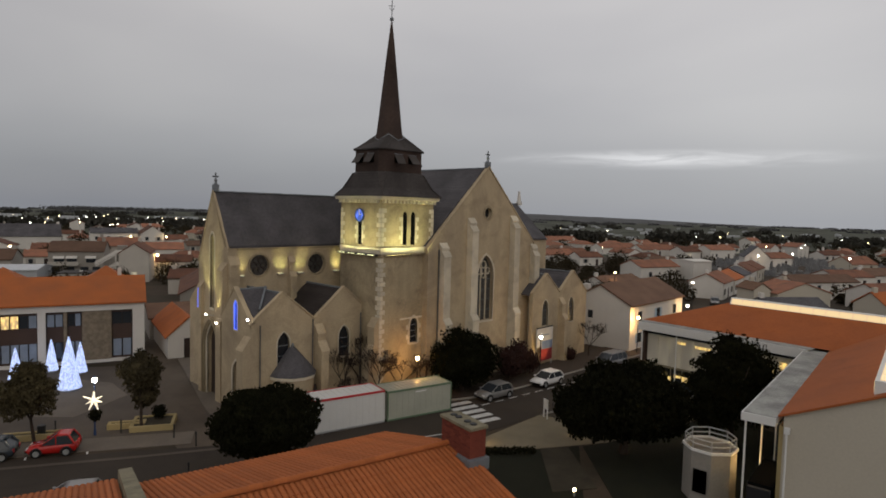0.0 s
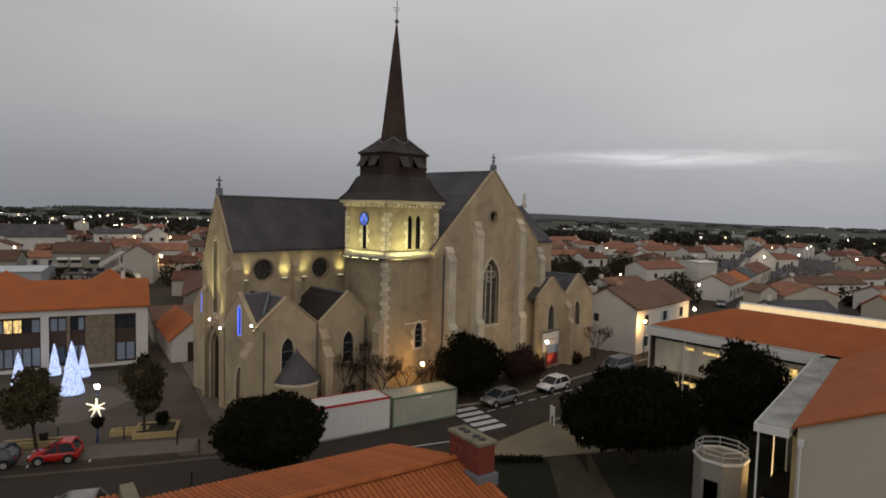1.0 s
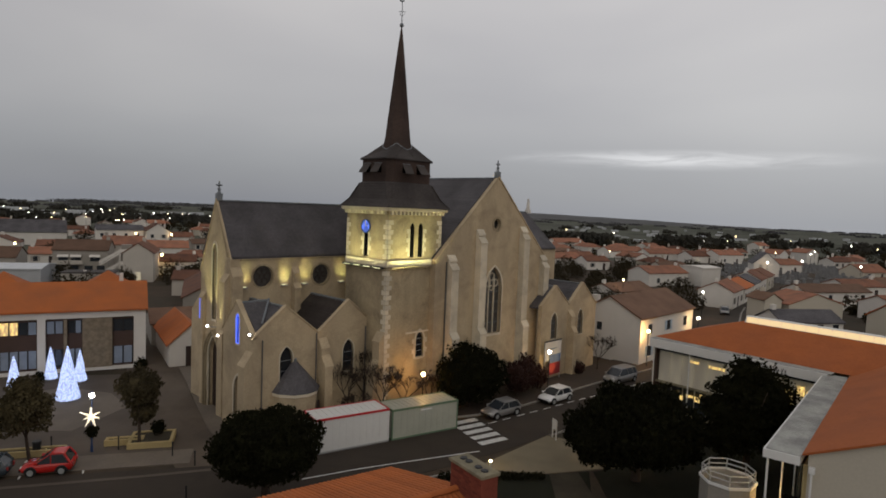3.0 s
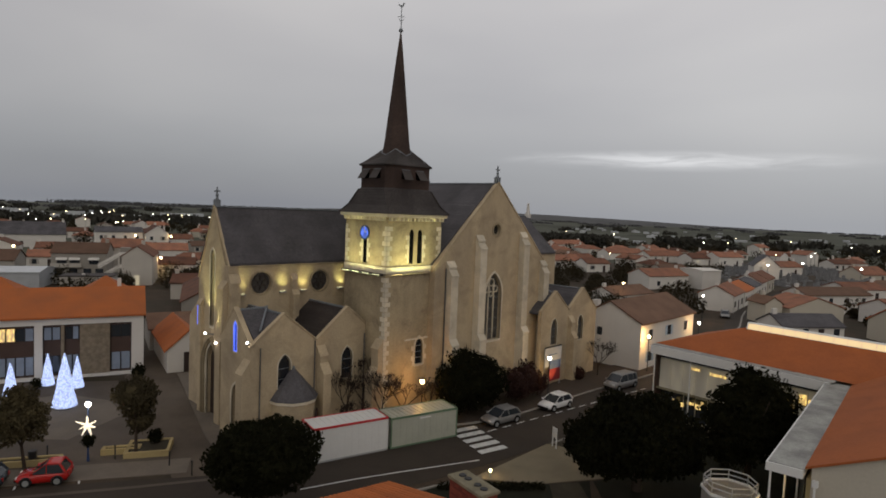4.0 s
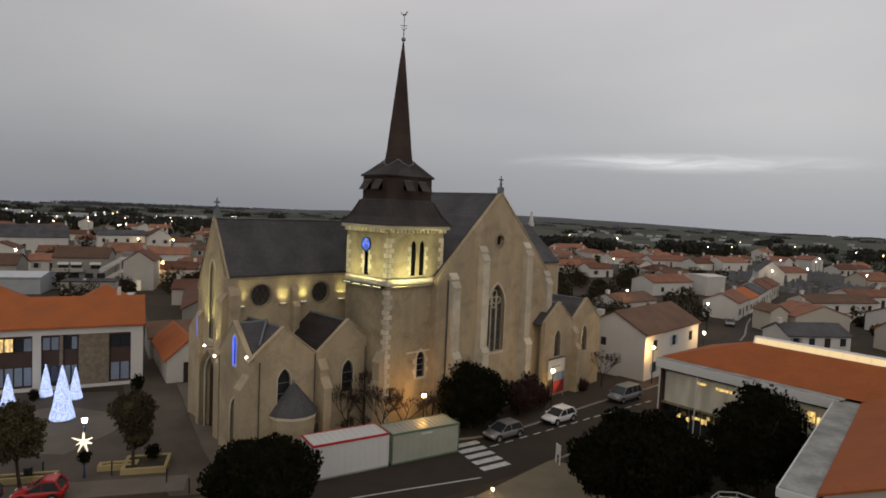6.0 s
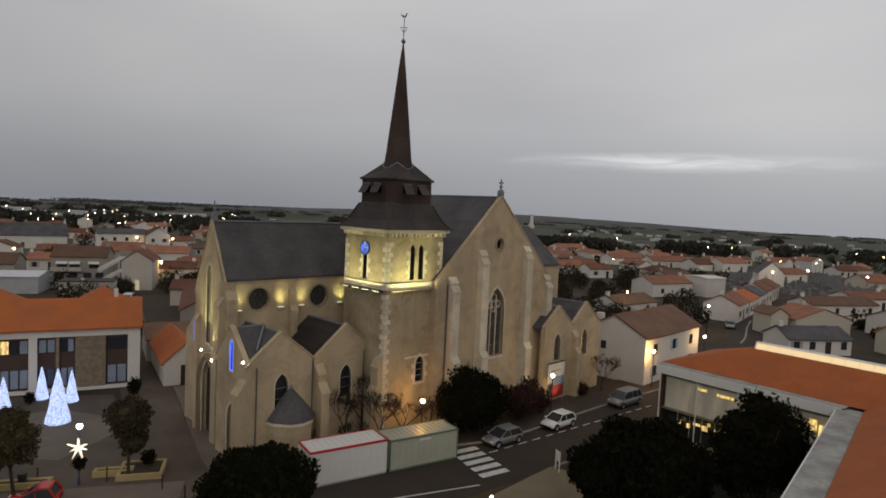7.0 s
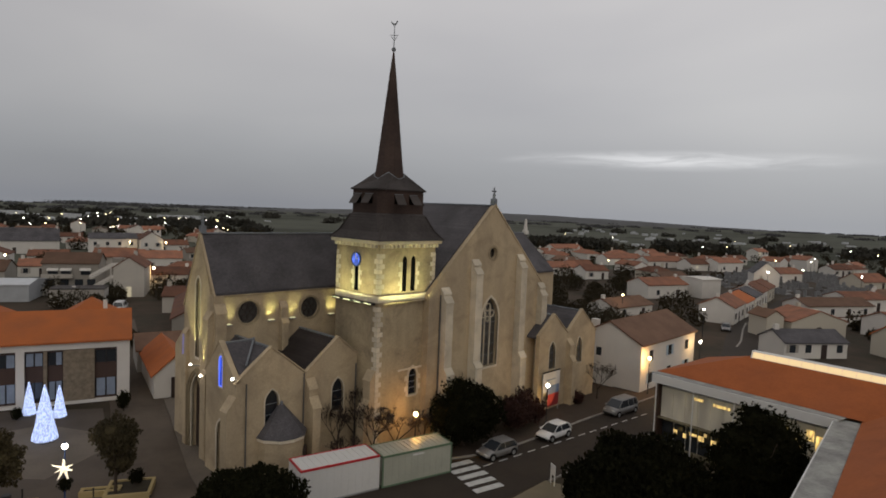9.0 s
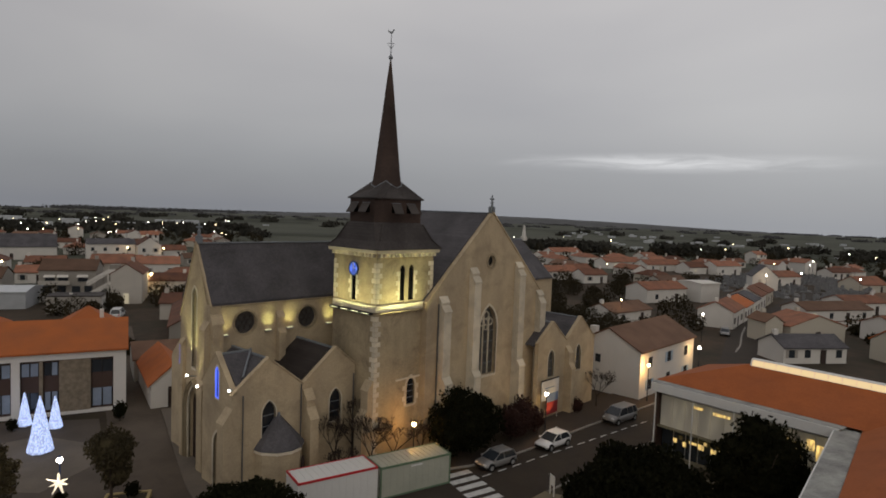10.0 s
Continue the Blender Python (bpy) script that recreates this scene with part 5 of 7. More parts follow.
MB().box(-0.2, HL + 0.6, -0.62, 0.6, 6.852, 6.9).obj("gutter", "zinc", hall, "wide grey zinc gutter")
roof = MB()
pts = [(-0.3, 0.2, 6.92), (HL + 14, 0.2, 6.92), (HL + 14, 5.0, 9.0), (5.9, 5.0, 9.0), (-0.3, 10.2, 6.92), (HL + 14, 10.2, 6.92)]
roof.add(pts, [(0, 1, 2, 3), (0, 3, 4), (3, 2, 5, 4)])
roof.obj("roof", "tile_hall", hall, "smooth terracotta roof")
sl = MB().prism([(6.0, 4.7, 8.9), (6.0, 5.45, 8.9), (6.0, 5.45, 9.5), (6.0, 4.95, 9.5)], (20, 0, 0)).obj("skylight", "white_metal", hall, "long ridge skylight glowing warm")
for i in range(20):
    MB().box(6.15 + i * 0.985, 7.09 + i * 0.985, 0.0, 0.5, 0.0, 0.02, Matrix.Translation((0, 4.69, 8.95)) @ Matrix.Rotation(radians(67), 4, "X")).obj("pane", "glow_skylight", sl)
for i in range(5):
    x = 0.15 + i * (HL - 0.3) / 4
    MB().tube((x, -0.5, 0), (x, -0.5, 6.12), 0.06, n=10).obj("column", "white_metal", hall)
MB().box(0.0, HL, 0.8, 0.95, 5.6, 6.3).obj("clerestory", "glass", hall)
MB().box(0.2, HL - 0.2, 0.5, 0.6, 2.75, 5.62).obj("screen", "white_metal", hall, "pale perforated screen")
for i in range(12):
    x = 0.2 + i * (HL - 0.4) / 12
    MB().box(x + 0.02, x + (HL - 0.4) / 12 - 0.02, 0.42, 0.5, 2.78, 5.6).obj("screen_panel", "frosted", hall)
    MB().box(x + 0.02, x + (HL - 0.4) / 12 - 0.1, 0.86, 0.94, 0.2, 2.6).obj("glazing", "glass", hall)
rl = random.Random(31)
lit_bits = [(x + rl.uniform(0, 0.5), rl.uniform(0.25, 0.8), rl.uniform(1.3, 2.2), rl.uniform(0.2, 0.45)) for x in (1.6, 2.4, 3.0, 3.6, 4.3, 4.9, 5.6, 6.6, 8.4, 9.6, 10.9, 12.2)]
lit_bits += [(3.2, 0.9, 5.12, 0.2), (5.0, 1.4, 5.0, 0.22), (7.6, 1.0, 4.7, 0.3), (10.4, 0.5, 4.3, 0.7), (11.2, 0.7, 3.6, 1.1), (12.2, 0.55, 4.4, 0.8), (12.9, 0.6, 3.7, 1.2)]
for x0, x1, z0, z1 in [(x, x + w, z, z + h) for x, w, z, h in lit_bits]:
    MB().box(x0, x1, 0.36, 0.4, z0, z1).obj("lit_pane", "glow_room", hall, "pane with warm light behind")
MB().box(-0.1, HL, 0.1, 0.8, 2.7, 2.85).obj("canopy", "concrete", hall)
MB().box(0.1, HL, 0.5, 0.99, 0.0, 0.25).obj("plinth", "concrete", hall)
MB().box(-0.15, 0.1, 0.0, 9, 0, 6.3).obj("side_wall", "brown_panel", hall)

wing = thing("hall_wing", "wing of the hall with cream end wall and terracotta roof", "hall")
MB().prism([(2.15, -29.7, 0), (2.15, -44, 0), (2.15, -44, 11.6), (2.15, -40, 11.62), (2.15, -29.7, 6.98)], (0.4, 0, 0)).obj("end_wall", "cream", wing, "plain cream rendered end wall")
MB().box(2.6, 30, -44, -29.9, 0, 6.6).obj("wall", "cream", wing)
MB().prism([(1.95, -29.45, 6.9), (1.95, -41, 12.1), (1.95, -41, 12.25), (1.95, -29.45, 7.02)], (32, 0, 0)).obj("roof", "tile_hall", wing, "smooth terracotta roof")
MB().prism([(1.7, -27.75, 6.45), (1.7, -29.4, 6.45), (1.7, -29.4, 6.88), (1.7, -27.75, 6.88)], (20.6, 0, 0)).obj("gutter_box", "white_metal", wing, "white boxed gutter")
MB().box(1.8, 22.2, -29.42, -27.85, 6.884, 6.93).obj("gutter_lining", "zinc", wing, "mottled ribbed zinc gutter lining")
for i in range(65):
    x = 2.0 + i * 0.31
    MB().box(x, x + 0.03, -29.38, -27.9, 6.93, 6.942).obj("rib", "zinc", wing)
MB().box(6.5, 20.3, -28.9, -28.7, 0, 6.4).obj("glazed_wall", "glass", wing)
MB().box(2.2, 6.5, -29.7, -29.5, 0, 6.4).obj("porch_wall", "yellow_stone", wing)
# solid block, painted near-black in place of an unlit interior
MB().box(2.3, 6.4, -29.4, -28.15, 0.0, 3.0).obj("glazed_lobby", "shade_black", wing, "glazed lobby painted near-black for its unlit inside")
for x in (2.3, 3.6, 5.0, 6.3):
    MB().box(x, x + 0.07, -28.15, -28.1, 0.0, 3.0).obj("lobby_mullion", "black_metal", wing)
for x in (1.95, 6.4, 11, 15.5):
    MB().tube((x, -27.95, 0), (x, -27.95, 6.45), 0.055, n=8).obj("column", "white_metal", wing)
MB().tube((1.9, -29.9, 0.1), (1.9, -29.9, 6.4), 0.055, n=8).obj("downpipe", "white_metal", wing)
MB().box(1.78, 2.06, -30.04, -29.78, 6.15, 6.45).obj("hopper", "white_metal", wing)
MB().box(1.85, 2.1, -29.3, -28.2, 0.1, 2.9).obj("door", "black_metal", wing)
wsl = MB().box(2.5, 22, -35.0, -33.4, 8.66, 9.51).obj("skylight", "white_metal", wing, "white framed roof light glowing warm")
for i in range(12):
    MB().box(2.8 + i * 1.58, 4.2 + i * 1.58, -34.80, -33.60, 9.51, 9.54).obj("pane", "glow_skylight", wsl)
    MB().box(2.8 + i * 1.58, 4.2 + i * 1.58, -33.4, -33.37, 8.91, 9.41).obj("pane", "glow_skylight", wsl)
lamp("POINT", (4.2, -28.5, 5.6), 110, (1.0, 0.7, 0.3), 0.2)

wing.matrix_world = Matrix.Translation((1.87, -27.75, -0.2)) @ Matrix.Rotation(radians(5.0), 4, "Z") @ Matrix.Translation((-1.8, 27.85, 0))

# white drum with railing by the wing
TC = Vector((5.0, -24.9, 0))


def octo(r, z, k=1.0):
    return [(TC.x + r * math.cos(radians(45 * i + 22.5)), TC.y + r * k * math.sin(radians(45 * i + 22.5)), z) for i in range(8)]


drum = thing("stair_drum", "white octagonal stair drum with a railing on top", "stair tower")
MB().rings([octo(1.5, 0), octo(1.5, 3.55), octo(1.35, 3.55), octo(1.35, 2.9)]).obj("shell", "plaster", drum)
MB().rings([octo(1.57, 3.5), octo(1.57, 3.66), octo(1.5, 3.66), octo(1.5, 3.5)], cap=False).obj("rim", "white_metal", drum)
for z in (3.95, 4.25):
    for i in range(8):
        MB().tube(octo(1.42, z)[i], octo(1.42, z)[(i + 1) % 8], 0.035, n=6).obj("rail", "steel", drum)
for i in range(8):
    MB().tube(octo(1.42, 3.66)[i], octo(1.42, 4.25)[i], 0.035, n=6).obj("post", "steel", drum)
MB().box(TC.x - 1.5, TC.x - 1.5, TC.y - 0.4, TC.y + 0.4, 1.1, 2.5).obj("door", "glass", drum)
drum.matrix_world = Matrix.Translation((0.15, -0.1, -0.42))
lamp("POINT", (5.6, -27.1, 2.6), 45, (1.0, 0.62, 0.24), 0.15)


# ---- houses ----
def house(x, y, deg, w, d, h, rise, wall, roofm, label, cols=3, floors=1, chimney=True, lit=False, group="", hip=0.0, name="house", gable_front=False, shutter="plaster"):
    """A gabled or hipped house standing on its own frame: w along local x, front at -y."""
    t = thing(name, label, "house", group, place=frame_m(x, y, deg))
    mb = MB()
    if gable_front:
        mb.prism([(-w / 2, 0, -0.5), (w / 2, 0, -0.5), (w / 2, 0, h), (0, 0, h + rise), (-w / 2, 0, h)], (0, d, 0))
    else:
        mb.prism([(-w / 2 + hip * 0.0, 0, -0.5), (-w / 2, d, -0.5), (-w / 2, d, h), (-w / 2, d / 2, h + (0 if hip else rise)), (-w / 2, 0, h)], (w, 0, 0))
    mb.obj("wall", wall, t)
    ro = MB()
    o = 0.3
    if gable_front:
        k = rise / (w / 2)
        for s_ in (-1, 1):
            ro.prism([(0, -0.15, h + rise + 0.02), (s_ * (w / 2 + o), -0.15, h - k * o + 0.02), (s_ * (w / 2 + o), -0.15, h - k * o + 0.2), (0, -0.15, h + rise + 0.2)], (0, d + 0.3, 0))
    elif hip:
        v = [(-w / 2 - o, -o, h - 0.03), (w / 2 + o, -o, h - 0.03), (w / 2 + o, d + o, h - 0.03), (-w / 2 - o, d + o, h - 0.03), (-w / 2 + hip, d / 2, h + rise), (w / 2 - hip, d / 2, h + rise)]
        ro.add(v, [(0, 1, 5, 4), (1, 2, 5), (2, 3, 4, 5), (3, 0, 4), (3, 2, 1, 0)])
    else:
        k = rise / (d / 2)
        for s_ in (-1, 1):
            e_ = d / 2 + s_ * (d / 2 + o)
            ro.prism([(-w / 2 - 0.2, d / 2, h + rise + 0.02), (-w / 2 - 0.2, e_, h - k * o + 0.02), (-w / 2 - 0.2, e_, h - k * o + 0.2), (-w / 2 - 0.2, d / 2, h + rise + 0.2)], (w + 0.4, 0, 0))
    ro.obj("roof", roofm, t)
    if chimney:
        cx = (w / 2 - 0.6) * random.choice((-1, 1)) if not gable_front else 0.2
        cy = d * 0.5 if not gable_front else d * 0.7
        MB().box(cx - 0.35, cx + 0.35, cy - 0.3, cy + 0.3, h + rise - 0.6, h + rise + 0.9).obj("chimney", wall, t)
    for f in range(floors):
        for c in range(cols):
            cx = -w / 2 + w * (c + 0.5) / cols
            z = 0.9 + f * 2.7
            door = f == 0 and c == cols // 2 and floors == 1
            win = MB().box(cx - 0.5, cx + 0.5, -0.045, 0.02, 0.0 if door else z, z + 1.25).obj("door" if door else "window", "glow_room_soft" if lit and c == 0 else "glass" if not door else "dark", t)
            if not door:
                MB().box(cx - 0.62, cx + 0.62, -0.12, 0.0, z - 0.12, z).obj("sill", "white", win)
                if (c + f) % 2 == 0 and (w < 12 or shutter != "plaster"):
                    for s_ in (-1, 1):
                        MB().box(cx + s_ * 0.78 - 0.24, cx + s_ * 0.78 + 0.24, -0.07, -0.004, z, z + 1.25).obj("shutter", shutter, win)
    return t


# white house beside the church, lit by the wall lamp
hw = house(45.9, -3.3, 0, 15.8, 8.4, 5.75, 2.2, "white", "tile_brown", "white two-storey house with a brown tiled roof beside the church", 3, 2, False, shutter="shutter_blue")
MB().box(-7.95, -7.9, 5.2, 5.9, 3.6, 4.6).obj("side_window", "glass", hw)
MB().box(-7.6, -6.8, 6.2, 7.0, 5.8, 7.9).obj("chimney", "white", hw)
house(36.2, 5.2, 0, 4.6, 6.0, 4.6, 1.3, "plaster", "tile_brown", "low outbuilding between church and white house", 0, 1, True)

# white framed building on the square
WB = frame_m(-7.2, 30.6, -18.7)
wb = thing("office_building", "white framed two-storey building with brown panels and orange roof", "building", place=WB)
MB().box(-26, -0.02, 0.45, 10, 0, 6.15).obj("wall", "brown_panel", wb)
MB().box(-26, 0.0, 0.0, 0.5, 5.55, 6.2).box(-26, 0, 0, 0.5, 0, 0.3).obj("frame", "white", wb)
MB().box(-1.15, 0.0, 0.0, 10, 0.3, 5.55).obj("end_pier", "white", wb)
MB().box(-5.85, -3.15, 0.15, 0.5, 0.3, 5.55).obj("stone_panel", "stone_wall", wb, "rubble stone wall panel")
for x0, x1 in ((-9.75, -9.05), (-14.3, -13.7), (-19.5, -18.9), (-26, -25.4)):
    MB().box(x0, x1, 0.0, 0.5, 0.3, 5.55).obj("pier", "white", wb)
MB().box(-7.5, -7.2, 0.1, 0.5, 0.3, 5.55).obj("pier", "stone_wall", wb)


def bay(x0, x1, n, mats_up, mats_low):
    for (z0, z1), ms in (((4.0, 5.25), mats_up), ((0.55, 2.35), mats_low)):
        w = (x1 - x0) / n
        for i in range(n):
            MB().box(x0 + i * w + 0.06, x0 + (i + 1) * w - 0.06, 0.36, 0.44, z0, z1).obj("pane", ms[i % len(ms)], wb)
        for i in range(n + 1):
            MB().box(x0 + i * w - 0.05, x0 + i * w + 0.05, 0.28, 0.45, z0 - 0.05, z1 + 0.05).obj("mullion", "black_metal", wb)


bay(-3.05, -1.25, 2, ["glass"], ["curtain", "curtain"])
bay(-7.1, -5.95, 2, ["glass", "curtain"], ["curtain"])
bay(-9.0, -7.55, 2, ["curtain", "curtain"], ["glass"])
bay(-13.65, -9.8, 5, ["curtain", "glow_room", "glow_room", "glass", "curtain"], ["curtain", "curtain", "curtain", "curtain", "curtain"])
bay(-18.85, -14.35, 5, ["curtain", "glass"], ["curtain"])
bay(-25.3, -19.55, 6, ["curtain", "glass"], ["curtain"])
MB().prism([(-26.2, -0.35, 6.22), (-26.2, 5.0, 8.5), (-26.2, 10.4, 6.22), (-26.2, 10.4, 6.4), (-26.2, 5.0, 8.72), (-26.2, -0.35, 6.4)], (26.4, 0, 0)).obj("roof", "tile", wb, "orange clay tiled roof")
MB().box(-2.6, -2.2, 6.5, 6.9, 7.6, 9.4).obj("chimney", "white", wb)
rf = MB().add([(-6.5, 6, 7.6), (-1.2, 6, 7.6), (-1.2, 12, 7.6), (-6.5, 12, 7.6), (-3.8, 9, 9.5)], [(0, 1, 4), (1, 2, 4), (2, 3, 4), (3, 0, 4)])
rf.obj("pavilion_roof", "tile", wb)
rf = MB().add([(-16.5, 6, 7.6), (-11.2, 6, 7.6), (-11.2, 12, 7.6), (-16.5, 12, 7.6), (-13.8, 9, 9.5)], [(0, 1, 4), (1, 2, 4), (2, 3, 4), (3, 0, 4)])
rf.obj("pavilion_roof", "tile", wb)

# sheds and yards between the square and the church
sh = house(-3.3, 28.4, -14, 4.3, 11.5, 2.5, 1.9, "white", "tile", "small white shed with an orange tiled roof", 1, 1, False, gable_front=True, name="shed")
house(0.5, 39, -16, 7.5, 8, 2.6, 1.2, "plaster", "tile_brown", "dark roofed store behind the shed", 0, 1, False, name="shed")
house(9, 52, -24, 6, 22, 3.4, 1.6, "plaster", "tile_mix", "long low house with a red-brown tiled roof", 0, 1, False, gable_front=True)

FAR = [
    (16, 99, -27, 5.8, 11, 6.2, 2.0, "plaster", "tile_mix", True, 1, "grey rendered gabled house with a red tiled roof"),
    (10, 117, -26, 11, 9, 5.6, 2.0, "plaster", "tile_brown", False, 0, "grey two-storey flats with balconies and a tiled roof"),
    (21, 124, -25, 9, 8, 6.2, 1.8, "plaster", "tile_mix", False, 2, "pale house with a dark red tiled roof"),
    (44, 196, -14, 15, 10, 6.0, 1.6, "white", "slate", False, 4, "long white two-storey house with a grey roof"),
    (54, 188, -14, 7.5, 12, 6.0, 2.6, "white", "tile_mix", True, 2, "white gabled house with an orange roof"),
    (18, 212, -12, 26, 12, 4.5, 4.0, "white", "slate", False, 1, "long white school building with a blue-grey slate roof"),
    (-5, 104, -28, 9, 10, 3.2, 0.6, "canvas", "canvas", False, 0, "low pale flat roofed workshop"),
    (27, 108, -26, 10, 8, 3.2, 1.4, "white", "tile_mix", False, 1, "low house with a red-brown tiled roof"),
    (41, 146, -20, 11, 9, 3.4, 1.8, "white", "tile_mix", False, 2, "white bungalow with a faded orange roof"),
    (68, 205, -12, 12, 9, 3.4, 2.2, "white", "tile_mix", False, 2, "white bungalow with a faded orange roof"),
    (2, 160, -20, 9, 9, 4.4, 1.8, "white", "tile_mix", True, 1, "white gabled house with an orange roof"),
    (-8, 128, -24, 16, 10, 3.6, 2.0, "plaster", "tile_brown", False, 0, "long dark roofed barn"),
    (17, 76, -30, 6, 8, 3.0, 1.3, "plaster", "tile_mix", False, 0, "low store with a rusty tiled roof"),
    (87, 22, -8, 13, 8, 3.2, 1.8, "white", "tile_brown", False, 2, "low white house with a brown tiled roof"),
    (126, 32, -20, 14, 9, 4.2, 2.0, "white", "tile_mix", False, 2, "white house with a bright orange roof"),
    (137, 25, -20, 7, 9, 6.0, 0.4, "white", "white", False, 0, "white cubic house with a flat roof"),
    (104, 7.1, 8, 11, 8, 4.2, 2.2, "white", "tile_mix", False, 3, "white gabled house on the street corner"),
    (115, 8.5, 8, 10, 8, 4.0, 2.0, "white", "tile", False, 3, "white house with orange roof along the street"),
    (125.5, 10.0, 8, 9, 8, 4.2, 2.0, "white", "slate", False, 3, "white house with grey slate roof along the street"),
    (136, 11.6, 8, 9, 8, 4.4, 2.4, "white", "tile_mix", False, 2, "white house with a dark red roof along the street"),
    (149, 13.6, 8, 10, 8, 4.2, 2.2, "cream", "tile_mix", False, 2, "cream house with orange roof along the street"),
    (97.5, -8.8, -33, 12, 9, 3.8, 2.4, "cream", "tile_mix", True, 1, "cream gabled house with a pinkish tiled roof"),
    (78.5, -12.6, -37, 11, 7, 3.0, 1.9, "white", "slate", False, 4, "low white house with a slate roof"),
    (91.2, -3.2, -38, 3.4, 6, 4.6, 1.4, "cream", "tile_brown", True, 1, "tall cream house lit by the street lamp"),
    (130, -6, -30, 19, 8, 3.4, 1.8, "white", "tile_brown", False, 4, "long low white house with brown tiles"),
    (150, -8, -32, 12, 9, 3.6, 1.8, "white", "tile_mix", False, 2, "low white house with brown-orange tiles"),
    (184, 25, -62, 7.5, 11, 5.4, 4.4, "white", "slate", True, 1, "small pale cemetery chapel with a steep slate roof"),
    (209, 25, -25, 14, 9, 3.8, 2.2, "white", "tile_mix", False, 2, "white house with an orange roof"),
    (214, 0, -27, 12, 10, 3.2, 3.0, "cream", "tile_mix", False, 2, "house with a hipped orange roof"),
    (231, 52, -22, 14, 9, 4.6, 2.2, "white", "tile_mix", False, 2, "white house with an orange roof"),
    (223, 60, -22, 13, 9, 3.4, 2.4, "white", "tile_mix", False, 2, "white bungalow with a faded orange roof"),
    (220, 74, -21, 20, 9, 3.4, 2.4, "white", "tile_mix", False, 3, "pair of bungalows with a faded orange roof"),
    (148, 78, -23, 13, 9, 3.4, 2.2, "white", "tile_mix", False, 2, "white bungalow with an orange roof"),
    (249, 140, -14, 20, 10, 3.4, 2.6, "white", "tile_mix", False, 2, "long white bungalow with an orange roof"),
    (232, -18, -28, 9, 9, 3.6, 2.0, "white", "tile_mix", False, 2, "white house with an orange roof"),
    (149, 66, -24, 9, 8, 3.4, 2.0, "white", "tile_mix", False, 2, "white bungalow with an orange roof"),
    (215, 90, -20, 20, 9, 3.4, 2.2, "white", "tile_mix", False, 2, "bungalow with a red-brown tiled roof"),
    (90, -25.5, -37, 8, 8, 4.0, 2.6, "cream", "tile", False, 2, "cream house with a bright orange tiled roof"),
    (163, -14, -30, 14, 9, 3.8, 2.0, "white", "tile_brown", False, 3, "white house with an orange roof"),
    (112, -22, -30, 10, 9, 4.0, 2.0, "white", "tile_mix", False, 2, "white house with an orange roof"),
]
for i, (x, y, deg, w, d, h, rise, wall, roofm, gf, cols, label) in enumerate(FAR):
    if x > 60:
        h, rise, d = h * 0.82, rise * 0.78, d * 0.85
    house(x, y, deg, w, d, h, rise, wall, roofm, label, cols, 2 if h > 5 and cols > 1 else 1, rise > 1.0, i % 6 == 0, "village houses", gable_front=gf)
# outside stairs and balconies of the flats
stairs = thing("outside_stairs", "white concrete outside stairs in two flights against grey flats", "stairs", place=frame_m(14.2, 109.6, -26))
for base in (0.0, 2.7):
    for i in range(12):
        MB().box(-2.4 + i * 0.34, -2.0 + i * 0.34, 0, 1.2, base + 0.02 + i * 0.22, base + 0.26 + i * 0.22).obj("step", "white", stairs)
    MB().prism([(-2.5, -0.1, base + 0.3), (1.7, -0.1, base + 2.9), (1.7, -0.1, base + 3.6), (-2.5, -0.1, base + 1.0)], (0, 0.1, 0)).obj("parapet", "white", stairs)
    MB().box(1.7, 3.6, -0.1, 1.3, base + 2.6, base + 2.78).obj("landing", "plaster", stairs)
    MB().box(1.7, 3.6, -0.14, -0.04, base + 2.8, base + 3.6).obj("landing_parapet", "white", stairs)
    # black slab paints the shade of a doorway on the stair wall
    MB().box(2.0, 3.4, 1.31, 1.4, base + 0.1, base + 2.3).obj("opening", "shade_black", stairs)
MB().box(1.7, 3.7, 1.4, 3.2, 0, 7.2).obj("stair_wall", "plaster", stairs)
MB().box(1.5, 1.72, -0.1, 0.1, 0, 5.4).obj("pier", "white", stairs)
front = thing("flats_porch", "long porch of grey flats with balcony, awnings and windows", "porch", place=frame_m(10, 116.9, -26))
for x in (-3.4, -0.9, 2.9):
    MB().box(x - 0.95, x + 0.95, -0.06, 0.04, 3.1, 4.35).obj("window", "glass", front)
    MB().prism([(x - 1.1, -0.05, 4.6), (x - 1.1, -0.75, 4.15), (x - 1.1, -0.75, 4.05), (x - 1.1, -0.05, 4.5)], (2.2, 0, 0)).obj("awning", "white", front, "white window awning")
for x in (-4.0, -1.2, 1.6, 4.0):
    MB().box(x - 0.8, x + 0.8, -0.06, 0.04, 0.5, 2.1).obj("window", "glass", front)
MB().box(-5.4, 0.6, -1.3, -0.06, 2.5, 2.68).obj("balcony_slab", "plaster", front)
MB().box(-5.4, 0.6, -1.36, -1.26, 2.5, 3.4).obj("balcony_parapet", "plaster", front)
gw = thing("yard_wall", "pale low yard wall in front of grey flats", "wall", place=frame_m(4.2, 108.5, -26))
MB().box(-4, 6, 0, 0.25, 0, 1.6).obj("wall", "white", gw)
MB().box(-4.05, 6.05, -0.05, 0.3, 1.6, 1.68).obj("coping", "concrete", gw)
out = thing("flat_roofed_store", "grey flat roofed store with a white end wall", "shed", place=frame_m(4.6, 92.5, -27))
MB().box(-4.5, 4.5, 0, 5, 0, 3.1).obj("wall", "plaster", out)
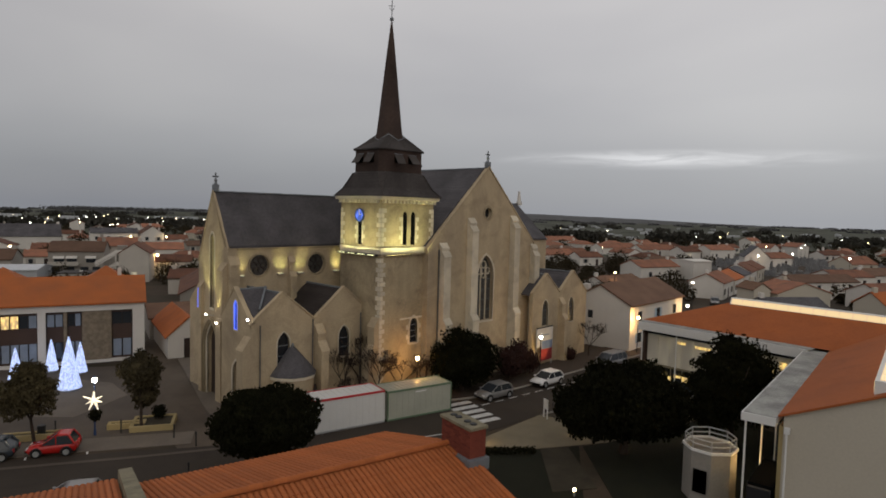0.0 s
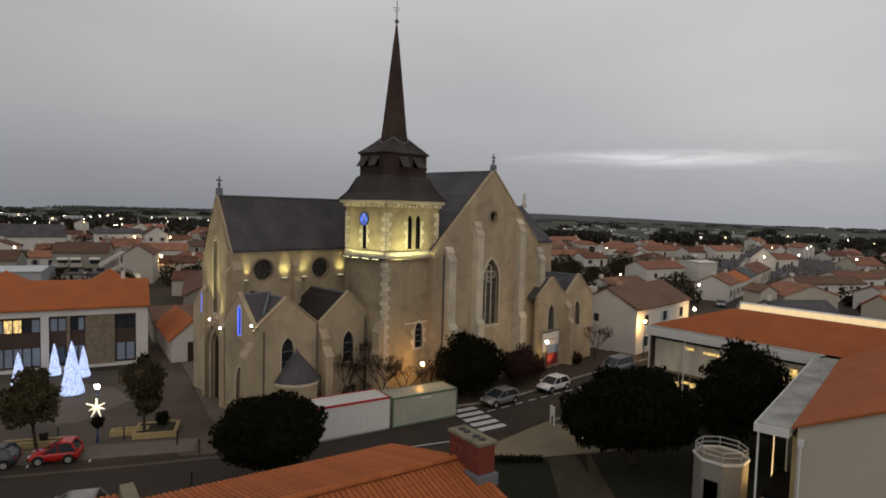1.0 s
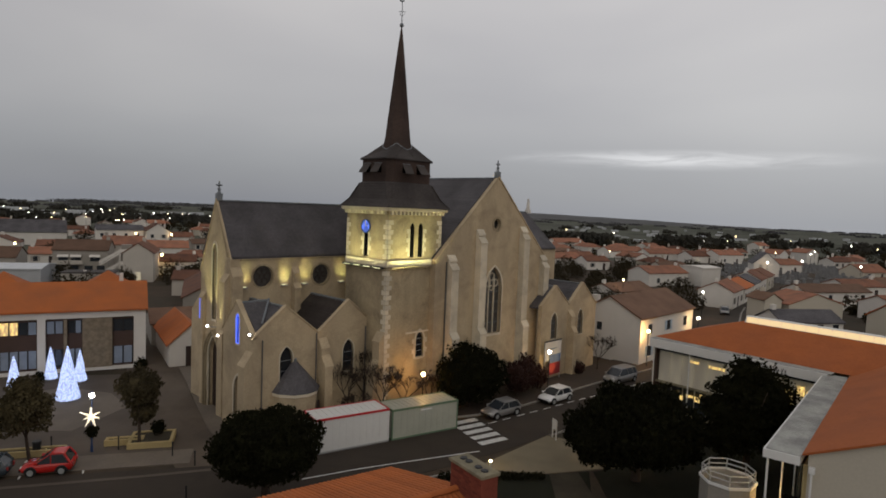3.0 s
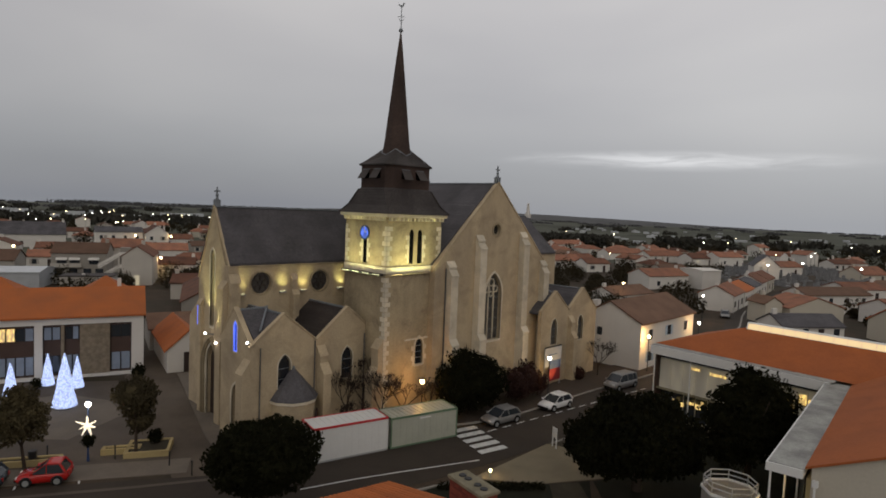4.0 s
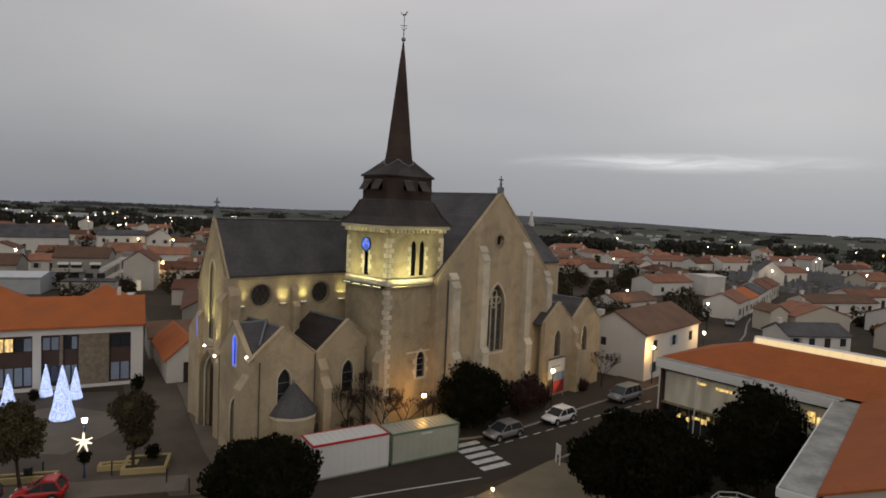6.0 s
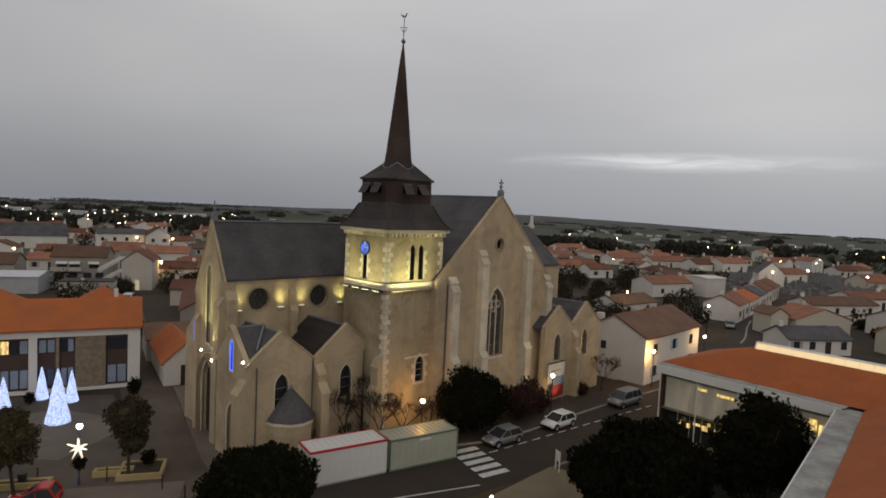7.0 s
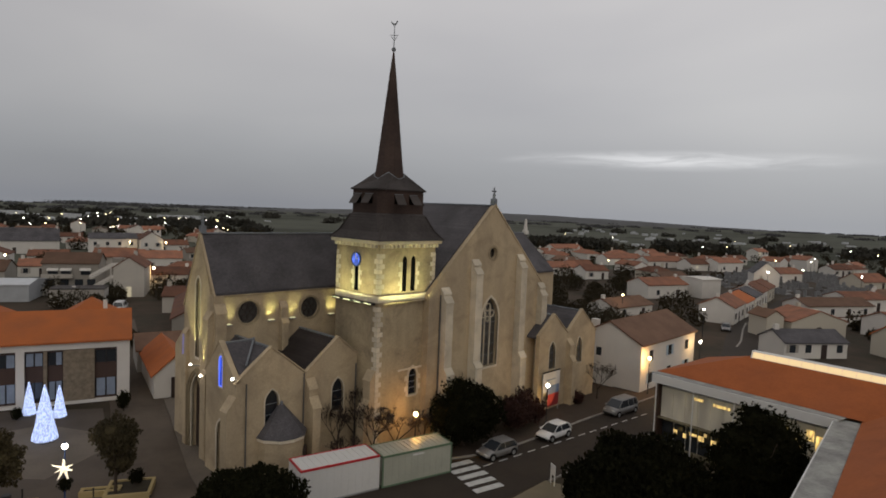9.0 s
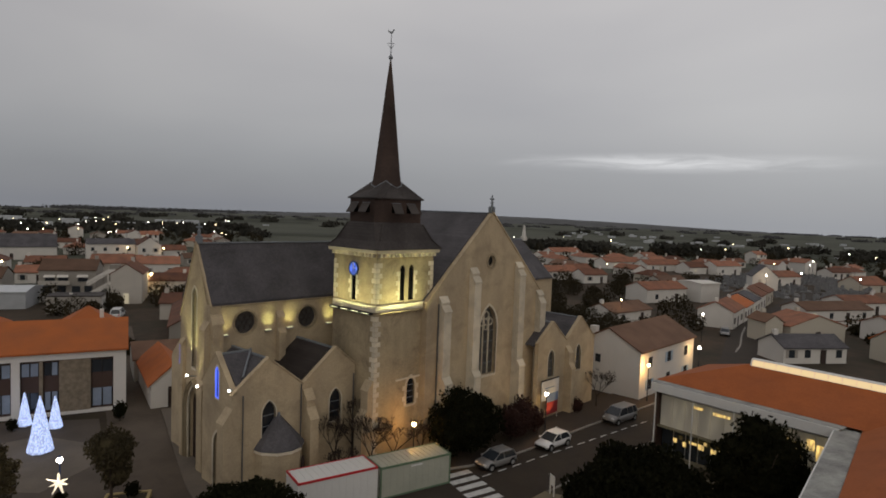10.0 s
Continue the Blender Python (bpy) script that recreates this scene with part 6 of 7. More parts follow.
MB().box(-4.6, 4.6, -0.1, 5.1, 3.1, 3.3).obj("roof", "slate_old", out, "dark flat roof")
MB().box(4.5, 4.56, 0.5, 4.5, 0.1, 2.7).obj("door", "white", out, "white double door")
MB().box(-1.2, -0.7, 2.0, 2.5, 3.3, 3.5).obj("vent", "white", out)

# further houses of the village, in loose rows
protos = []
for k, (w, d, h, rise, wall, roofm, lab) in enumerate((
        (10, 7, 2.7, 1.5, "white", "tile_mix", "white bungalow with an orange tiled roof"),
        (13, 8, 2.7, 1.7, "white", "tile_mix", "long white bungalow with an orange tiled roof"),
        (8, 7, 5.0, 1.6, "white", "tile_mix", "white two-storey house with a tiled roof"),
        (11, 7, 2.7, 1.4, "plaster", "tile_brown", "grey house with a brown tiled roof"),
        (9, 8, 2.8, 1.7, "cream", "tile_mix", "cream bungalow with an orange tiled roof"))):
    protos.append(house(-300 - 30 * k, -300, 0, w, d, h, rise, wall, roofm, lab, 3, 2 if h > 4 else 1, True, k == 2, "village houses", hip=2.2 if k in (1, 4) else 0.0))
taken = [(x, y, max(w, d) * 0.75) for x, y, _, w, d, *_ in FAR] + [(19, 215, 14), (45.9, 1, 10), (207, 14, 40)]


def street_gap(x, y):
    return min((Vector((x, y)) - (Vector(a) + (Vector(b) - Vector(a)) * t)).length for a, b in zip(STREET[7:], STREET[8:]) for t in (0, 0.25, 0.5, 0.75, 1))


rng = random.Random(7)
n_h = 0
for k in range(2600):
    left_side = rng.random() < 0.42
    yaw = radians(rng.uniform(-4, 27) if left_side else rng.uniform(50, 88))
    dist = rng.uniform(150, 400) if left_side else rng.uniform(215, 340)
    x, y = -31 + dist * math.sin(yaw), -36 + dist * math.cos(yaw)
    if any(math.hypot(x - a, y - b) < r + 7.5 for a, b, r in taken) or street_gap(x, y) < 9:
        continue
    pick = rng.choices(range(5), (4, 3, 2, 2, 3))[0]
    copy_thing(protos[pick], frame_m(x, y, rng.choice((-20, -12, 70, 78, -30)) + rng.uniform(-6, 6)))
    taken.append((x, y, 8))
    n_h += 1
    if n_h > 84:
        break
for p in protos:
    yaw = radians(rng.uniform(58, 84))
    for _ in range(400):
        dist = rng.uniform(200, 380)
        x, y = -31 + dist * math.sin(yaw), -36 + dist * math.cos(yaw)
        yaw = radians(rng.uniform(52, 86))
        if not any(math.hypot(x - a, y - b) < r + 7 for a, b, r in taken) and street_gap(x, y) > 9:
            break
    p.matrix_world = frame_m(x, y, -20)
    taken.append((x, y, 8))


# ---- trees ----
def leaf_cloud(mb, c, rx, rz, n, size, rnd, rough_=1.0, shell=0.62):
    """Small leaf quads spread through a lumpy crown."""
    c = Vector(c)
    seed = Vector((rnd.uniform(0, 50), rnd.uniform(0, 50), rnd.uniform(0, 50)))
    for _ in range(n):
        d = Vector((rnd.gauss(0, 1), rnd.gauss(0, 1), rnd.gauss(0, 1))).normalized()
        lump = 0.86 + rough_ * (0.34 * noise.noise(d * 1.6 + seed) + 0.26 * noise.noise(d * 4.2 + seed))
        r = (shell + (1 - shell) * rnd.random() ** 0.5) * lump
        p = c + Vector((d.x * rx * r, d.y * rx * r, d.z * rz * r))
        q = Euler((rnd.uniform(0, 6.3), rnd.uniform(0, 6.3), rnd.uniform(0, 6.3))).to_matrix()
        s = size * rnd.uniform(0.6, 1.4)
        o = len(mb.v)
        mb.v += [tuple(p + q @ Vector(v) * s) for v in ((-1, 0, 0), (0, -0.55, 0.1), (1, 0, 0), (0, 0.55, 0.1))]
        mb.f.append((o, o + 1, o + 2, o + 3))
    return mb


def quick(mb, name, material, parent=None):
    me = bpy.data.meshes.new(name)
    me.from_pydata(mb.v, [], mb.f)
    me.materials.append(M[material])
    ob = new(name, me)
    if parent:
        ob.parent = parent
    return ob


def core(c, rx, rz, rnd):
    mb = MB().ball((0, 0, 0), 1, 1, 16, 10)
    seed = Vector((rnd.uniform(0, 50), 3, 7))
    mb.v = [tuple(Vector(c) + Vector((v[0] * rx, v[1] * rx, v[2] * rz)) * (0.72 + 0.25 * noise.noise(Vector(v) * 1.6 + seed))) for v in mb.v]
    return mb


def tree(x, y, h0, rx, rz, cz, leaf, label, n=5000, size=0.16, trunk=0.22, lean=(0, 0), seed=1, dense=True, clumps=None, category="tree", rough_=1.0):
    rnd = random.Random(seed)
    t = thing("tree" if category == "tree" else "shrub", label, category)
    tr_ = MB()
    top = Vector((x + lean[0], y + lean[1], cz))
    tr_.tube((x, y, 0), Vector((x, y, 0)).lerp(top, 0.55), trunk, trunk * 0.75)
    for k in range(6):
        a = k * 1.05 + rnd.random()
        b = Vector((x, y, 0)).lerp(top, 0.5)
        tr_.tube(b, top + Vector((math.cos(a) * rx * 0.55, math.sin(a) * rx * 0.55, rz * rnd.uniform(-0.2, 0.5))), trunk * 0.5, trunk * 0.12, 6)
    tr_.obj("trunk", "bark", t)
    mb = MB()
    for c, a, b in (clumps or [((0, 0, 0), 1, 1)]):
        p = (top.x + c[0], top.y + c[1], top.z + c[2])
        leaf_cloud(mb, p, rx * a, rz * b, int(n * a * a), size, rnd, rough_, shell=0.62 if dense else 0.2)
        if dense:
            cm = core(p, rx * a * 0.85, rz * b * 0.85, rnd)
            mb.add(cm.v, cm.f)
    quick(mb, "crown", leaf, t)
    return t


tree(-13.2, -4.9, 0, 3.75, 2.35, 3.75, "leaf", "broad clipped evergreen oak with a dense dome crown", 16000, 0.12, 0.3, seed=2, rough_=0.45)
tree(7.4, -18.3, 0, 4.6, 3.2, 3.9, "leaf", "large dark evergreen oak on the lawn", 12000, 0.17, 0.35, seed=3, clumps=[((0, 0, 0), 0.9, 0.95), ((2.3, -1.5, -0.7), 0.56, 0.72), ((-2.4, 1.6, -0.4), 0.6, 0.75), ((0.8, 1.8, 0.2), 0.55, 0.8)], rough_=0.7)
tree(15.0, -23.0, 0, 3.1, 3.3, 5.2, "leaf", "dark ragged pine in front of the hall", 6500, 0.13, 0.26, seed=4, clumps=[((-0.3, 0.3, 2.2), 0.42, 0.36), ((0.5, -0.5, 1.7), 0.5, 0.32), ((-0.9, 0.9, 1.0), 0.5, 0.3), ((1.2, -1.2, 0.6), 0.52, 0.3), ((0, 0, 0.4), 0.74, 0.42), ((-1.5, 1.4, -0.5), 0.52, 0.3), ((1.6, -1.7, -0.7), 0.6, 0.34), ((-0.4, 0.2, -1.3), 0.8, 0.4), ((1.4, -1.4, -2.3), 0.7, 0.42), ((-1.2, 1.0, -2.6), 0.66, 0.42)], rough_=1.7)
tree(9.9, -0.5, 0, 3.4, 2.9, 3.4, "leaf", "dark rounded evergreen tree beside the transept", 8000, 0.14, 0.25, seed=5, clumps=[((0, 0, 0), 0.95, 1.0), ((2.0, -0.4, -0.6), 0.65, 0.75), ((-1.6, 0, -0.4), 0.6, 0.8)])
tree(16.2, -1.3, 0, 2.1, 1.8, 2.0, "leaf_red", "reddish brown winter shrub by the pavement", 3500, 0.11, 0.12, seed=6, clumps=[((0, 0, 0), 0.9, 0.9), ((1.7, 0.1, 0.3), 0.75, 1.0), ((3.2, -0.2, -0.5), 0.55, 0.7)], category="shrub")
tree(-15.6, 8.6, 0, 1.75, 1.5, 4.1, "leaf_olive", "small olive-brown tree in a stone planter", 3500, 0.11, 0.12, (0.2, 0.6), 7, clumps=[((0, 0, 0.3), 1.0, 1.0), ((0.3, 0, -1.5), 0.6, 0.8)])
tree(-21.9, 10.6, 0, 2.0, 1.8, 3.6, "leaf_olive", "small dark tree at the edge of the square", 4500, 0.12, 0.12, (-0.3, 0.5), 8, clumps=[((0, 0, 0), 1.0, 1.0), ((0.2, 0.2, 1.1), 0.6, 0.7)])
tree(-8.9, 27.2, 0, 0.7, 1.0, 1.1, "leaf", "clipped dark shrub by the office wall", 900, 0.09, 0.06, seed=9, category="shrub")
tree(-17.0, 30.4, 0, 0.5, 0.6, 0.6, "leaf", "low dark shrub by the office wall", 500, 0.08, 0.05, seed=10, category="shrub")
tree(28.6, -0.6, 0, 0.9, 0.8, 0.8, "leaf_red", "low brown shrub against the chapel", 900, 0.09, 0.06, seed=11, category="shrub")


def bare_tree(x, y, h, label, seed, r=0.09, spread=0.7, depth=5):
    rnd = random.Random(seed)
    t = thing("bare_tree", label, "tree")
    mb = MB()

    def grow(p, d, ln, rad, k):
        q = p + d * ln
        mb.tube(p, q, rad, rad * 0.65, 5)
        if k:
            for _ in range(3):
                e = (d + Vector((rnd.uniform(-1, 1), rnd.uniform(-1, 1), rnd.uniform(-0.2, 0.8))) * spread).normalized()
                grow(q, e, ln * rnd.uniform(0.6, 0.85), max(rad * 0.6, 0.012), k - 1)
    grow(Vector((x, y, 0)), Vector((0, 0, 1)), h * 0.27, r, depth)
    quick(mb, "branchwork", "bark", t)
    return t


bare_tree(1.3, 1.5, 5.6, "leafless shrub with thin branches at the tower foot", 21, 0.1, 0.8, 6)
bare_tree(3.6, 1.4, 5.0, "leafless shrub lit orange by the street lamp", 22, 0.09, 0.8, 6)
bare_tree(-0.4, 4.0, 5.4, "leafless climber against the chapel wall", 23, 0.1, 0.75, 6)
bare_tree(1.5, 4.2, 6.6, "dark leafless climber in the corner of chapel and tower", 27, 0.1, 0.6, 6)
bare_tree(-1.2, 2.2, 3.8, "leafless brown shrub behind the container", 28, 0.08, 0.9, 6)
bare_tree(6.6, 1.2, 3.6, "leafless brown shrub under the tower window", 29, 0.08, 0.9, 6)
bare_tree(31.9, -1.2, 4.4, "leafless young tree on the pavement", 24, 0.1, 0.85, 6)
bare_tree(-3.5, -33.0, 3.2, "leafless shrub below the hall wall", 26, 0.06)


# ---- lamps and street furniture ----
def street_lamp(x, y, h, light=0, tone=(1.0, 0.62, 0.25), bulb="glow_warm", label="black street lamp with a glowing round lantern", r=0.19, post="black_metal", z0=0.0):
    t = thing("street_lamp", label, "street lamp", "street lamps", place=Matrix.Translation((x, y, z0)))
    MB().tube((0, 0, 0), (0, 0, 0.5), 0.1, 0.08).tube((0, 0, 0.5), (0, 0, h - r), 0.06, 0.045).obj("pole", post, t)
    MB().ball((0, 0, h), r, r * 1.1, 12, 8).obj("globe", bulb, t, smooth=True)
    MB().tube((0, 0, h + r), (0, 0, h + r + 0.12), r * 0.7, 0.03).obj("cap", post, t)
    if light:
        lamp("POINT", (x, y, z0 + h - r - 0.22), light, tone, 0.12)
    return t


street_lamp(4.75, 0.25, 3.85, 260, (1.0, 0.47, 0.09), label="street lamp glowing orange at the foot of the tower")
street_lamp(19.4, -2.8, 4.3, 160, (1.0, 0.66, 0.30), "glow_white", label="street lamp with a white globe in front of the banner")
street_lamp(38.3, -4.2, 4.4, 460, (1.0, 0.56, 0.18), label="street lamp lighting the corner of the white house")
street_lamp(52.5, -4.6, 4.6, 260, (1.0, 0.60, 0.22), "glow_white")
street_lamp(80.2, 5.5, 5.0, 200, bulb="glow_white")
street_lamp(84.5, 23.4, 5.0, 60, bulb="glow_warm")
lamp("SPOT", (24.0, -2.0, 0.6), 230, (1.0, 0.66, 0.24), 0.1, (23.0, 1.5, 4.2), 70)
street_lamp(-18.3, 10.0, 4.1, 90, (1.0, 0.82, 0.55), "glow_white", "blue street lamp post with a hanging star decoration", post="blue_metal")
star = thing("star_decoration", "large illuminated star of white lights hung on a lamp post", "decoration")
SM = Matrix.Translation((-18.45, 9.6, 2.75)) @ Matrix.Rotation(radians(-38), 4, "Z") @ Matrix.Scale(0.76, 4)
for ang, ln_, tip, w_ in ((92, 0.8, 0.0, 0.13), (152, 0.95, -0.3, 0.12), (28, 0.95, -0.3, 0.12), (205, 0.75, -0.1, 0.13), (248, 0.9, -0.35, 0.12), (297, 0.95, -0.2, 0.13), (340, 0.7, 0.1, 0.12)):
    ux, uz = math.cos(radians(ang)), math.sin(radians(ang))
    MB().prism([(w_ * -uz, -0.1, w_ * ux), (w_ * uz, -0.1, -w_ * ux), (ln_ * ux + 0.04 * uz, -0.1 + tip, ln_ * uz), (ln_ * ux - 0.04 * uz, -0.1 + tip, ln_ * uz + 0.02)], (0, 0.14, 0)).moved(SM).obj("arm", "glow_star", star)
gp = thing("hanging_garland", "dark evergreen garland below the star", "garland")
quick(leaf_cloud(MB(), (-18.35, 9.8, 1.6), 0.5, 0.55, 500, 0.09, random.Random(4), shell=0.1), "foliage", "leaf", gp)


def cone(x, y, h, r, label):
    t = thing("light_cone", label, "christmas tree", "light cones on the square", place=Matrix.Translation((x, y, 0.05)))
    loops = []
    for k in range(13):
        f = k / 12
        rr = r * (1 - f) ** 0.9 + 0.05
        loops.append([(rr * (1 + 0.04 * math.sin(5 * i + k)) * math.cos(2 * math.pi * i / 20), rr * (1 + 0.04 * math.sin(5 * i + k)) * math.sin(2 * math.pi * i / 20), 0.15 + f * (h - 0.15)) for i in range(20)])
    MB().rings(loops).obj("light_net", "glow_cone", t)
    MB().tube((0, 0, 0), (0, 0, 0.2), r * 0.9, r * 0.95, 16).obj("base", "steel", t)
    for s_ in range(10):
        a = 2 * math.pi * s_ / 10
        MB().tube((r * 1.03 * math.cos(a), r * 1.03 * math.sin(a), 0.15), (0.06 * math.cos(a), 0.06 * math.sin(a), h * 0.96), 0.012, n=4).obj("light_string", "glow_cone", t)
    return t


cone(-16.4, 23.3, 4.8, 0.92, "tall cone of bluish white fairy lights")
cone(-15.9, 31.0, 3.2, 0.54, "small cone of bluish white fairy lights")
cone(-14.0, 28.6, 3.1, 0.54, "small cone of bluish white fairy lights")
cone(-19.2, 29.4, 3.1, 0.58, "small cone of bluish white fairy lights")


def planter(place, L, D, label):
    t = thing("stone_planter", label, "planter", "planters of the square", place=place)
    for x0, x1, y0, y1 in ((0, L, 0, 0.22), (0, L, D - 0.22, D), (0, 0.22, 0.22, D - 0.22), (L - 0.22, L, 0.22, D - 0.22)):
        MB().box(x0, x1, y0, y1, 0, 0.45).obj("wall", "yellow_stone", t, bevel=0.02)
    MB().box(0.22, L - 0.22, 0.22, D - 0.22, 0, 0.36).obj("soil", "soil", t)
    return t


planter(frame_m(-23.6, 12.6, -29), 4.2, 0.9, "long low yellow stone planter wall with dark soil")
planter(frame_m(-17.4, 10.4, -29), 2.6, 0.8, "low yellow stone planter wall")
planter(frame_m(-16.4, 8.8, -29), 3.0, 2.6, "square yellow stone planter with shrubs")
tree(-13.9, 9.6, 0, 0.6, 0.6, 0.9, "leaf", "dark clipped shrub in a stone planter", 600, 0.08, 0.06, seed=12, category="shrub")
for x, y in ((-13.9, 3.2), (-14.4, 5.7), (-16.8, 9.2), (-12.3, 1.9), (-20.3, 12.0), (-16.5, -1.5)):
    b = thing("bollard", "thin dark metal bollard at the edge of the square", "bollard", "bollards", place=Matrix.Translation((x, y, 0)))
    MB().tube((0, 0, 0), (0, 0, 0.95), 0.05, 0.05, 8).obj("post", "black_metal", b)
    MB().ball((0, 0, 1.0), 0.07, n=8, k=4).obj("knob", "black_metal", b)
bin_ = thing("litter_bin", "dark round litter bin by the parking bays", "bin", place=Matrix.Translation((-21.2, 11.9, 0)))
MB().tube((0, 0, 0.1), (0, 0, 0.9), 0.24, 0.28, 12).obj("drum", "black_metal", bin_)
MB().tube((0, 0, 0.9), (0, 0, 0.97), 0.3, 0.26, 12).obj("lid", "black_metal", bin_)

sg = thing("notice_board", "white framed notice board on two legs", "sign", place=frame_m(9.45, -10.5, 62))
for x in (0.0, 0.95):
    MB().box(x * 0.62, x * 0.62 + 0.08, 0, 0.08, 0, 1.6).obj("leg", "white_metal", sg)
MB().box(0.08, 0.59, 0.01, 0.07, 0.8, 1.6).obj("board", "white_metal", sg)
bn = thing("banner", "pale printed banner with a red foot hung on the chapel wall", "banner")
MB().box(22.3, 25.4, -0.3, -0.26, 2.3, 4.4).obj("sheet", "banner", bn)
MB().box(23.2, 25.3, -0.32, -0.3, 0.7, 1.98).obj("red_panel", "banner_red", bn)
MB().box(22.9, 24.6, -0.315, -0.3, 3.5, 3.62).obj("bar", "curtain", bn)
MB().box(22.3, 25.4, -0.33, -0.25, 4.36, 4.48).obj("rail", "black_metal", bn)
MB().box(23.3, 25.3, -0.315, -0.3, 2.0, 2.9).obj("blue_panel", "banner_blue", bn)
for x in (22.3, 25.3):
    MB().box(x, x + 0.08, -0.26, -0.2, 0, 4.4).obj("post", "steel", bn)
for x, y in ((1.48, -10.25), (7.9, -14.1), (10.5, -16.7), (8.2, -18.1), (13.3, -19.2), (-1.0, -19.4)):
    t = thing("garden_light", "low garden light glowing warm on the lawn", "garden light", "garden lights", place=Matrix.Translation((x, y, 0)))
    MB().tube((0, 0, 0), (0, 0, 0.35), 0.05, 0.06, 8).obj("post", "steel", t)
    MB().ball((0, 0, 0.45), 0.11, 0.11, 10, 6).obj("lens", "glow_warm", t)
lamp("POINT", (1.48, -10.25, 0.75), 16, (1.0, 0.68, 0.25), 0.1)
lamp("POINT", (8.0, -14.1, 0.75), 4, (1.0, 0.75, 0.4), 0.1)
fence = thing("garden_hedge", "low dark clipped hedge along the forecourt", "hedge")
hd = MB()
for i in range(16):
    leaf_cloud(hd, (-2.6 + i * 0.34, -9.4 - i * 0.30, 0.3), 0.36, 0.32, 160, 0.07, random.Random(i), shell=0.2)
quick(hd, "foliage", "leaf", fence)

# ---- cemetery, woods, marsh and far lights ----
cem = MB()
rnd = random.Random(11)
for k in range(900):
    x, y = 190 + rnd.uniform(-24, 62), 16 + rnd.uniform(-16, 30)
    if math.hypot(x - 181, y - 27) < 9 or math.hypot(x - 209, y - 25) < 9 or street_gap(x, y) < 5:
        continue
    h = rnd.uniform(0.8, 2.2)
    cem.box(-0.5, 0.5, -0.1, 0.1, 0, h, frame_m(x, y, rnd.uniform(40, 75)))
    cem.box(-0.5, 0.5, -2.0, -0.1, 0, 0.3, frame_m(x, y, 55))
tagged(quick(cem, "headstones", "grave"), "rows of grey headstones in the village cemetery", "graves", kind="stuff")
walls = thing("garden_wall", "pale rendered garden wall by the far houses", "wall", place=frame_m(118, -8, -24))
MB().box(-12, 14, 0, 0.3, 0, 1.7).obj("wall", "white", walls)
MB().box(-12.05, 14.05, -0.05, 0.35, 1.7, 1.8).obj("coping", "tile_mix", walls)

gd = MB()
rnd = random.Random(5)
for k in range(900):
    yaw = radians(rnd.uniform(-4, 30) if k % 2 else rnd.uniform(49, 88))
    d_ = rnd.uniform(100, 430)
    x, y = -31 + d_ * math.sin(yaw), -36 + d_ * math.cos(yaw)
    size_ = rnd.uniform(1.2, 3.4)
    if any(math.hypot(x - a, y - b) < r * 0.85 + size_ for a, b, r in taken) or street_gap(x, y) < 7 or (y > 20 and x < 16 and y < 90) or (x < 92 and y < -8):
        continue
    r = size_
    leaf_cloud(gd, (x, y, r * 0.7), r, r * 0.9, 220, 0.32, rnd, shell=0.4)
extra = [(rnd.uniform(-2, 14), rnd.uniform(50, 96), rnd.uniform(1.4, 2.8)) for _ in range(26)] + [(rnd.uniform(56, 84), rnd.uniform(10, 46), rnd.uniform(1.8, 3.6)) for _ in range(34)] + [(rnd.uniform(95, 150), rnd.uniform(34, 66), rnd.uniform(1.8, 3.4)) for _ in range(30)] + [(rnd.uniform(150, 190), rnd.uniform(-24, 10), rnd.uniform(1.8, 3.4)) for _ in range(20)]
extra += [(x, -7.6 + (x - 70) * 0.24 + (-rnd.uniform(5.5, 9) if k % 3 else rnd.uniform(5.5, 7)), rnd.uniform(0.7, 1.7)) for k in range(70) for x in (rnd.uniform(60, 150),)]
extra += [(rnd.uniform(60, 150), rnd.uniform(-34, -6), rnd.uniform(0.8, 2.0)) for _ in range(70)]
extra = [q for q in extra if street_gap(q[0], q[1]) > 4.2 + q[2]]
extra = [q for q in extra if not (q[0] < 92 and q[1] < -8) and not any(math.hypot(q[0] - a, q[1] - b) < r * 0.95 + q[2] for a, b, r in taken + [(9, 60, 7), (9, 52, 7), (11, 70, 7), (4.6, 94, 7), (4, 106, 6)])]
for x, y, r in (*extra, (24, 101, 3.2), (20, 92, 2.6), (12.5, 96, 2.3), (26, 96, 2.4), (11.5, 92, 2.0), (75, 34, 3), (82, 40, 3), (92, 44, 3)):
    leaf_cloud(gd, (x, y, r * 0.7), r, r * 0.9, 950, 0.17, rnd, shell=0.4)
tagged(quick(gd, "garden_trees", "garden_leaf"), "dark garden trees and hedges between the houses", "trees", kind="stuff")

wd_ = MB()
for a0, a1, d0, d1, n, hh in ((54, 61, 385, 420, 26, 7), (66, 71, 390, 430, 20, 8), (74, 88, 420, 560, 22, 6), (-4, 30, 420, 620, 120, 5), (44, 90, 620, 900, 18, 4), (-4, 40, 700, 1100, 40, 5)):
    for k in range(n):
        yaw, d_ = radians(rnd.uniform(a0, a1)), rnd.uniform(d0, d1)
        x, y = -31 + d_ * math.sin(yaw), -36 + d_ * math.cos(yaw)
        s = d_ / 400
        leaf_cloud(wd_, (x, y, fall(x, y) + hh * 0.35), hh * (0.6 + 0.9 * s), hh * 0.6, 60, 1.1 + s * 0.9, rnd, shell=0.3)
tagged(quick(wd_, "far_woods", "wood_far"), "dark belts of trees on the marsh and horizon", "woods", kind="stuff")

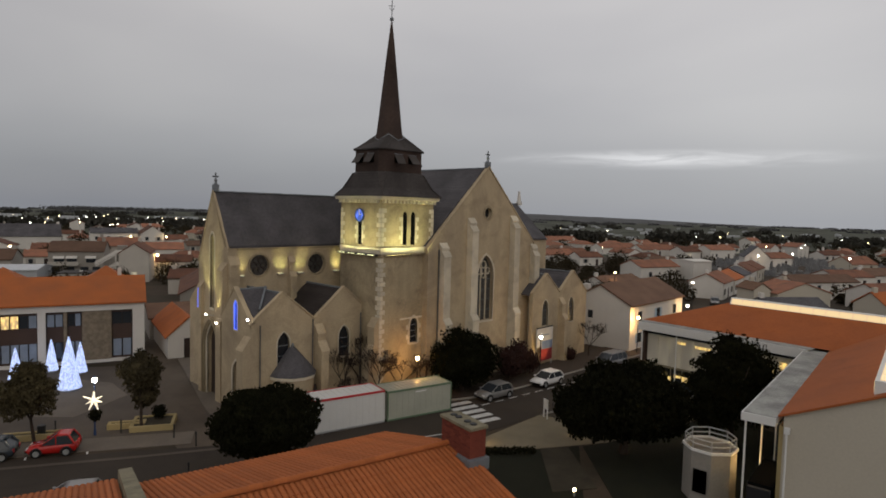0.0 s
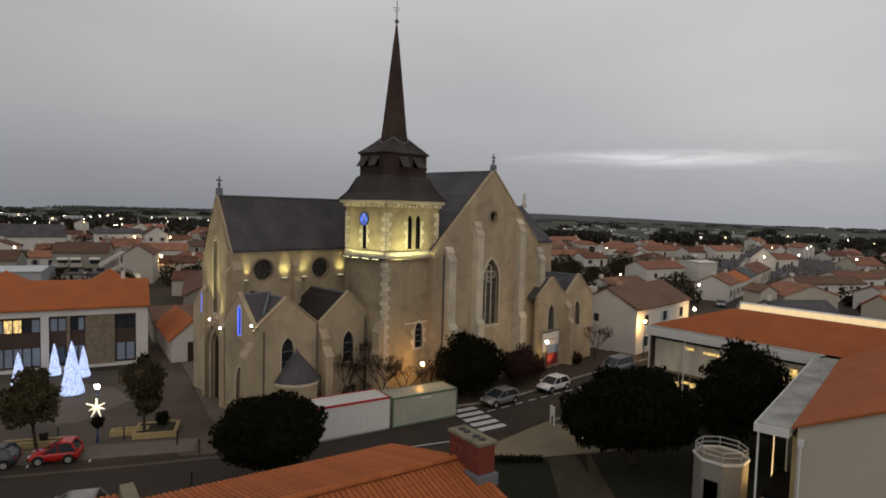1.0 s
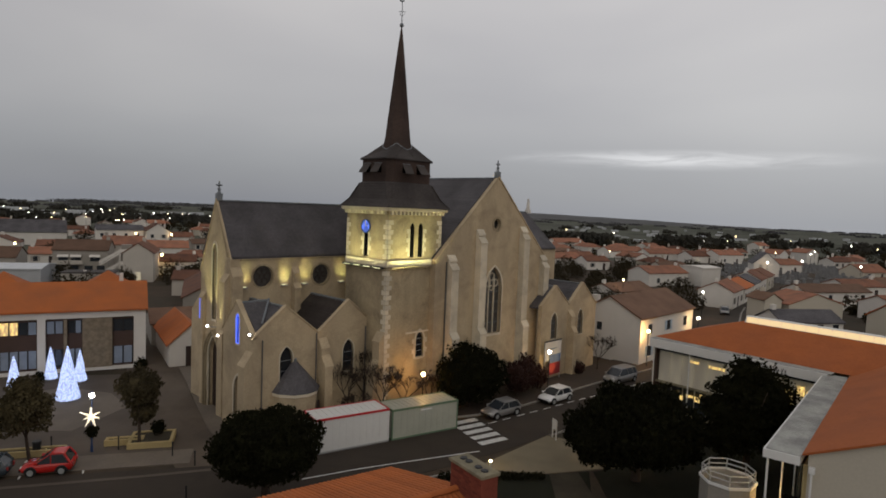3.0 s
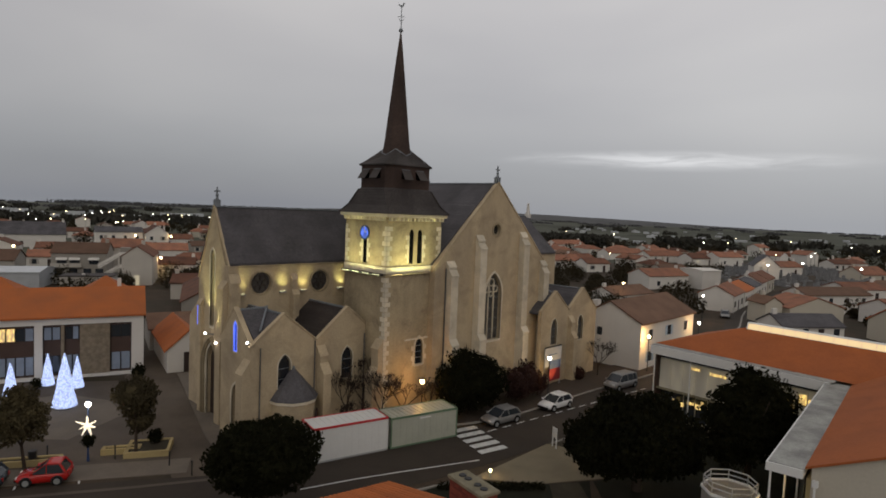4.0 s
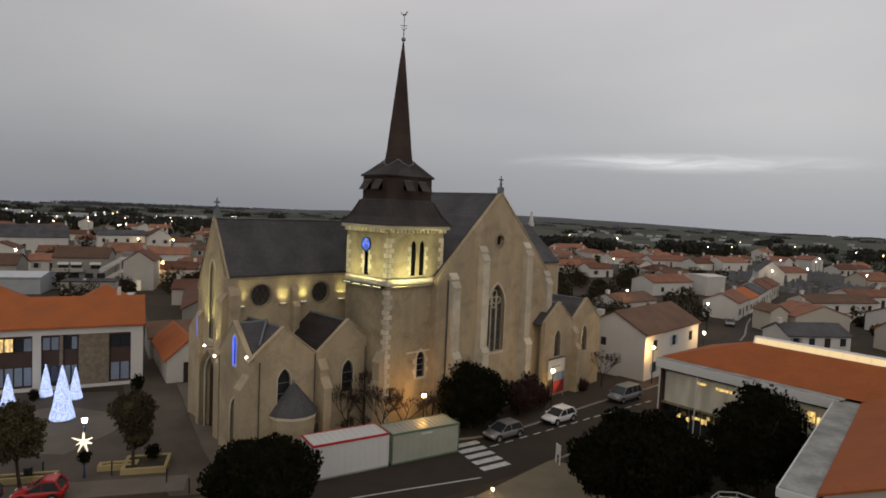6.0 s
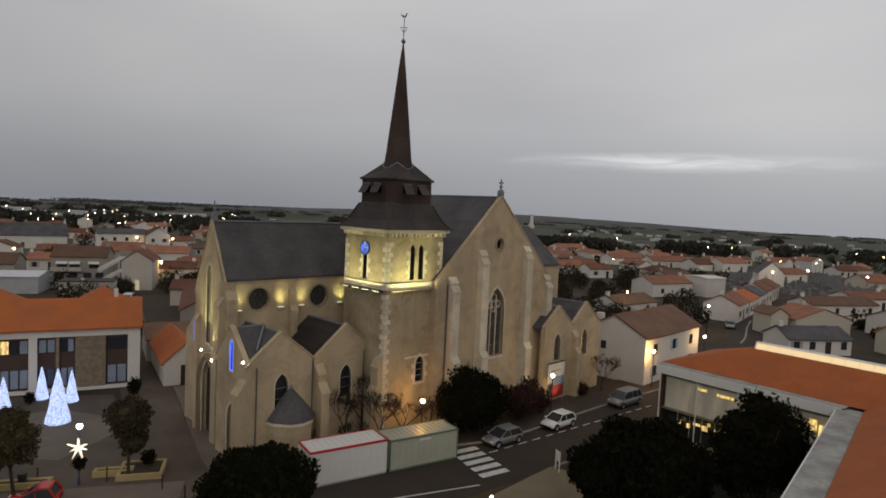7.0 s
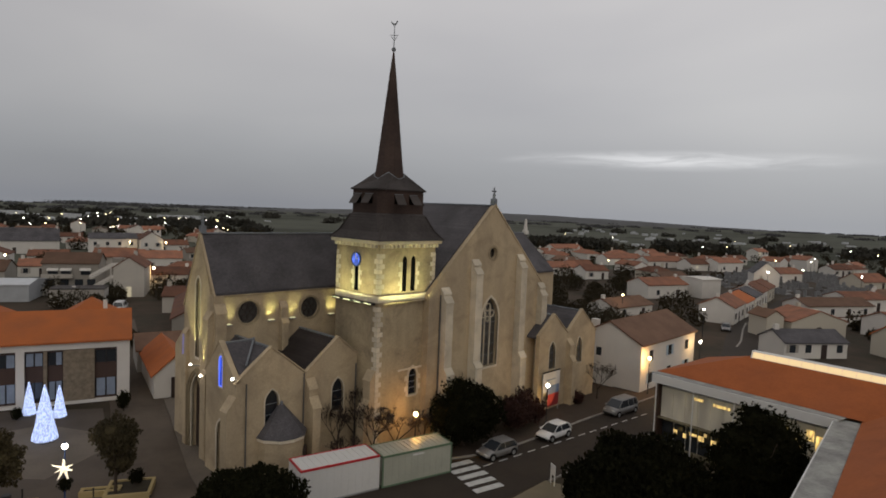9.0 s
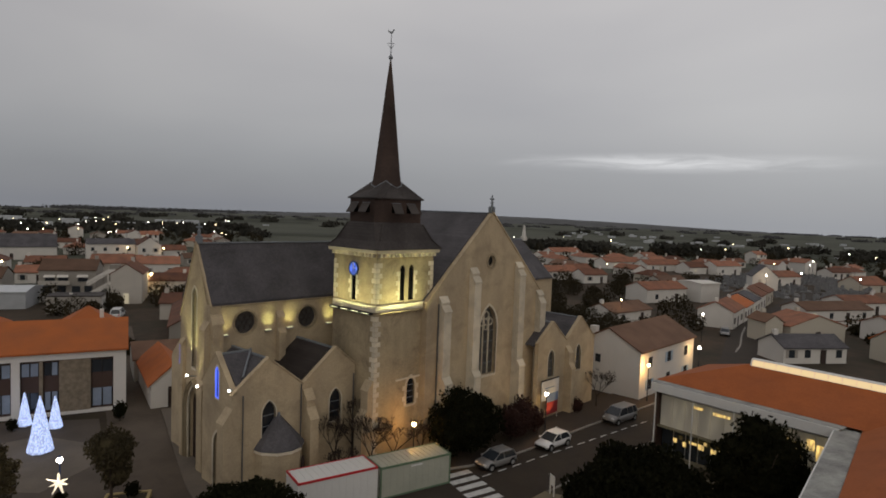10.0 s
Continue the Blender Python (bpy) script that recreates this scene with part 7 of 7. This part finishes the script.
# horizon woods in a grey that has the haze painted in
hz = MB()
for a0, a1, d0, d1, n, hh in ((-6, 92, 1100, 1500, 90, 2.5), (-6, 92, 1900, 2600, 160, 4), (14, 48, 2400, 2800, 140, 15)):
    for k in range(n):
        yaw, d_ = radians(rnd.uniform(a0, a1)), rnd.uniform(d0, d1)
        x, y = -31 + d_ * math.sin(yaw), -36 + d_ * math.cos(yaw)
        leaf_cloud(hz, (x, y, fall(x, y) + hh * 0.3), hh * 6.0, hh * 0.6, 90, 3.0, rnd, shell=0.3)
tagged(quick(hz, "hazy_woods", "haze_tinted_wood"), "low woods and rises along the horizon, haze put into their grey colour", "woods", kind="stuff")
# ridge added to raise the horizon line; its grey includes the haze
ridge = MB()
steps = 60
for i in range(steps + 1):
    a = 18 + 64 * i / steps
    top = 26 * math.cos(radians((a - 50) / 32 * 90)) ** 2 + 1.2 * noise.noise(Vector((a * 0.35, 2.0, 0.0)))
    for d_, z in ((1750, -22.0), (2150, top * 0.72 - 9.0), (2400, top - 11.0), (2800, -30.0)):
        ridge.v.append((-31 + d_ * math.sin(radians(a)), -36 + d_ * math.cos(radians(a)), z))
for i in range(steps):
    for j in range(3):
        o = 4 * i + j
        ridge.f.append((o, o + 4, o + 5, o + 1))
tagged(quick(ridge, "backdrop_ridge", "haze_tinted_wood"), "long low rise added along the far horizon, haze put into its grey colour", "hill", kind="structure")
pond = MB()
for k in range(80):
    yaw = radians(rnd.uniform(56, 88) if k < 60 else rnd.uniform(-4, 30))
    d_ = rnd.uniform(440, 950)
    x, y = -31 + d_ * math.sin(yaw), -36 + d_ * math.cos(yaw)
    pond.box(-rnd.uniform(1, 5), rnd.uniform(1, 5), -2, rnd.uniform(0, 4), 0, rnd.uniform(0.8, 2.4), frame_m(x, y, -90 + 90 - math.degrees(yaw) + rnd.uniform(-15, 15), fall(x, y)))
for k in range(16):
    yaw, d_ = radians(-2 + 1.7 * k + rnd.uniform(-0.6, 0.6)), rnd.uniform(560, 700)
    x, y = -31 + d_ * math.sin(yaw), -36 + d_ * math.cos(yaw)
    pond.box(-rnd.uniform(6, 16), rnd.uniform(6, 16), 0, 9, 0, rnd.uniform(2.5, 4.5), frame_m(x, y, -math.degrees(yaw) + rnd.uniform(-10, 10), fall(x, y)))
tagged(quick(pond, "far_sheds", "canvas"), "pale sheds and plastic tunnels far out on the marsh", "sheds", kind="stuff")
fields = MB()
for k in range(70):
    yaw, d_ = radians(rnd.uniform(-4, 90)), rnd.uniform(430, 1500)
    x, y = -31 + d_ * math.sin(yaw), -36 + d_ * math.cos(yaw)
    w, l_ = rnd.uniform(20, 60), rnd.uniform(8, 26)
    z = max(fall(x + a, y + b) for a in (-w, w) for b in (-w, w)) + 0.25
    m_ = frame_m(x, y, -math.degrees(yaw) + rnd.uniform(-25, 25), z)
    o = len(fields.v)
    fields.v += [tuple(m_ @ Vector(v)) for v in ((-w, -l_, 0), (w, -l_, 0), (w, l_, 0), (-w, l_, 0))]
    fields.f.append((o, o + 1, o + 2, o + 3))
tagged(quick(fields, "far_fields", "meadow"), "darker green meadows on the marsh", "fields", kind="stuff")

for k in range(64):
    lft = k < 46
    yaw = radians(rnd.uniform(-3, 27) if lft else rnd.uniform(52, 86))
    d_ = rnd.uniform(330, 640) if lft else rnd.uniform(200, 520)
    x, y = -31 + d_ * math.sin(yaw), -36 + d_ * math.cos(yaw)
    if any(math.hypot(x - a, y - b) < r * 0.6 for a, b, r in taken):
        continue
    street_lamp(x, y, 6.0, 0, bulb="glow_white" if k % 2 else "glow_warm", label="distant street lamp glowing in the village", r=0.10 + d_ / 3000, z0=fall(x, y))
for x, y in ((24, 107), (58, 186), (48, 192), (4, 150), (181.5, 24), (206, 20), (200, 2), (28, 260), (100, 54)):
    street_lamp(x, y, 5.0, 320 if x == 24 else 90, bulb="glow_warm" if x < 100 else "glow_white", label="street lamp glowing among the houses", r=0.27)
